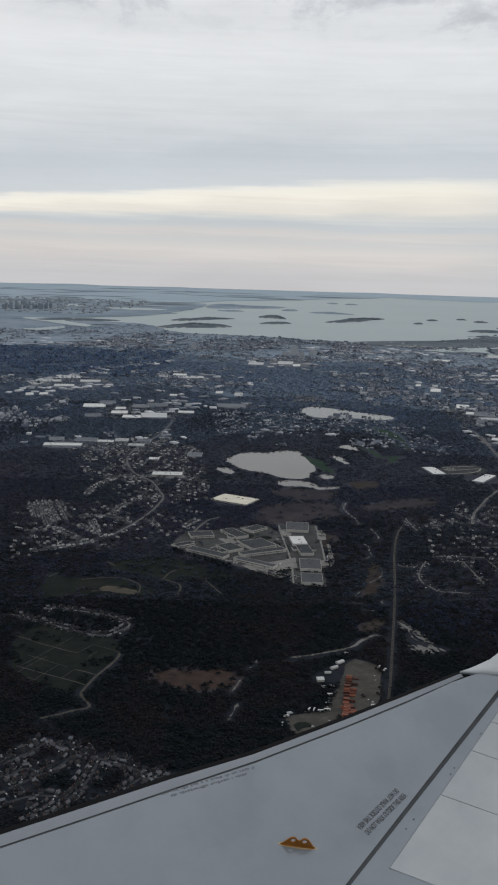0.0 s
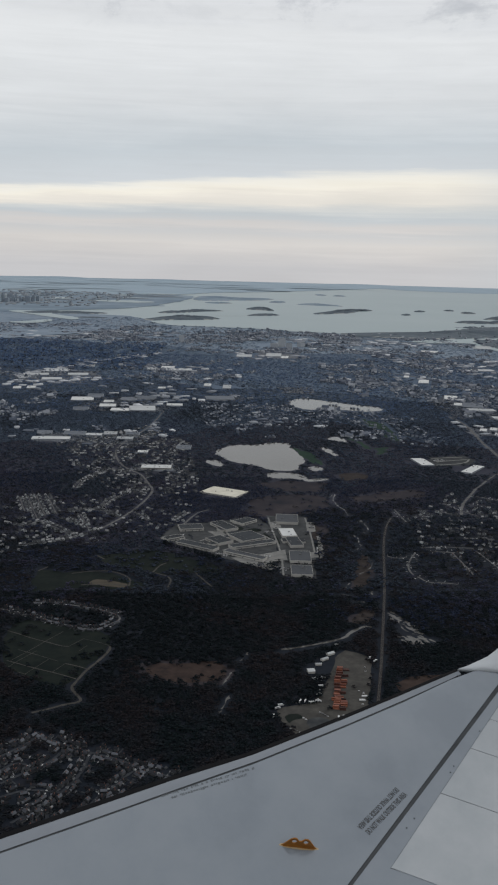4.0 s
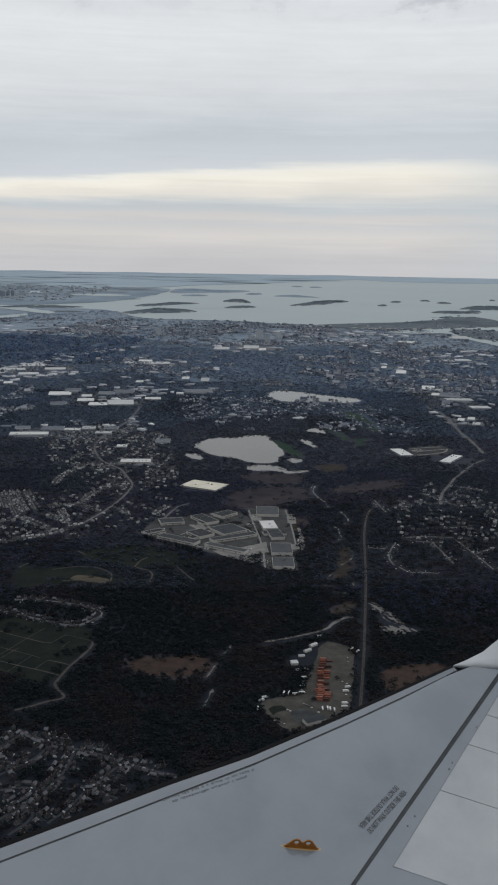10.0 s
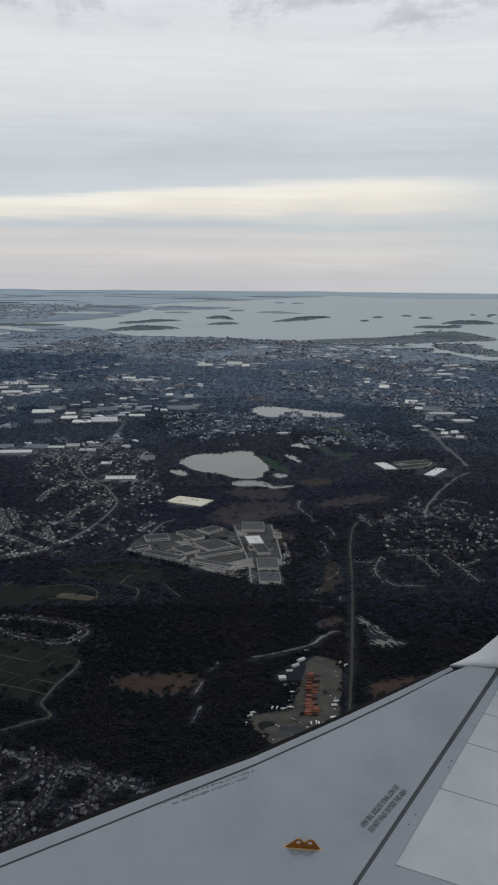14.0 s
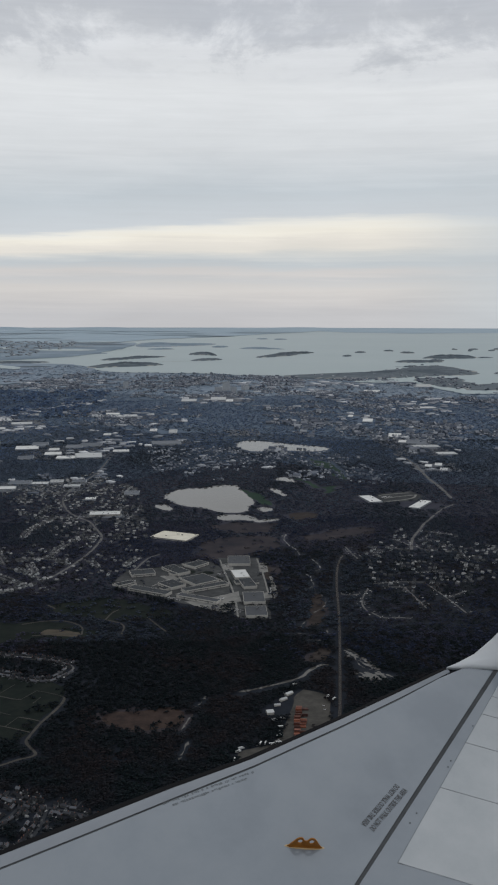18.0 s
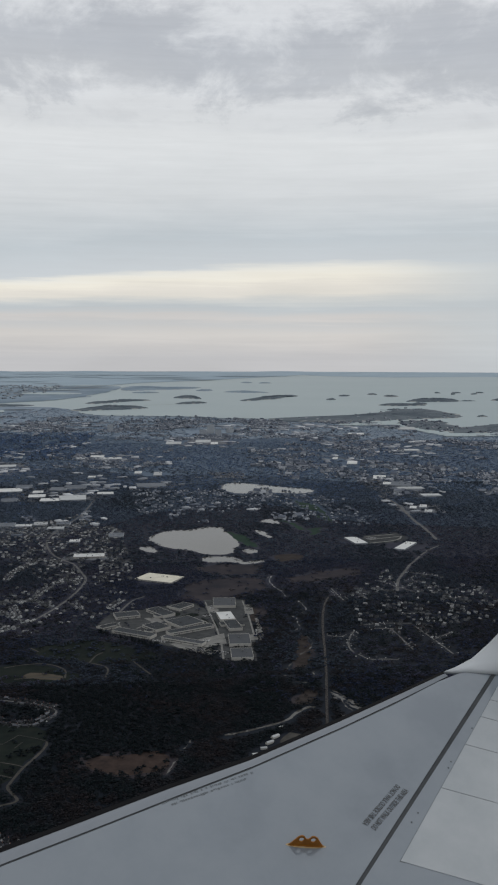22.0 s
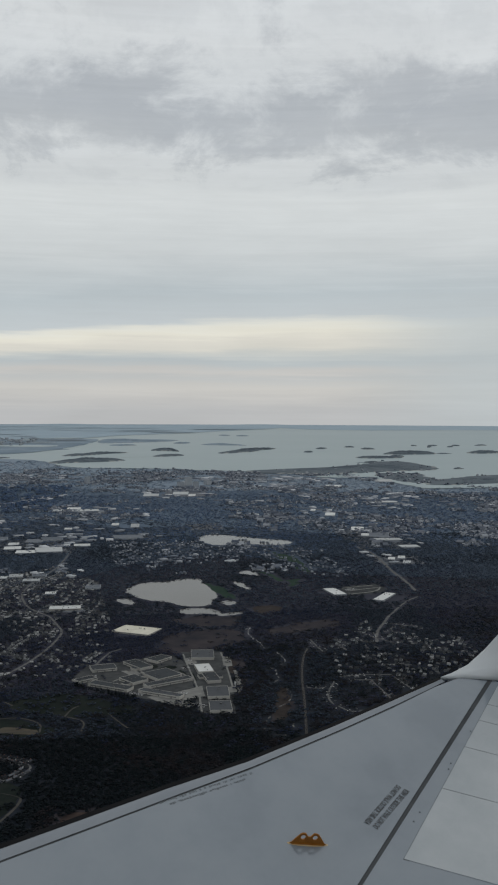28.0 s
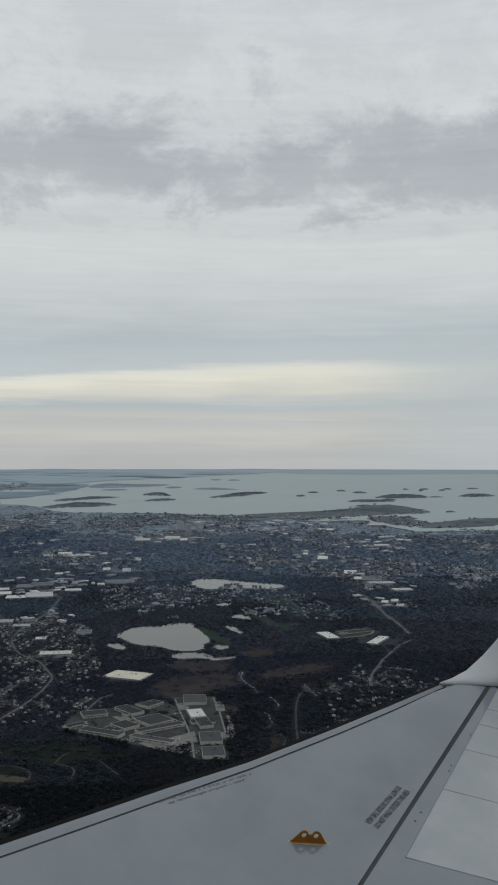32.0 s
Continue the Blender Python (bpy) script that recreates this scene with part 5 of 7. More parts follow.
            part("loading_door", box_arrays(dx - 0.14, -d / 2 - 0.02, 0, dx + 0.14, -d / 2 + 0.01, h * 0.4), M_UNIT, th, "roll-up loading door")
    return th


# the estate's halls and the sheds farther out
ALL_BUILDINGS = ESTATE + [b for b in BUILDINGS if not (-20 < b[1] < 25 and 205 < b[2] < 300)]


def build_buildings():
    for k, (kind, x, y, w, d, h, turn) in enumerate(ALL_BUILDINGS):
        flat_building(kind, x, y, w, d, h, turn, 300 + k)
    # the offices of the old town centre
    for k, (x, y, w, d, h) in enumerate([(41, 880, 7, 6, 8), (47, 860, 5, 5, 5), (33, 870, 6, 5, 4), (-58, 905, 4, 4, 7), (60, 885, 6, 5, 4)]):
        b = flat_building("pale", x, y, w, d, h, 10 * k, 500 + k)


def gable_arrays(w, d, h, ridge, eave=0.05):
    wall = ([(-w / 2, -d / 2, 0), (w / 2, -d / 2, 0), (w / 2, d / 2, 0), (-w / 2, d / 2, 0), (-w / 2, -d / 2, h), (w / 2, -d / 2, h), (w / 2, d / 2, h), (-w / 2, d / 2, h), (-w / 2, 0, ridge), (w / 2, 0, ridge)],
            [(0, 1, 5, 4), (2, 3, 7, 6), (1, 2, 6, 9, 5), (3, 0, 4, 8, 7)])
    a, b = w / 2 + eave, d / 2 + eave
    drop = (ridge - h) * eave / (d / 2)
    t = 0.03
    roof = ([(-a, -b, h - drop), (a, -b, h - drop), (a, b, h - drop), (-a, b, h - drop), (-a, 0, ridge + 0.004), (a, 0, ridge + 0.004),
             (-a, -b, h - drop + t), (a, -b, h - drop + t), (a, b, h - drop + t), (-a, b, h - drop + t), (-a, 0, ridge + t), (a, 0, ridge + t)],
            [(6, 7, 11, 10), (8, 9, 10, 11), (1, 0, 4, 5), (3, 2, 5, 4), (0, 1, 7, 6), (2, 3, 9, 8), (0, 6, 10, 4), (4, 10, 9, 3), (7, 1, 5, 11), (11, 5, 2, 8)])
    return wall, roof


HOUSE_KINDS = [(0.78, 0.52, 0.38, 0.62), (0.95, 0.52, 0.32, 0.52), (0.68, 0.60, 0.44, 0.70), (1.05, 0.50, 0.28, 0.46)]
HOUSE_LABELS = ["small two-storey house with grey gable roof", "long single-storey house with shingle gable roof", "square two-storey house with steep gable roof", "low ranch house with shallow shingle roof"]


def house_prototypes():
    out = []
    for k, (w, d, h, ridge) in enumerate(HOUSE_KINDS):
        wall, roof = gable_arrays(w, d, h, ridge)
        th = tagged(new("house"), HOUSE_LABELS[k], "house", "houses in the near suburbs")
        part("wall", wall, M_HOUSE, th)
        part("roof", roof, M_SHINGLE, th)
        part("chimney", box_arrays(w * 0.22, 0.04, ridge - 0.12, w * 0.22 + 0.09, 0.13, ridge + 0.13), M_BRICK, th, "brick chimney")
        if k % 2:
            gw, gr = gable_arrays(0.36, 0.4, 0.24, 0.36)
            ob = part("garage", gw, M_HOUSE, th, "attached garage")
            ob.location = (w / 2 + 0.17, -0.05, 0)
            ob = part("garage_roof", gr, M_SHINGLE, th)
            ob.location = (w / 2 + 0.17, -0.05, 0)
        else:
            part("porch", joined(box_arrays(-0.22, -d / 2 - 0.16, 0, 0.22, -d / 2, 0.05), box_arrays(-0.24, -d / 2 - 0.18, 0.24, 0.24, -d / 2, 0.27), box_arrays(-0.22, -d / 2 - 0.16, 0.05, -0.19, -d / 2 - 0.13, 0.24), box_arrays(0.19, -d / 2 - 0.16, 0.05, 0.22, -d / 2 - 0.13, 0.24)), M_HOUSE, th, "front porch")
        out.append(th)
    return out


def street_rows(poly, turn, seed, lot=1.9, deep=2.1, gap=1.6, fill=0.85):
    """House places (x, y, turn) in double rows along straight streets inside an outline, and the streets themselves."""
    r = rng(seed)
    p = np.array(poly, float)
    c = p.mean(0)
    ca, sa = math.cos(radians(turn)), math.sin(radians(turn))
    rot = np.array([[ca, -sa], [sa, ca]])
    q = (p - c) @ rot
    (x0, y0), (x1, y1) = q.min(0), q.max(0)
    spots, streets = [], []
    y = y0 + 0.5
    while y < y1:
        bend = r.uniform(-0.6, 0.6)
        line = []
        for x in np.arange(x0, x1, lot * 0.5):
            line.append((x, y + bend * math.sin(x * 0.12)))
        line = np.array(line) @ rot.T + c if line else np.zeros((0, 2))
        keep = inside(line, poly) if len(line) else []
        run = []
        for ok, pt in zip(keep, line):
            if ok:
                run.append(tuple(pt))
            elif len(run) > 3:
                streets.append(run)
                run = []
            else:
                run = []
        if len(run) > 3:
            streets.append(run)
        for sgn in (-1, 1):
            for x in np.arange(x0 + r.uniform(0, lot), x1, lot):
                if r.random() < fill:
                    spots.append((x + r.uniform(-0.3, 0.3), y + bend * math.sin(x * 0.12) + sgn * gap / 1.5 + r.uniform(-0.15, 0.15), turn + (0 if sgn < 0 else 180) + r.uniform(-10, 10) + (90 if r.random() < 0.2 else 0)))
        y += gap + deep
    s = np.array(spots)
    xy = s[:, :2] @ rot.T + c
    ok = inside(xy, poly)
    ok &= np.array([noise.noise(Vector((a * 0.16, b * 0.10, seed))) + 0.6 * noise.noise(Vector((a * 0.5, b * 0.4, seed + 9))) > -0.06 for a, b in xy])
    for line, w, _, _ in ROADS:
        ok &= ~near_line(xy, line, w / 2 + 0.55)
    return np.c_[xy, s[:, 2]][ok], streets


HOUSE_SPOTS = []


def along(lines, step, off, r, fill=0.85):
    """House places on both sides of streets."""
    out = []
    for line in lines:
        line = smooth_line(line, 2)
        run = np.r_[0, np.cumsum(np.hypot(*np.diff(line, axis=0).T))]
        for s in np.arange(0.4, run[-1], step):
            x, y = np.interp(s, run, line[:, 0]), np.interp(s, run, line[:, 1])
            dx, dy = np.interp(s + 0.3, run, line[:, 0]) - x, np.interp(s + 0.3, run, line[:, 1]) - y
            n = max(1e-6, math.hypot(dx, dy))
            for sgn in (-1, 1):
                if r.random() < fill:
                    o = sgn * (off + r.uniform(-0.1, 0.3))
                    out.append((x - dy / n * o + r.uniform(-0.2, 0.2), y + dx / n * o, math.degrees(math.atan2(dy, dx)) + r.uniform(-10, 10)))
    return np.array(out)


def houses_stuff(name, spots, seed, label, scale=1.0, mats=None, low=1.0):
    """Many far houses in one mesh: walls and gable roofs."""
    r = rng(seed)
    n = len(spots)
    if not n:
        return
    wall_t = np.array([(0, 1, 5), (0, 5, 4), (2, 3, 7), (2, 7, 6), (1, 2, 6), (1, 6, 5), (5, 6, 9), (3, 0, 4), (3, 4, 7), (4, 8, 7)])
    roof_t = np.array([(0, 1, 5), (0, 5, 4), (2, 3, 4), (2, 4, 5)])
    wv = np.array([(-.5, -.5, 0), (.5, -.5, 0), (.5, .5, 0), (-.5, .5, 0), (-.5, -.5, 1), (.5, -.5, 1), (.5, .5, 1), (-.5, .5, 1), (-.5, 0, 1.75), (.5, 0, 1.75)])
    rv = np.array([(-.55, -.58, 0.92), (.55, -.58, 0.92), (.55, .58, 0.92), (-.55, .58, 0.92), (-.55, 0, 1.82), (.55, 0, 1.82)])
    both = np.vstack([wv, rv])
    tri = np.vstack([wall_t, roof_t + 10])
    size = np.c_[r.uniform(0.8, 1.3, n), r.uniform(0.6, 0.85, n), r.uniform(0.32, 0.5, n) * low] * scale
    v = both[None] * size[:, None]
    a = np.radians(spots[:, 2])
    x = v[..., 0] * np.cos(a)[:, None] - v[..., 1] * np.sin(a)[:, None] + spots[:, :1]
    y = v[..., 0] * np.sin(a)[:, None] + v[..., 1] * np.cos(a)[:, None] + spots[:, 1:2]
    verts = np.stack([x, y, v[..., 2] + 0.02], -1).reshape(-1, 3)
    tris = (tri[None] + (np.arange(n) * 16)[:, None, None]).reshape(-1, 3)
    idx = np.tile(np.r_[np.zeros(10), np.ones(4)], n)
    tagged(new(name, mesh_many(name, verts, tris, mats or [M_HOUSES, M_SHINGLES], idx)), label, "houses", "", "stuff")


def build_suburbs():
    protos = house_prototypes()
    r = rng(77)
    used = 0
    streets = []
    near = [(SUB_SW, 22, 1, 0.75), (SUB_LOOP, -8, 2, 0.8), (SUB_EAST2, -62, 3, 0.8)]
    for poly, turn, seed, fill in near:
        spots, st = street_rows(poly, turn, seed, lot=1.55, deep=1.5, gap=1.55, fill=fill)
        spots[:, :2] += r.normal(0, 0.3, (len(spots), 2))
        if poly is SUB_SW:
            spots = along(SW_STREETS, 1.35, 0.8, r, 0.78)
            spots = np.vstack([spots, along(SW_STREETS, 2.2, 2.0, r, 0.5)])
        if poly is SUB_LOOP:
            spots = along([LOOP], 1.55, 0.8, r, 0.85)
        if poly is SUB_EAST2:
            spots = along(EAST_STREETS, 1.5, 0.85, r, 0.8)
        HOUSE_SPOTS.append(spots)
        drives, cars, sheds = [], [], []
        for x, y, a in spots:
            c, s = math.cos(radians(a)), math.sin(radians(a))
            u, w = r.choice((-1, 1)) * r.uniform(0.62, 0.75), r.uniform(-0.5, 0.3)
            b = r.uniform(0.5, 0.8)
            ring = [(u - 0.13, w - b), (u + 0.13, w - b), (u + 0.12, w + b), (u - 0.12, w + b)]
            drives.append(([(x + i * c - j * s, y + i * s + j * c, z) for z in (0.036, 0.006) for i, j in ring], [(0, 1, 2, 3), (0, 4, 5, 1), (1, 5, 6, 2), (2, 6, 7, 3), (3, 7, 4, 0)]))
            if r.random() < 0.6:
                cars.append((x + u * c - w * s, y + u * s + w * c, a + 90))
            if r.random() < 0.5:
                i, j = -u * 0.9, r.uniform(0.6, 0.9)
                sheds.append((x + i * c - j * s, y + i * s + j * c, a + r.choice((0, 90))))
        tagged(new("driveway", mesh_of("driveway", *joined(*drives), M_STREET)), "short paved drives beside small houses", "driveways", "", "stuff")
        cars_stuff("house_cars", cars, 90 + seed, "cars parked on drives beside houses")
        houses_stuff("garden_sheds", np.array(sheds), 95 + seed, "small sheds and garages behind houses", 0.42)
        for x, y, a in spots:
            k = int(r.integers(0, 4))
            m = pose(x, y, 0.02, 0, 0, a)
            if used < 4:
                protos[used].matrix_basis = m
            elif used < 296:
                copy_thing(protos[k], m)
            used += 1
    far = [(SUB_WEST, -25, 4, 1.0), (SUB_MIDWEST, 15, 5, 1.05), (SUB_EAST, -40, 6, 1.0), (SUB_GOLF, 35, 7, 1.2), (SUB_NE, -35, 8, 1.2)]
    for poly, turn, seed, sc in far:
        spots, st = street_rows(poly, turn, seed, lot=1.8 * sc, deep=1.8 * sc, gap=1.6 * sc, fill=0.5 if poly in (SUB_EAST, SUB_GOLF, SUB_NE) else 0.72)
        if poly is SUB_WEST:
            spots, st = np.vstack([along(WEST_STREETS, 1.3, 0.8, r, 0.9), spots[r.random(len(spots)) < 0.4]]), []
        streets += st
        HOUSE_SPOTS.append(spots)
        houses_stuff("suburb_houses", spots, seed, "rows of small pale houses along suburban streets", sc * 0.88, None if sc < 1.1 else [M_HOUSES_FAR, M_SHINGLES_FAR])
    pieces = [ribbon_arrays(s, 0.30, 0.031) for s in streets]
    v, f = joined(*pieces)
    tagged(new("road_suburb", mesh_of("road_suburb", v, f, M_STREET)), "grid of suburban streets between houses", "road", "", "structure")
    # the wide town beyond: small quarters of parallel streets, each laid its own way, thinning and thickening in drifts
    quarters = []
    for k in range(520):
        cy = math.sqrt(r.uniform(400**2, 1120**2))
        c = np.array((cy * r.uniform(-0.37, 0.47), cy))
        grow = 0.8 + cy / 1500
        nu, nv = int(r.integers(6, 16)), int(r.integers(3, 8))
        turn = r.choice([12, -20, 45, 70, 100, 135]) + r.uniform(-12, 12)
        u, w = np.meshgrid((np.arange(nu) - nu / 2) * 2.3 * grow, (np.arange(2 * nv) - nv) * 1.0)
        w = (np.floor(w / 2) * 5.2 + np.where(w % 2 > 0, 1.0, -1.0)) * grow
        p = np.c_[u.ravel() + r.normal(0, 0.35, u.size), w.ravel() + 1.2 * np.sin(u.ravel() * 0.11 + k) + r.normal(0, 0.25, u.size)]
        p = p[r.random(len(p)) < 0.66]
        ca, sa = math.cos(radians(turn)), math.sin(radians(turn))
        quarters.append(np.c_[p[:, 0] * ca - p[:, 1] * sa + c[0], p[:, 0] * sa + p[:, 1] * ca + c[1], turn + 90 * (r.random(len(p)) < 0.3) + r.uniform(-6, 6, len(p))])
    spots = np.vstack(quarters)
    xy = spots[:, :2]
    drift = np.array([noise.noise(Vector((a * 0.016, b * 0.010, 4.0))) + 0.75 * noise.noise(Vector((a * 0.06, b * 0.035, 9.0))) for a, b in xy])
    keep = drift > np.interp(xy[:, 1], [410, 520, 620, 1100], [0.22, 0.16, 0.08, -0.15])
    for p in (POND_MAIN, POND_NORTH, POND_GOLF_A, POND_GOLF_B, SUB_GOLF, SUB_NE, SUB_MIDWEST, GOLF_B, GOLF_C, GOLF_D):
        keep &= ~inside(xy, p)
    keep &= ~inside(xy, [(-400, 640), (-150, 640), (-60, 690), (-60, 800), (-180, 880), (-400, 900)])
    keep &= ~inside(xy, SHORELINE + [(900, 1400), (-400, 1400)])
    spots = spots[keep]
    HOUSE_SPOTS.append(spots)
    big = r.random(len(spots)) < 0.05
    houses_stuff("town_houses", spots[~big], 21, "wide spread of small pale town houses, haze in their colour", 1.4, [M_HOUSES_FAR, M_SHINGLES_FAR])
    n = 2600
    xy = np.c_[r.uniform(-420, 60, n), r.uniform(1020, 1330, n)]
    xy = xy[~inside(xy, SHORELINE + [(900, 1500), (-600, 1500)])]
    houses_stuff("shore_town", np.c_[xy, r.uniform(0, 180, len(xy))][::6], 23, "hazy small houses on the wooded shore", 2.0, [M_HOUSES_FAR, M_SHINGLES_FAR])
    plant("woodland", xy, 1.3, 8.0, 24, M_TREE_FAR, "woodland on the bay shore coloured with pale blue haze", 4)
    houses_stuff("town_blocks", spots[big], 22, "scattered larger pale town buildings, haze in their colour", 3.2, [M_HOUSES_FAR, M_SHINGLES_FAR])


# ---- trees ----
def crown_prototype(seed, clumps, pine):
    """Small tetrahedral twig clumps spread through a crown, and a tapered trunk with two limbs."""
    r = rng(seed)
    verts, tris = [], []
    for k in range(clumps):
        if pine:
            z = 0.18 + 0.85 * (k + 0.5) / clumps
            rad, size = 0.30 * (1.12 - z), 0.30 * (1.25 - z)
        else:
            z = r.uniform(0.38, 1.0)
            rad, size = 0.40 * math.sqrt(max(0.05, 1 - ((z - 0.66) / 0.40) ** 2)) * r.uniform(0.5, 1.0), r.uniform(0.13, 0.25)
        a = r.uniform(0, 6.28)
        c = np.array([rad * math.cos(a), rad * math.sin(a), z])
        d = r.normal(size=(4, 3))
        d -= d.mean(0)
        d /= np.linalg.norm(d, axis=1)[:, None]
        b = len(verts)
        verts += list(c + d * size * np.array([1, 1, 0.8]))
        tris += [(b, b + 1, b + 2), (b, b + 3, b + 1), (b, b + 2, b + 3), (b + 1, b + 3, b + 2)]
    split = len(tris)
    for foot, top, w in (((0, 0, 0), (0, 0, 0.85), 0.035), ((0, 0, 0.35), (0.22, 0.08, 0.75), 0.02), ((0, 0, 0.4), (-0.18, -0.12, 0.8), 0.02)):
        b = len(verts)
        verts += [np.array(foot) + w * np.array((math.cos(t), math.sin(t), 0)) for t in (0, 2.1, 4.2)] + [np.array(top)]
        tris += [(b, b + 1, b + 3), (b + 1, b + 2, b + 3), (b + 2, b, b + 3)]
    idx = [0] * split + [1] * (len(tris) - split)
    return np.array(verts), np.array(tris), np.array(idx)


def plant(name, xy, high, wide, seed, mat, label, clumps, pine=False):
    r = rng(seed)
    protos = [crown_prototype(seed * 10 + k, clumps, pine) for k in range(5)]
    pick = r.integers(0, 5, len(xy))
    vs, ts, ix, base = [], [], [], 0
    for k, (v, t, i) in enumerate(protos):
        m = np.where(pick == k)[0]
        if not len(m):
            continue
        a = r.uniform(0, 6.28, len(m))
        s = r.uniform(0.7, 1.25, len(m))
        x = (v[:, 0] * np.cos(a)[:, None] - v[:, 1] * np.sin(a)[:, None]) * (wide * s)[:, None] + xy[m, :1]
        y = (v[:, 0] * np.sin(a)[:, None] + v[:, 1] * np.cos(a)[:, None]) * (wide * s)[:, None] + xy[m, 1:2]
        z = v[:, 2] * (high * s * r.uniform(0.85, 1.15, len(m)))[:, None] + 0 * a[:, None]
        vs.append(np.stack([x, y, z], -1).reshape(-1, 3))
        ts.append((t[None] + (base + np.arange(len(m)) * len(v))[:, None, None]).reshape(-1, 3))
        ix.append(np.tile(i, len(m)))
        base += len(m) * len(v)
    tagged(new(name, mesh_many(name, np.vstack(vs), np.vstack(ts), [mat, M_BARK], np.concatenate(ix), True)), label, "trees", "", "stuff")


SCRUB = [(FIELD_TAN, 0.012), *[(m, 0.06) for m in BROWN_BANKS], *[(m, 0.03) for m in MARSH_BANDS], (MARSH_E, 0.04), (MEADOW, 0.05), (MEADOW_NORTH, 0.3), (MEADOW_WEST, 0.05), (GRAVES, 0.04), *[(m, 0.04) for m in ESTATE_PAVING]]
OPEN_LAND = [POND_MAIN, POND_WEST, POND_STRIP, POND_NORTH, POND_GOLF_A, POND_GOLF_B, POND_INLET, POOLS, LOT_YARD, LOT_SHED, [(12.6, 158.2), (13.2, 161.8), (19.5, 169.2), (22, 170), (19, 158)], GOLF_A, GOLF_B, GOLF_C, GOLF_D]


def tree_spots(y0, y1, pitch, seed, lo=-0.37, hi=0.48):
    r = rng(seed)
    ys = np.arange(y0, y1, pitch)
    pts = np.vstack([np.c_[np.arange(lo * y - 4, hi * y + 4, pitch), np.full(len(np.arange(lo * y - 4, hi * y + 4, pitch)), y)] for y in ys])
    pts = pts + r.uniform(-0.5, 0.5, pts.shape) * pitch
    keep = np.ones(len(pts), bool)
    for p in OPEN_LAND:
        keep &= ~inside(pts, p) | (r.random(len(pts)) < 0.004)
    for p in OPEN_LAND[:7] + OPEN_LAND[-4:]:
        keep &= ~inside(pts + (0, 1.6), p)
    keep &= ~inside(pts + (0, 4.0), POND_NORTH) & ~inside(pts + (0, 7.0), POND_NORTH)
    for p, share in SCRUB:
        wob = pts + r.normal(0, 0.45 if p in ESTATE_PAVING else 1.5 if p in MARSH_BANDS else 0.9, pts.shape)
        keep &= ~inside(wob, p) | (r.random(len(pts)) < share)
    for p in (SUB_SW, SUB_LOOP, SUB_EAST2, SUB_WEST, SUB_MIDWEST, SUB_EAST, SUB_GOLF, SUB_NE):
        keep &= ~inside(pts, p) | (r.random(len(pts)) < (0.72 if p in (SUB_SW, SUB_LOOP, SUB_EAST2) else 0.85))
    for line, w, _, _ in ROADS:
        keep &= ~near_line(pts, line, w / 2 + 0.3) & ~near_line(pts + (0, 0.8), line, w / 2 + 0.55)
    keep &= ~near_line(pts, RAIL, 0.95) & ~near_line(pts - (0, -0.9), CREEK, 1.3)
    keep &= ~near_line(pts + (0, 0.7), [(35.2, 190.5), (38.5, 178)], 1.5) & ~near_line(pts + (0, 0.7), [(35.0, 176.4), (41.2, 176.2)], 1.6)
    for s in FAIRWAYS:
        keep &= ~near_line(pts + (0, 1.5), s, 3.0)
    for s in STREAMS:
        keep &= ~near_line(pts - (0, -0.6), s, 0.9)
    for kind, x, y, w, d, h, turn in ALL_BUILDINGS:
        keep &= np.hypot(pts[:, 0] - x, pts[:, 1] - y) > 0.55 * max(w, d)
    pts = pts[keep]
    if y0 < 500 and len(HOUSE_SPOTS):
        hs = np.vstack(HOUSE_SPOTS)[:, :2]
        hs = hs[(hs[:, 1] > y0 - 3) & (hs[:, 1] < y1 + 3)]
        cell = set()
        for a, b in np.floor(hs / 0.7).astype(int):
            cell.update(((a, b), (a + 1, b), (a, b + 1), (a - 1, b), (a, b - 1)))
        ok = np.array([(a, b) not in cell for a, b in np.floor(pts / 0.7).astype(int)])
        pts = pts[ok]
    return pts


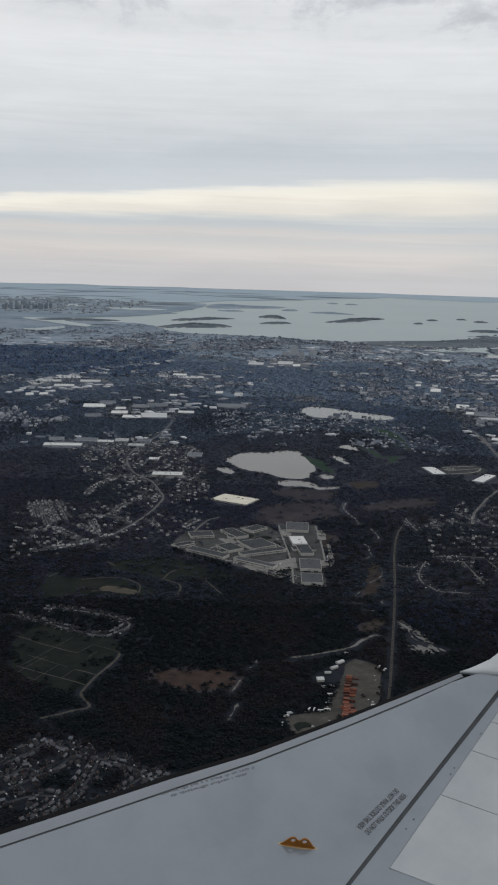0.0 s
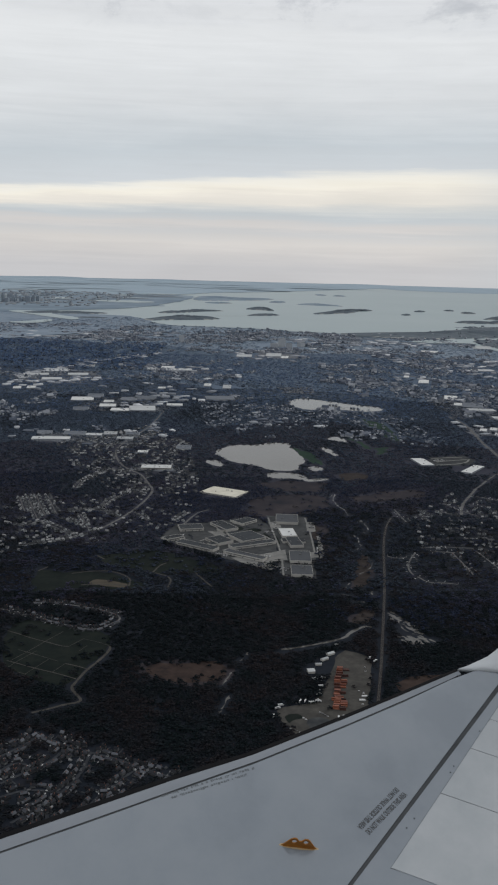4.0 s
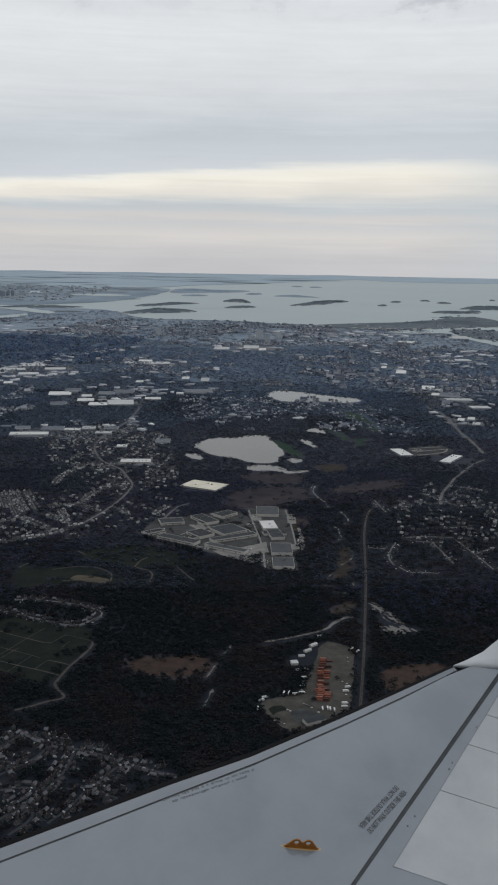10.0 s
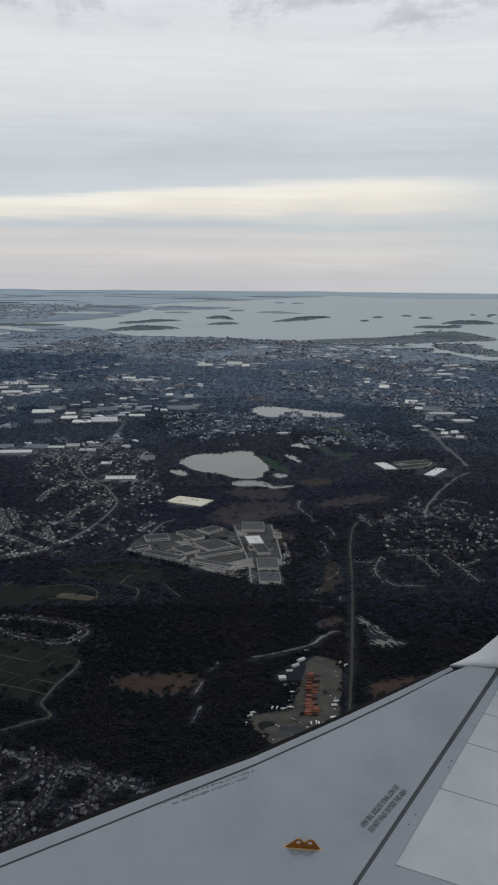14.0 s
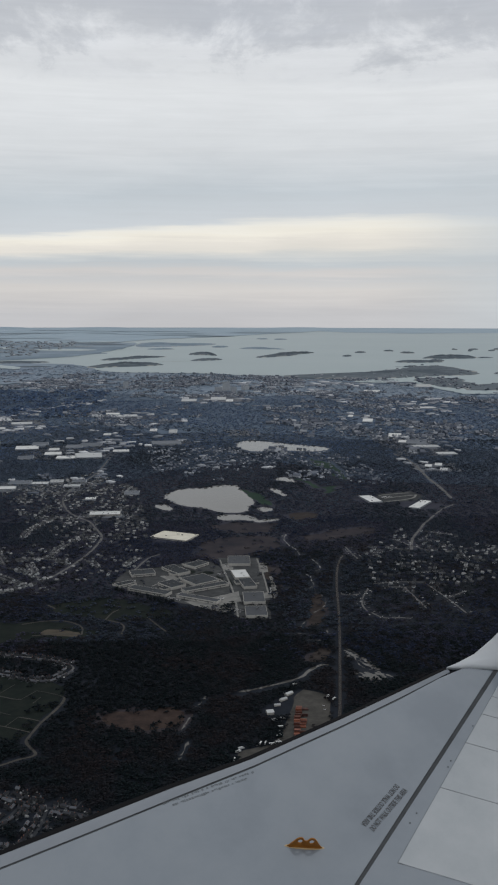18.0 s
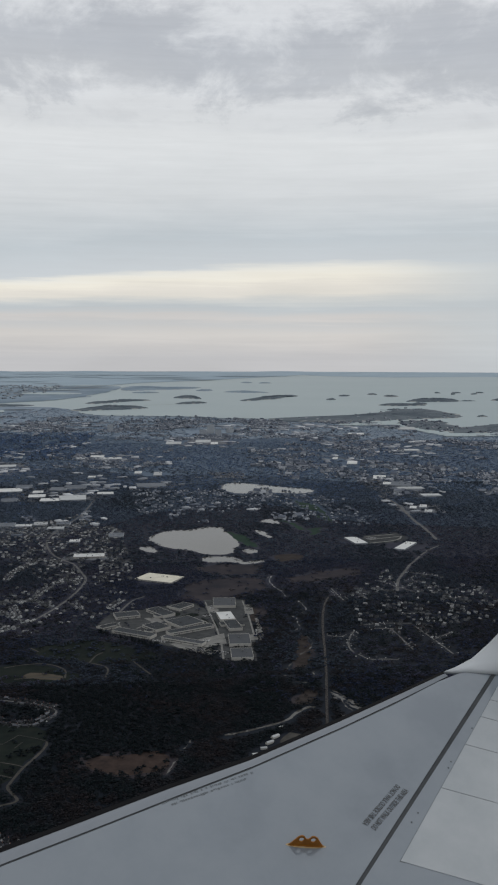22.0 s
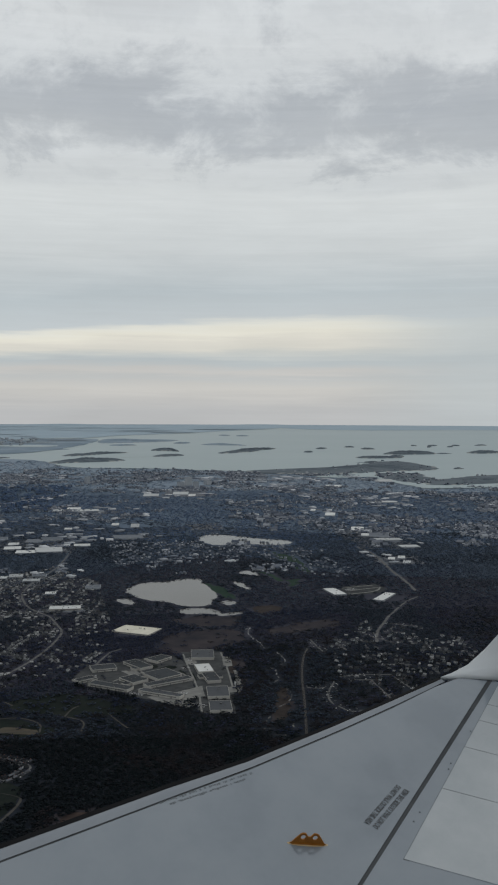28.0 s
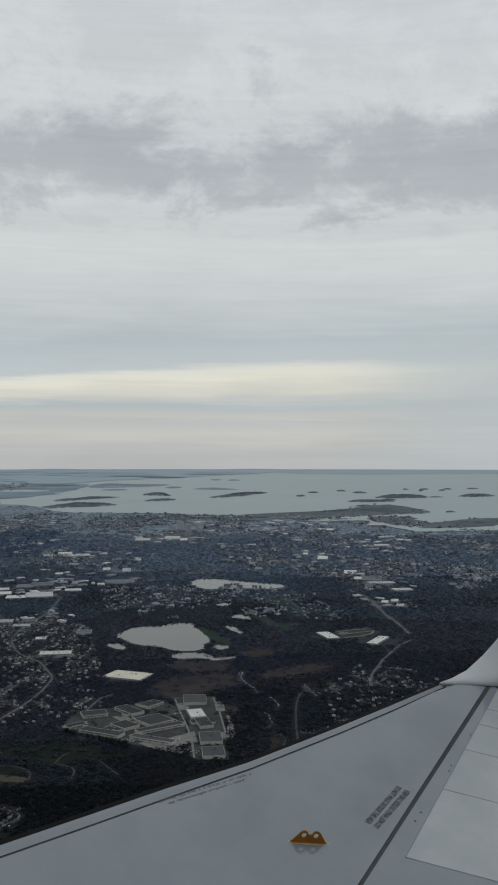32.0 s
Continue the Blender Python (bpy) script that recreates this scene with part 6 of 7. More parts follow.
def build_woods():
    r = rng(5)
    for y0, y1, pitch, high, wide, clumps in ((98, 200, 0.92, 0.58, 1.75, 8), (200, 320, 1.15, 0.62, 2.15, 6), (320, 520, 1.8, 0.62, 3.1, 5), (520, 780, 3.3, 0.6, 5.2, 4), (780, 1030, 5.6, 0.55, 7.4, 4)):
        xy = tree_spots(y0, y1, pitch, int(y0))
        if y0 >= 520:
            xy = xy[~inside(xy, SHORELINE + [(900, 1400), (-400, 1400)])]
        tone = np.array([noise.noise(Vector((a * 0.03, b * 0.02, 2.0))) for a, b in xy])
        pine = (tone + r.uniform(-0.25, 0.25, len(xy))) > (0.24 if y0 < 520 else 9.0)
        # farther zones take twig colours with more haze painted in
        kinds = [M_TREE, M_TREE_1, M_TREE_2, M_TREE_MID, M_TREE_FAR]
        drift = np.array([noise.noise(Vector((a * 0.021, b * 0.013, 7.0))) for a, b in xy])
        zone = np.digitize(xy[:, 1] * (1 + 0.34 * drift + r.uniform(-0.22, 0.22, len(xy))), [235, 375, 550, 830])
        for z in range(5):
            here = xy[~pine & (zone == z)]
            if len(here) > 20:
                plant("woodland", here, high, wide, int(y0) + 3 * z, kinds[z], ("dense leafless brown woodland in early spring", "leafless woodland round the estate, slight haze in its colour", "leafless woodland between suburbs, blue haze in its colour", "leafless woodland of the middle distance coloured with blue haze", "woodland towards the bay coloured with pale blue haze")[z], clumps)
        if pine.any():
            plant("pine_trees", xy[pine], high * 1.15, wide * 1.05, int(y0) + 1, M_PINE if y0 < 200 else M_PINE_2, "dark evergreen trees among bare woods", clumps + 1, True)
    # dense wood in the middle distance, haze painted into its twigs
    xy = np.c_[r.uniform(-330, -70, 1500), r.uniform(650, 880, 1500)]
    plant("woodland", xy, 2.2, 9.0, 31, M_TREE_MID, "broad dark wooded hills in the distance, haze in their colour", 4)
    # hedge trees of the industrial estate
    line = smooth_line([(-19.8, 238.6), (-16.4, 234.4), (-11.1, 230.9), (-7.4, 228.0), (-3.6, 225.6)], 2)
    k = np.linspace(0, len(line) - 1.01, 70)
    xy = np.array([line[int(i)] + (line[int(i) + 1] - line[int(i)]) * (i % 1) for i in k]) + r.normal(0, 0.25, (70, 2))
    plant("hedge_trees", xy, 1.4, 1.0, 41, M_PINE, "dark clipped evergreen row beside the estate", 6, True)


# ---- yard, lots and skyline ----
def build_yard():
    r = rng(9)
    xs = [-0.56 + 0.07 * k for k in range(17)]
    ring = [(x, -0.115 - 0.008 * (k % 2)) for k, x in enumerate(xs)] + [(x, 0.115 + 0.008 * (k % 2)) for k, x in reversed(list(enumerate(xs)))]
    n = len(ring)
    v = [(x, y, 0) for x, y in ring] + [(x, y, 0.24) for x, y in ring]
    f = [tuple(range(n))[::-1], tuple(range(n, 2 * n))] + [(k, (k + 1) % n, n + (k + 1) % n, n + k) for k in range(n)]
    proto = tagged(new("shipping_container"), "orange steel shipping container stacked in a gravel yard", "container", "orange containers in the yard")
    part("body", (v, f), M_ORANGE, proto)
    part("door", joined(box_arrays(0.56, -0.105, 0.015, 0.572, -0.004, 0.225), box_arrays(0.56, 0.004, 0.015, 0.572, 0.105, 0.225)), M_ORANGE, proto, "double end doors")
    dark = tagged(new("shipping_container"), "dark rust brown steel container in a gravel yard", "container", "dark containers in the yard")
    part("body", (v, f), M_RUST, dark)
    part("door", joined(box_arrays(0.56, -0.105, 0.015, 0.572, -0.004, 0.225), box_arrays(0.56, 0.004, 0.015, 0.572, 0.105, 0.225)), M_RUST, dark, "double end doors")
    for kind, places in ((proto, CONTAINER_SPOTS), (dark, DARK_CONTAINER_SPOTS)):
        first = True
        for x, y in places:
            for row in range(3):
                for level in range(2 if r.random() < 0.45 else 1):
                    m = pose(x + r.uniform(-0.05, 0.05), y + (row - 1) * 0.26, 0.03 + 0.245 * level, 0, 0, -4 + r.uniform(-1.5, 1.5))
                    if first:
                        kind.matrix_basis, first = m, False
                    else:
                        copy_thing(kind, m)
    # trailers and lorries
    lorry = tagged(new("lorry"), "white box lorry parked in the gravel yard", "lorry", "white lorries in the yard")
    part("cargo_box", joined(box_arrays(-0.55, -0.12, 0.09, 0.35, 0.12, 0.38), box_arrays(-0.56, -0.125, 0.37, 0.36, 0.125, 0.39)), M_TRUCK, lorry)
    cab = part("cab", ([(0.38, -0.11, 0.06), (0.58, -0.11, 0.06), (0.58, 0.11, 0.06), (0.38, 0.11, 0.06), (0.38, -0.11, 0.3), (0.52, -0.11, 0.3), (0.52, 0.11, 0.3), (0.38, 0.11, 0.3), (0.58, -0.11, 0.17), (0.58, 0.11, 0.17)],
                 [(0, 3, 2, 1), (4, 5, 6, 7), (1, 2, 9, 8), (8, 9, 6, 5), (0, 1, 8, 5, 4), (2, 3, 7, 6, 9), (3, 0, 4, 7)]), M_TRUCK, lorry, "slanted driver cab")
    part("windscreen", ([(0.572, -0.09, 0.19), (0.572, 0.09, 0.19), (0.532, 0.09, 0.28), (0.532, -0.09, 0.28), (0.585, -0.09, 0.19), (0.585, 0.09, 0.19), (0.545, 0.09, 0.28), (0.545, -0.09, 0.28)], [(4, 5, 6, 7), (3, 2, 1, 0), (0, 1, 5, 4), (2, 3, 7, 6), (1, 2, 6, 5), (3, 0, 4, 7)]), M_GLASS, cab, "dark sloping windscreen")
    for wx in (-0.42, -0.3, 0.46):
        for wy in (-0.11, 0.11):
            n = 8
            vv = [(wx + 0.05 * math.cos(6.283 * k / n), wy + s * 0.02, 0.05 + 0.05 * math.sin(6.283 * k / n)) for s in (-1, 1) for k in range(n)]
            part("wheel", (vv, [tuple(range(n))[::-1], tuple(range(n, 2 * n))] + [(k, (k + 1) % n, n + (k + 1) % n, n + k) for k in range(n)]), M_TYRE, lorry)
    turns = [4] * 4 + [88] * 4 + [6] * 4 + [20, 25, 70, 75, 10, 60, 50, 15, 40, 80]
    spots = [(x, y, a) for (x, y), a in zip(LORRY_SPOTS, turns)]
    for k, (x, y, a) in enumerate(spots):
        m = pose(x, y, 0.03, 0, 0, a)
        if k:
            copy_thing(lorry, m)
        else:
            lorry.matrix_basis = m
    sizes = [(1.7, 0.75, 0.35, 38), (1.6, 0.65, 0.35, 36), (1.2, 0.45, 0.3, 8), (1.3, 1.3, 0.45, 10), (3.6, 1.7, 0.6, 24)]
    for k, ((x, y), (w, d, h, a)) in enumerate(zip(YARD_SHEDS, sizes)):
        sh = tagged(new("storage_shed"), "low storage shed with a pale metal roof at the yard", "shed", "sheds round the yard")
        sh.matrix_world = pose(x, y, 0.03, 0, 0, a)
        wall, roof = gable_arrays(w, d, h, h + 0.16)
        part("wall", wall, M_WALL, sh)
        part("roof", roof, M_ROOF_PALE if k < 4 else M_ROOF_GREY, sh, "ribbed pale metal roof")


def cars_stuff(name, spots, seed, label):
    r = rng(seed)
    v = np.array([(-.21, -.085, .02), (.21, -.085, .02), (.21, .085, .02), (-.21, .085, .02), (-.21, -.085, .09), (.21, -.085, .08), (.21, .085, .08), (-.21, .085, .09),
                  (-.15, -.07, .15), (.06, -.07, .15), (.06, .07, .15), (-.15, .07, .15), (-.19, -.08, .09), (.12, -.08, .085), (.12, .08, .085), (-.19, .08, .09)])
    q = [(0, 1, 5, 4), (1, 2, 6, 5), (2, 3, 7, 6), (3, 0, 4, 7), (4, 5, 6, 7), (8, 9, 10, 11), (12, 13, 9, 8), (13, 14, 10, 9), (14, 15, 11, 10), (15, 12, 8, 11)]
    t = np.array([x for a, b, c, d in q for x in ((a, b, c), (a, c, d))])
    s = np.array(spots)
    a = np.radians(s[:, 2])
    x = v[:, 0] * np.cos(a)[:, None] - v[:, 1] * np.sin(a)[:, None] + s[:, :1]
    y = v[:, 0] * np.sin(a)[:, None] + v[:, 1] * np.cos(a)[:, None] + s[:, 1:2]
    z = np.repeat(v[None, :, 2], len(s), 0) + 0.03
    tagged(new(name, mesh_many(name, np.stack([x, y, z], -1).reshape(-1, 3), (t[None] + (np.arange(len(s)) * 16)[:, None, None]).reshape(-1, 3), [M_CARS])), label, "cars", "", "stuff")


STRIPS = [[(-149, 605), (-130, 646), (-104, 720), (-72, 781)], [(-137, 547), (-113, 578), (-86, 617)], [(-60, 654), (-28, 676)], [(-92, 506), (-43, 521)], [(-37, 521), (9, 525)],
          [(126, 882), (137, 759)], [(121, 666), (137, 626), (155, 585)], [(120, 545), (128, 520), (146, 493)], [(109, 451), (126, 420)], [(-77, 467), (-32, 497)],
          [(-103, 397), (-66, 397), (-30, 419)], [(6, 761), (53, 787)], [(35, 973), (110, 941), (202, 927)], [(31, 450), (8, 437)], [(-142, 554), (-131, 597)], [(194, 721), (230, 780)]]


def flats_stuff(name, n, seed, label):
    """Low flat-roofed blocks of the far town: crowded along the trading roads, thinly scattered elsewhere."""
    r = rng(seed)
    y = np.sqrt(r.uniform(500**2, 1040**2, 4 * n))
    x = y * r.uniform(-0.36, 0.44, 4 * n)
    xy = np.c_[x, y]
    drift = np.array([noise.noise(Vector((a * 0.012, b * 0.012, 14.0))) for a, b in xy])
    xy = xy[drift > 0.05][:n]
    turns = r.choice([6, 22, -25, -40, 60], len(xy))
    for line in STRIPS:
        line = np.array(line, float)
        for a, b in zip(line[:-1], line[1:]):
            m = int(np.hypot(*(b - a)) / 3.4)
            k = r.random((m, 1))
            side = r.normal(0, 1, (m, 2)) * (4.5, 9.0)
            xy = np.vstack([xy, a + (b - a) * k + side])
            turns = np.r_[turns, np.full(m, math.degrees(math.atan2(b[1] - a[1], b[0] - a[0])))]
    keep = ~inside(xy, POND_NORTH) & ~inside(xy, SHORELINE + [(900, 1400), (-400, 1400)]) & ~inside(xy, [(-400, 640), (-160, 640), (-110, 740), (-60, 800), (-180, 880), (-400, 900)])
    for kind, bx, by, bw, bd, bh, bt in ALL_BUILDINGS:
        keep &= np.hypot(xy[:, 0] - bx, xy[:, 1] - by) > 0.5 * max(bw, bd) + 2.5
    xy, turns = xy[keep], turns[keep]
    m = len(xy)
    v, f = box_arrays(-0.5, -0.5, 0, 0.5, 0.5, 1)
    t = np.array([q for a, b, c, d in f[1:] for q in ((a, b, c), (a, c, d))])
    grow = xy[:, 1] / 600
    size = np.c_[r.uniform(2, 7.5, m) * grow, r.uniform(1.6, 5, m) * grow, r.uniform(0.5, 1.1, m)]
    w = np.array(v)[None] * size[:, None]
    a = np.radians(turns + 90 * (r.random(m) < 0.3) + r.uniform(-9, 9, m))
    vx = w[..., 0] * np.cos(a)[:, None] - w[..., 1] * np.sin(a)[:, None] + xy[:, :1]
    vy = w[..., 0] * np.sin(a)[:, None] + w[..., 1] * np.cos(a)[:, None] + xy[:, 1:2]
    tagged(new(name, mesh_many(name, np.stack([vx, vy, w[..., 2] + 0.02], -1).reshape(-1, 3), (t[None] + (np.arange(m) * 8)[:, None, None]).reshape(-1, 3), [M_FLATS])), label, "buildings", "", "stuff")


def build_cars():
    r = rng(12)
    spots = []
    for x0, y0, turn, n, rows in ((8.6, 228, 70, 16, 3), (11.5, 219, -32, 14, 3), (-4, 230, -38, 18, 2), (-1, 247, 25, 12, 2), (10, 252, 24, 10, 2), (22.3, 236, 86, 20, 1), (-16, 246, 24, 14, 2), (12, 261, 80, 12, 2), (82, 357, 12, 18, 4), (-62, 476, 8, 26, 5), (-60, 384, 6, 26, 3), (126, 528, 12, 22, 4)):
        a = radians(turn)
        for j in range(rows):
            for i in range(n):
                if r.random() < 0.72:
                    u, w = (i - n / 2) * 0.27, j * 0.75
                    spots.append((x0 + u * math.cos(a) - w * math.sin(a), y0 + u * math.sin(a) + w * math.cos(a), turn + 90))
    spots += [(x, y, r.uniform(-15, 15)) for x, y in YARD_CARS]
    cars_stuff("parked_cars", spots, 12, "rows of parked cars on paved lots")


def build_skyline():
    flats_stuff("town_flat_roofs", 330, 61, "scattered pale flat-roofed blocks of the far town, haze in their colour")
    r = rng(15)
    spec = [(-517, 1700, 7, 20)] + [(-455 + r.uniform(-32, 75), 1690 + r.uniform(-30, 60), r.uniform(3.5, 7), r.uniform(5, 14)) for _ in range(26)]
    for k, (x, y, w, h) in enumerate(spec):
        th = tagged(new("office_tower"), "hazy blue grey office tower on the far skyline", "tower", "city skyline towers")
        th.matrix_world = pose(x, y, 0.95, 0, 0, r.uniform(-20, 20))
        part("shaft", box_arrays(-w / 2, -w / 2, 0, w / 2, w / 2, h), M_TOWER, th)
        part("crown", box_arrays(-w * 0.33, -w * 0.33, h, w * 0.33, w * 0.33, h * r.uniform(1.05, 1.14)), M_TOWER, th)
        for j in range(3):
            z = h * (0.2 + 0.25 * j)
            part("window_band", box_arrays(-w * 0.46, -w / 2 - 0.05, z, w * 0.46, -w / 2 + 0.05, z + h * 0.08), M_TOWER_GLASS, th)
    n = 700
    spots = np.c_[r.uniform(-760, -250, n), r.uniform(1560, 2400, n), r.uniform(0, 90, n)]
    spots = spots[inside(spots, WEST_COAST + [(-1500, 2600), (-1300, 1500)])]
    houses_stuff("far_city_blocks", spots, 16, "hazy low city blocks round the skyline", 6.0, [M_CITY, M_CITY], 0.7)
    spots = np.c_[r.uniform(130, 420, 900), r.uniform(840, 1300, 900), r.uniform(0, 90, 900)]
    shore = inside(spots, HOOK_LAND) | ((inside(spots, SHORE_RIDGE) | inside(spots, EAST_LAND)) & (r.random(900) < 0.4))
    houses_stuff("shore_houses", spots[shore], 17, "pale houses and sheds along the bay shore, haze in their colour", 3.2, [M_HOUSES_FAR, M_SHINGLES_FAR], 0.9)
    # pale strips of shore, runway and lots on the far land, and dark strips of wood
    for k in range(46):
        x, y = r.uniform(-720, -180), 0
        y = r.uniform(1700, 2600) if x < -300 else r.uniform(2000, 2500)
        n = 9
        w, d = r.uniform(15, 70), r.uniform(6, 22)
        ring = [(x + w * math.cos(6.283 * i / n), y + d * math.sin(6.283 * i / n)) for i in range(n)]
        # the land and city colours here already contain haze
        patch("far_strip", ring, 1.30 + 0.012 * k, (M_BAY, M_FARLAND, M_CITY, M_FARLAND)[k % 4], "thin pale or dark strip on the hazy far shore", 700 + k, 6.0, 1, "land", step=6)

    # fainter strips of wood and water further out, their faintness haze in the colour
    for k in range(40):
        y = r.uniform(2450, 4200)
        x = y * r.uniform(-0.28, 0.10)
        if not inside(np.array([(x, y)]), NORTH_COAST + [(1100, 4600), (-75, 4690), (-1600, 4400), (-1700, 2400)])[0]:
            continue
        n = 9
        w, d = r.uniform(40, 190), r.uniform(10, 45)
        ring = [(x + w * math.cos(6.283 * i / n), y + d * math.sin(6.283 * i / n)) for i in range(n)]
        patch("far_strip", ring, 2.0 + 0.03 * k, (M_STRIP, M_COAST, M_STRIP)[k % 3], "strip of wood or water on the far shore, coloured as haze", 800 + k, 14.0, 1, "land", step=12)


# ---- the wing ----
def local_prism(outline, top, low, inset=0.0):
    """Outline in wing coordinates (u, v): a solid between two heights over the wing plane, its top edge slightly drawn in."""
    p = np.array(outline, float)
    c = p.mean(0)
    q = c + (p - c) * (1 - inset)
    n = len(p)
    # v runs aft, so that -v is the frame's second axis
    v = [(a, -b, top) for a, b in q] + [(a, -b, top - 0.006) for a, b in p] + [(a, -b, low) for a, b in p]
    f = [tuple(range(n)), tuple(range(2 * n, 3 * n))[::-1]]
    for k in range(2):
        f += [(k * n + i, (k + 1) * n + i, (k + 1) * n + (i + 1) % n, k * n + (i + 1) % n) for i in range(n)]
    return v, f


def text_mesh(words, size, mat, name, parent, at, squeeze=1.0):
    cu = bpy.data.curves.new(name, "FONT")
    cu.offset = 0.0025
    cu.body, cu.size, cu.extrude, cu.align_x, cu.align_y = words, size, 0.001, "CENTER", "CENTER"
    tmp = bpy.data.objects.new(name, cu)
    scene.collection.objects.link(tmp)
    me = bpy.data.meshes.new_from_object(tmp.evaluated_get(bpy.context.evaluated_depsgraph_get()))
    bpy.data.objects.remove(tmp)
    me.materials.clear()
    me.materials.append(mat)
    ob = new(name, me)
    ob.parent = parent
    ob.matrix_basis = at @ Matrix.Diagonal((squeeze, 1, 1, 1))
    return ob


def bracket_mesh(length, height, thick):
    """A plate with two humps, a hole through each."""
    outline = [(-0.5, 0.0), (-0.47, 0.06), (-0.27, 0.86), (-0.2, 0.98), (-0.12, 0.98), (-0.04, 0.66), (0.04, 0.66), (0.12, 0.98), (0.2, 0.98), (0.27, 0.86), (0.47, 0.06), (0.5, 0.0)]
    cu = bpy.data.curves.new("plate", "CURVE")
    cu.dimensions, cu.fill_mode, cu.extrude, cu.bevel_depth = "2D", "BOTH", thick / 2, 0.004
    loops = [[(x * length, z * height) for x, z in outline]]
    for hx in (-0.17, 0.17):
        loops.append([(hx * length + 0.078 * length * math.cos(t), 0.6 * height + 0.23 * height * math.sin(t)) for t in np.linspace(0, 2 * math.pi, 17)[:-1]])
    for pts in loops:
        sp = cu.splines.new("POLY")
        sp.points.add(len(pts) - 1)
        for q, (x, z) in zip(sp.points, pts):
            q.co = (x, z, 0, 1)
        sp.use_cyclic_u = True
    tmp = bpy.data.objects.new("plate", cu)
    scene.collection.objects.link(tmp)
    me = bpy.data.meshes.new_from_object(tmp.evaluated_get(bpy.context.evaluated_depsgraph_get()))
    bpy.data.objects.remove(tmp)
    me.materials.clear()
    me.materials.append(M_BRACKET)
    return me


def build_wing():
    U, V, Nn = Vector((0.8808, 0.4589, 0.1166)), Vector((0.4634, -0.7848, -0.4115)), Vector((0.0973, -0.4165, 0.9039))
    m = Matrix.Identity(4)
    for i, col in enumerate((U, -V, Nn)):
        for j in range(3):
            m[j][i] = col[j]
    m.translation = (-3.863, 13.44, 65.774)
    wing = tagged(new("aircraft_wing"), "light grey airliner wing with dark seams and upturned tip", "wing")
    wing.matrix_world = m

    def hinge(u):
        return 3.015 + (0.59 - 3.015) * (u - 4.737) / (10.45 - 4.737)

    seam = [(-4.5, -0.16), (-2.5, -0.06), (0.0, 0.025), (1.4, 0.07), (2.95, 0.108), (4.5, 0.165), (6.55, 0.168), (8.0, 0.138), (9.3, 0.10), (10.4, 0.144)]
    edge = [(-4.5, -0.38), (-2.5, -0.28), (0.0, -0.19), (1.45, -0.14), (3.0, -0.09), (4.6, 0.01), (6.65, 0.01), (8.1, -0.01), (9.6, -0.04)]
    edge = [(a, b + float(np.interp(a, [5.0, 9.6], [0.09, 0.03]))) for a, b in edge]
    seam = [(a, b + float(np.interp(a, [4.0, 8.0, 10.0], [0.155, 0.09, 0.0]))) for a, b in seam]
    main = seam + [(10.62, 0.42), (4.737, hinge(4.737)), (1.2, hinge(1.2)), (-4.5, hinge(-4.5))]
    part("main_skin", local_prism(main, 0.0, -0.42), M_WING, wing, "smooth grey painted upper skin")
    # rounded leading edge: the section falls away from the seam over the nose
    prof = [(0.0, 0.0), (0.4, -0.003), (0.8, -0.012), (0.95, -0.035), (1.0, -0.08), (0.97, -0.18), (0.75, -0.30), (0.0, -0.40)]
    vv, ff = [], []
    us = [e[0] for e in edge]
    for (eu, ev) in edge:
        sv = np.interp(eu, [s[0] for s in seam], [s[1] for s in seam]) - 0.036
        taper = np.interp(eu, [6, 9.6], [1.0, 0.55])
        vv += [(eu, -(sv + (ev - sv) * a), b * taper) for a, b in prof]
    k = len(prof)
    for i in range(len(edge) - 1):
        ff += [(i * k + j, i * k + j + 1, (i + 1) * k + j + 1, (i + 1) * k + j) for j in range(k - 1)]
    ff += [tuple(range(k)), tuple(range((len(edge) - 1) * k, len(edge) * k))[::-1]]
    slat = part("leading_edge_slat", (vv, ff), M_SLAT, wing, "pale metal leading edge slat")
    # strip added just outside the nose as the dark shaded underside
    lip = [(a, b - 0.065) for a, b in edge] + [(a, b + 0.05) for a, b in edge][::-1]
    part("lip_shade", local_prism(lip, -0.028, -0.2), M_LIP_SHADE, wing, "black strip added for the shade under the leading edge")
    # dark joint along the slat
    jl = [(a, b - 0.036) for a, b in seam[:-1]] + [(a, b + 0.0) for a, b in seam[:-1]][::-1]
    part("slat_seal", local_prism(jl, -0.012, -0.1), M_SEAL, wing, "dark rubber seam")
    # hinge joint, spoiler strip and flap panels
    def strip(u0, u1, a0, a1, b0, b1):
        return [(u0, a0), (u1, a1), (u1, b1), (u0, b0)]
    gap = [(-4.5, hinge(-4.5)), (1.2, hinge(1.2)), (4.737, hinge(4.737)), (10.62, 0.42), (10.66, 0.50), (4.9, hinge(4.9) + 0.07), (1.2, hinge(1.2) + 0.10), (-4.5, hinge(-4.5) + 0.13)]
    part("hinge_seal", local_prism(gap, -0.02, -0.3), M_SEAL, wing, "wide dark rubber hinge seam")
    spoiler = [(-4.5, hinge(-4.5) + 0.13), (1.2, hinge(1.2) + 0.10), (4.9, hinge(4.9) + 0.07), (10.66, 0.50), (10.72, 0.62), (5.735, 3.0), (7.2, 4.25), (8.6, 5.5), (8.6, 7.5), (-4.5, 9.5)]
    part("aft_skin", local_prism(spoiler, -0.004, -0.3), M_WING, wing, "grey skin strip behind the hinge seam")

    def line(u):
        return 3.0 + (0.62 - 3.0) * (u - 5.735) / (10.72 - 5.735)
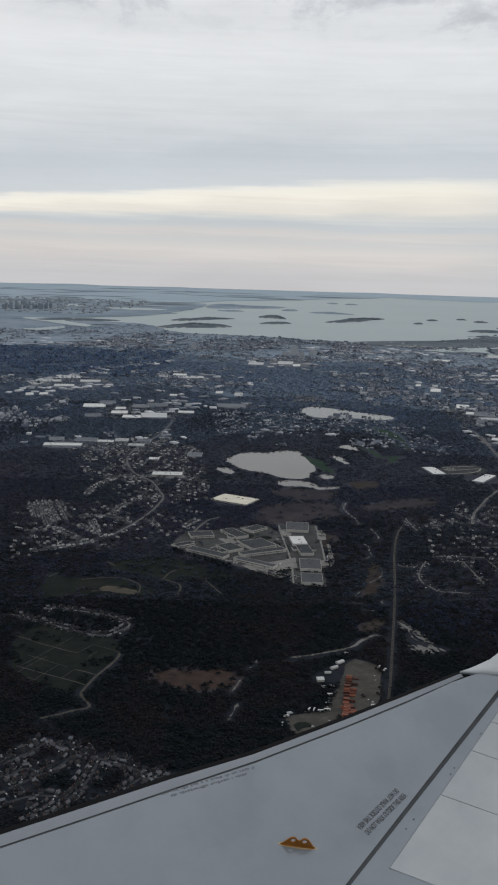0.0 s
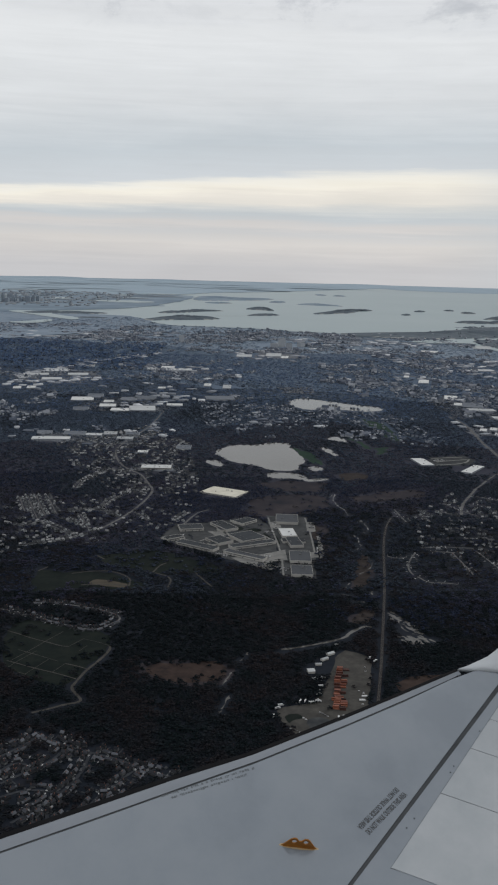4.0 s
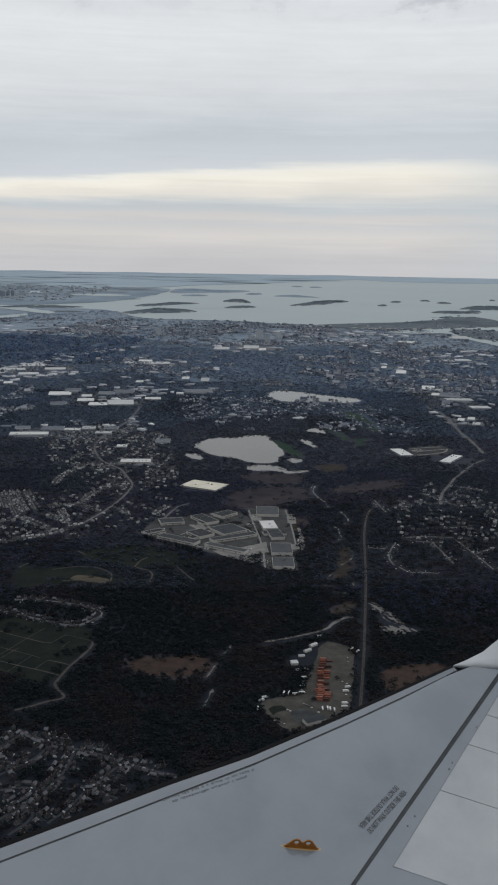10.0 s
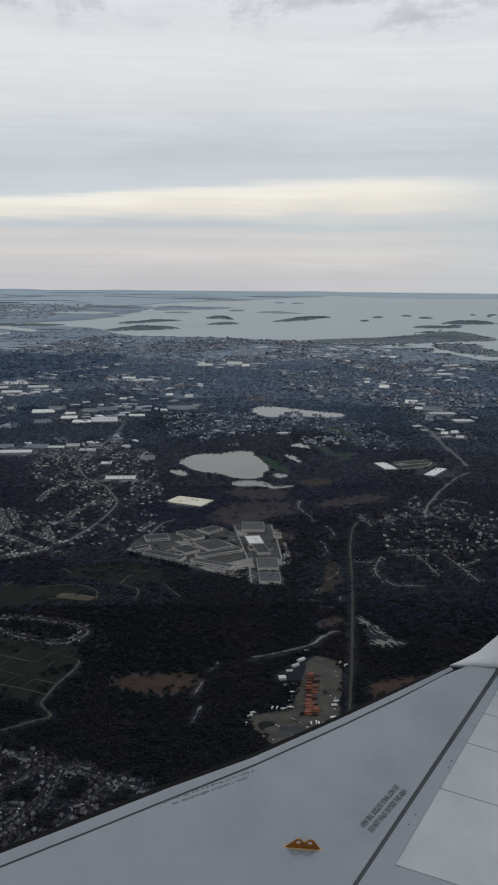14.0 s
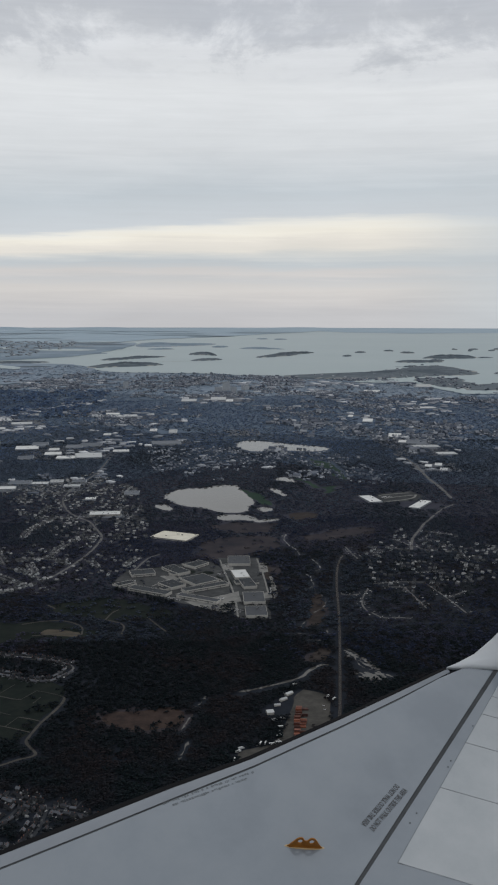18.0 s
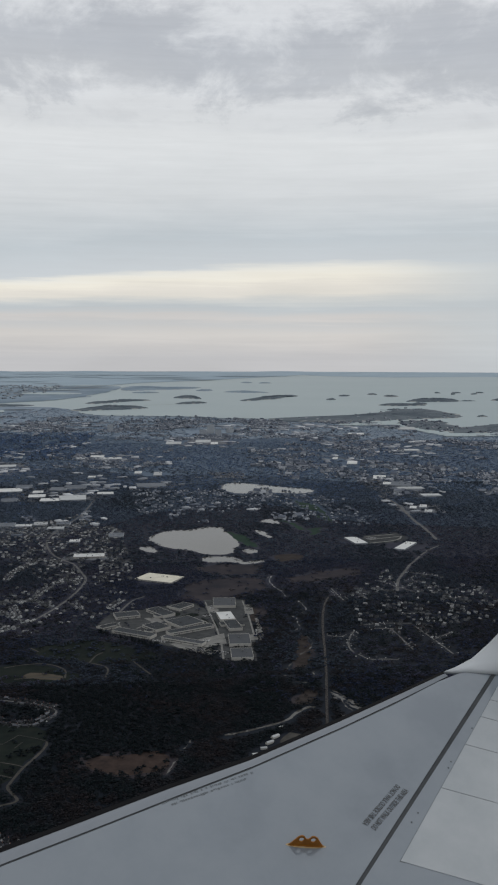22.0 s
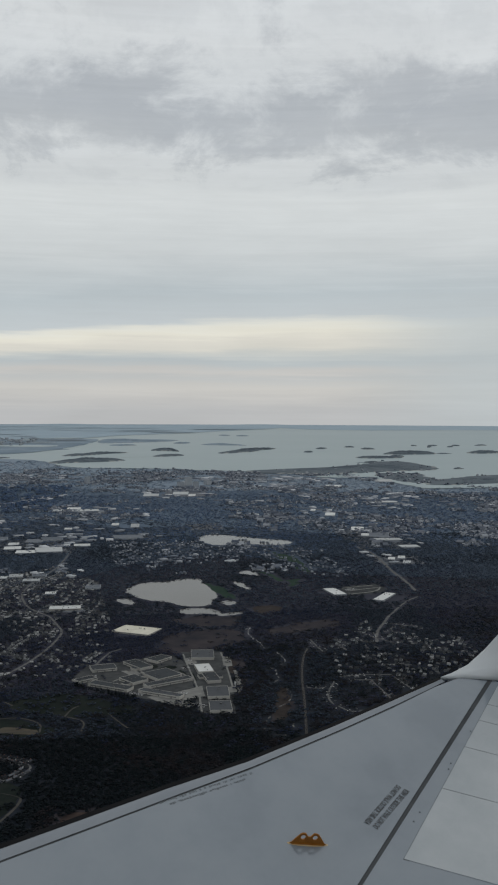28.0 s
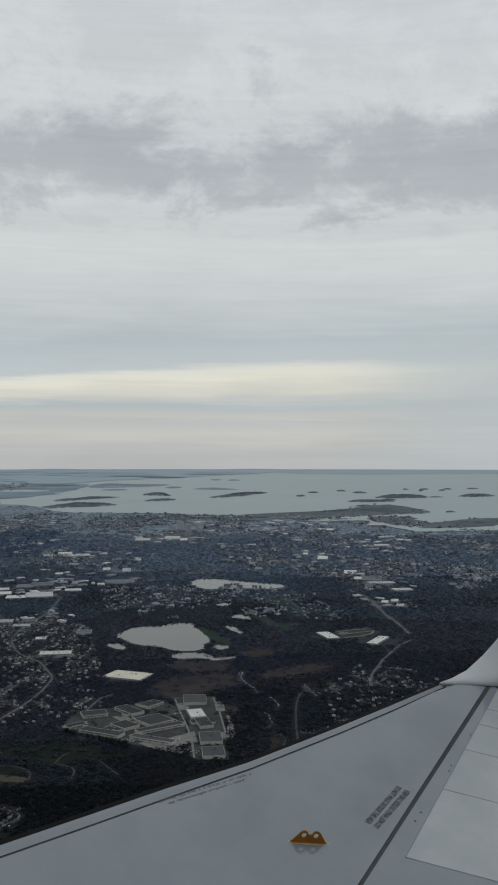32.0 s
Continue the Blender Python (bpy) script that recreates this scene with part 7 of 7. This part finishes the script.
    cuts = [(5.75, 1.276, 1.11), (7.44, 0.72, 0.74), (8.60, 0.37, 0.42), (9.42, 0.2, 0.21), (9.95, 0.16, 0.17), (10.7, 0.1, 0.1)]
    for i in range(len(cuts) - 1):
        (u0, dx0, dy0), (u1, dx1, dy1) = cuts[i], cuts[i + 1]
        g = 0.007
        reach = 2.4
        p = [(u0 + g, line(u0 + g) + 0.008), (u1 - g, line(u1 - g) + 0.008), (u1 - g + 0.72 * reach, line(u1) + 0.02 + 0.72 * reach), (u0 + g + 0.72 * reach, line(u0) + 0.02 + 0.72 * reach)]
        part("flap_panel", local_prism(p, 0.004, -0.2), M_PANEL, wing, "pale grey flap panel with thin joints")
    part("panel_joint", local_prism([(5.70, 2.99), (10.7, 0.60), (12.5, 2.4), (7.6, 4.75)], -0.006, -0.1), M_JOINT, wing, "thin dark joint round the panels")
    # fasteners
    for bu, bv in ((6.439, 2.505), (6.676, 2.408), (7.887, 1.912), (8.035, 1.827), (9.029, 1.392)):
        n = 8
        c = [(bu + 0.014 * math.cos(6.283 * i / n), bv + 0.014 * math.sin(6.283 * i / n)) for i in range(n)]
        part("fastener", local_prism(c, 0.004, -0.02), M_SEAL, wing, "small dark fastener")
    # stencilled words, once each way up
    d = Vector((0.945, 0.32, 0)).normalized()
    up = Vector((-d.y, d.x, 0))
    rot = Matrix((( d.x, up.x, 0, 0), (d.y, up.y, 0, 0), (0, 0, 1, 0), (0, 0, 0, 1)))
    at = Vector((6.27, -2.125, 0.004))
    text_mesh("DO NOT WALK OUTSIDE THIS AREA", 0.142, M_MARK, "stencil_line", wing, Matrix.Translation(at) @ rot, 0.49)
    text_mesh("DO NOT WALK OUTSIDE THIS AREA", 0.142, M_MARK, "stencil_line", wing, Matrix.Translation(at + up * 0.165 - d * 0.03) @ rot @ Matrix.Rotation(math.pi, 4, "Z"), 0.49)
    # faded unreadable words along the slat
    r = rng(33)
    for row, (u, end) in enumerate(((2.72, 4.5), (2.86, 4.35))):
        while u < end:
            w, h = r.uniform(0.012, 0.04), r.uniform(0.025, 0.05)
            b = 0.235 + 0.075 * (u - 2.75) + 0.085 * row + r.uniform(-0.006, 0.006)
            part("stencil_mark", box_arrays(u, -b - h, 0.001, u + w, -b, 0.003), M_FADED, wing, "faded grey stencil mark")
            u += w + r.choice([0.012, 0.02, 0.06], p=[0.5, 0.3, 0.2])
    # orange tie-down bracket
    a, b = Vector((4.218, -1.879, 0)), Vector((4.755, -2.196, 0))
    ax = (b - a).normalized()
    side = Vector((0, 0, 1)).cross(ax)
    mb = Matrix(((ax.x, 0, side.x, 0), (ax.y, 0, side.y, 0), (0, 1, 0, 0), (0, 0, 0, 1)))
    mb.translation = (a + b) / 2 + Vector((0, 0, 0.012))
    br = tagged(new("wing_bracket"), "orange upright bracket with two holes on wing", "bracket")
    br.matrix_world = m @ mb
    pl = new("plate", bracket_mesh(0.58, 0.235, 0.014))
    pl.parent = br
    foot = [box_arrays(-0.27, 0.0 - 0.011, -0.02, 0.27, 0.006, 0.02)]
    part("base_plate", joined(*foot), M_BRACKET, br)
    n = 24
    halo = [((a + b) / 2 + ax * (0.345 * math.cos(6.283 * i / n)) + side * (0.05 * math.sin(6.283 * i / n))) for i in range(n)]
    part("overspray", ([(q.x, q.y, 0.0015) for q in halo], [tuple(range(n))]), M_STAIN, wing, "orange overspray stain round the bracket")
    # blended wing tip
    sec = [((9.60, -0.03), (10.02, 0.17), 0.0), ((9.95, -0.02), (10.75, 0.62), 0.03), ((10.35, 0.0), (11.3, 0.9), 0.12), ((10.8, -0.02), (11.9, 1.0), 0.36), ((11.2, 0.0), (12.3, 1.1), 0.8), ((11.5, 0.1), (12.6, 1.15), 1.5), ((11.7, 0.25), (12.7, 1.1), 2.4)]
    vv, ff = [], []
    for (f0, f1), (b0, b1), z in sec:
        c0, c1 = np.array((f0, f1)), np.array((b0, b1))
        for s, t in ((0, 0.0), (0.04, 0.03), (0.35, 0.045), (1.0, 0.0), (0.5, -0.06), (0.05, -0.05)):
            q = c0 + (c1 - c0) * s
            vv.append((q[0], -q[1], z + t))
    k = 6
    for i in range(len(sec) - 1):
        ff += [(i * k + j, i * k + (j + 1) % k, (i + 1) * k + (j + 1) % k, (i + 1) * k + j) for j in range(k)]
    ff += [tuple(range(k))[::-1], tuple(range((len(sec) - 1) * k, len(sec) * k))]
    tip = part("winglet", (vv, ff), M_WHITE, wing, "white upswept blended wing tip")
    for p in list(tip.data.polygons) + list(slat.data.polygons):
        p.use_smooth = True


build_ground()
build_water()
build_islands()
build_patches()
build_roads()
build_railway()
build_wing()
build_buildings()
build_suburbs()
build_yard()
build_cars()
build_skyline()
build_woods()
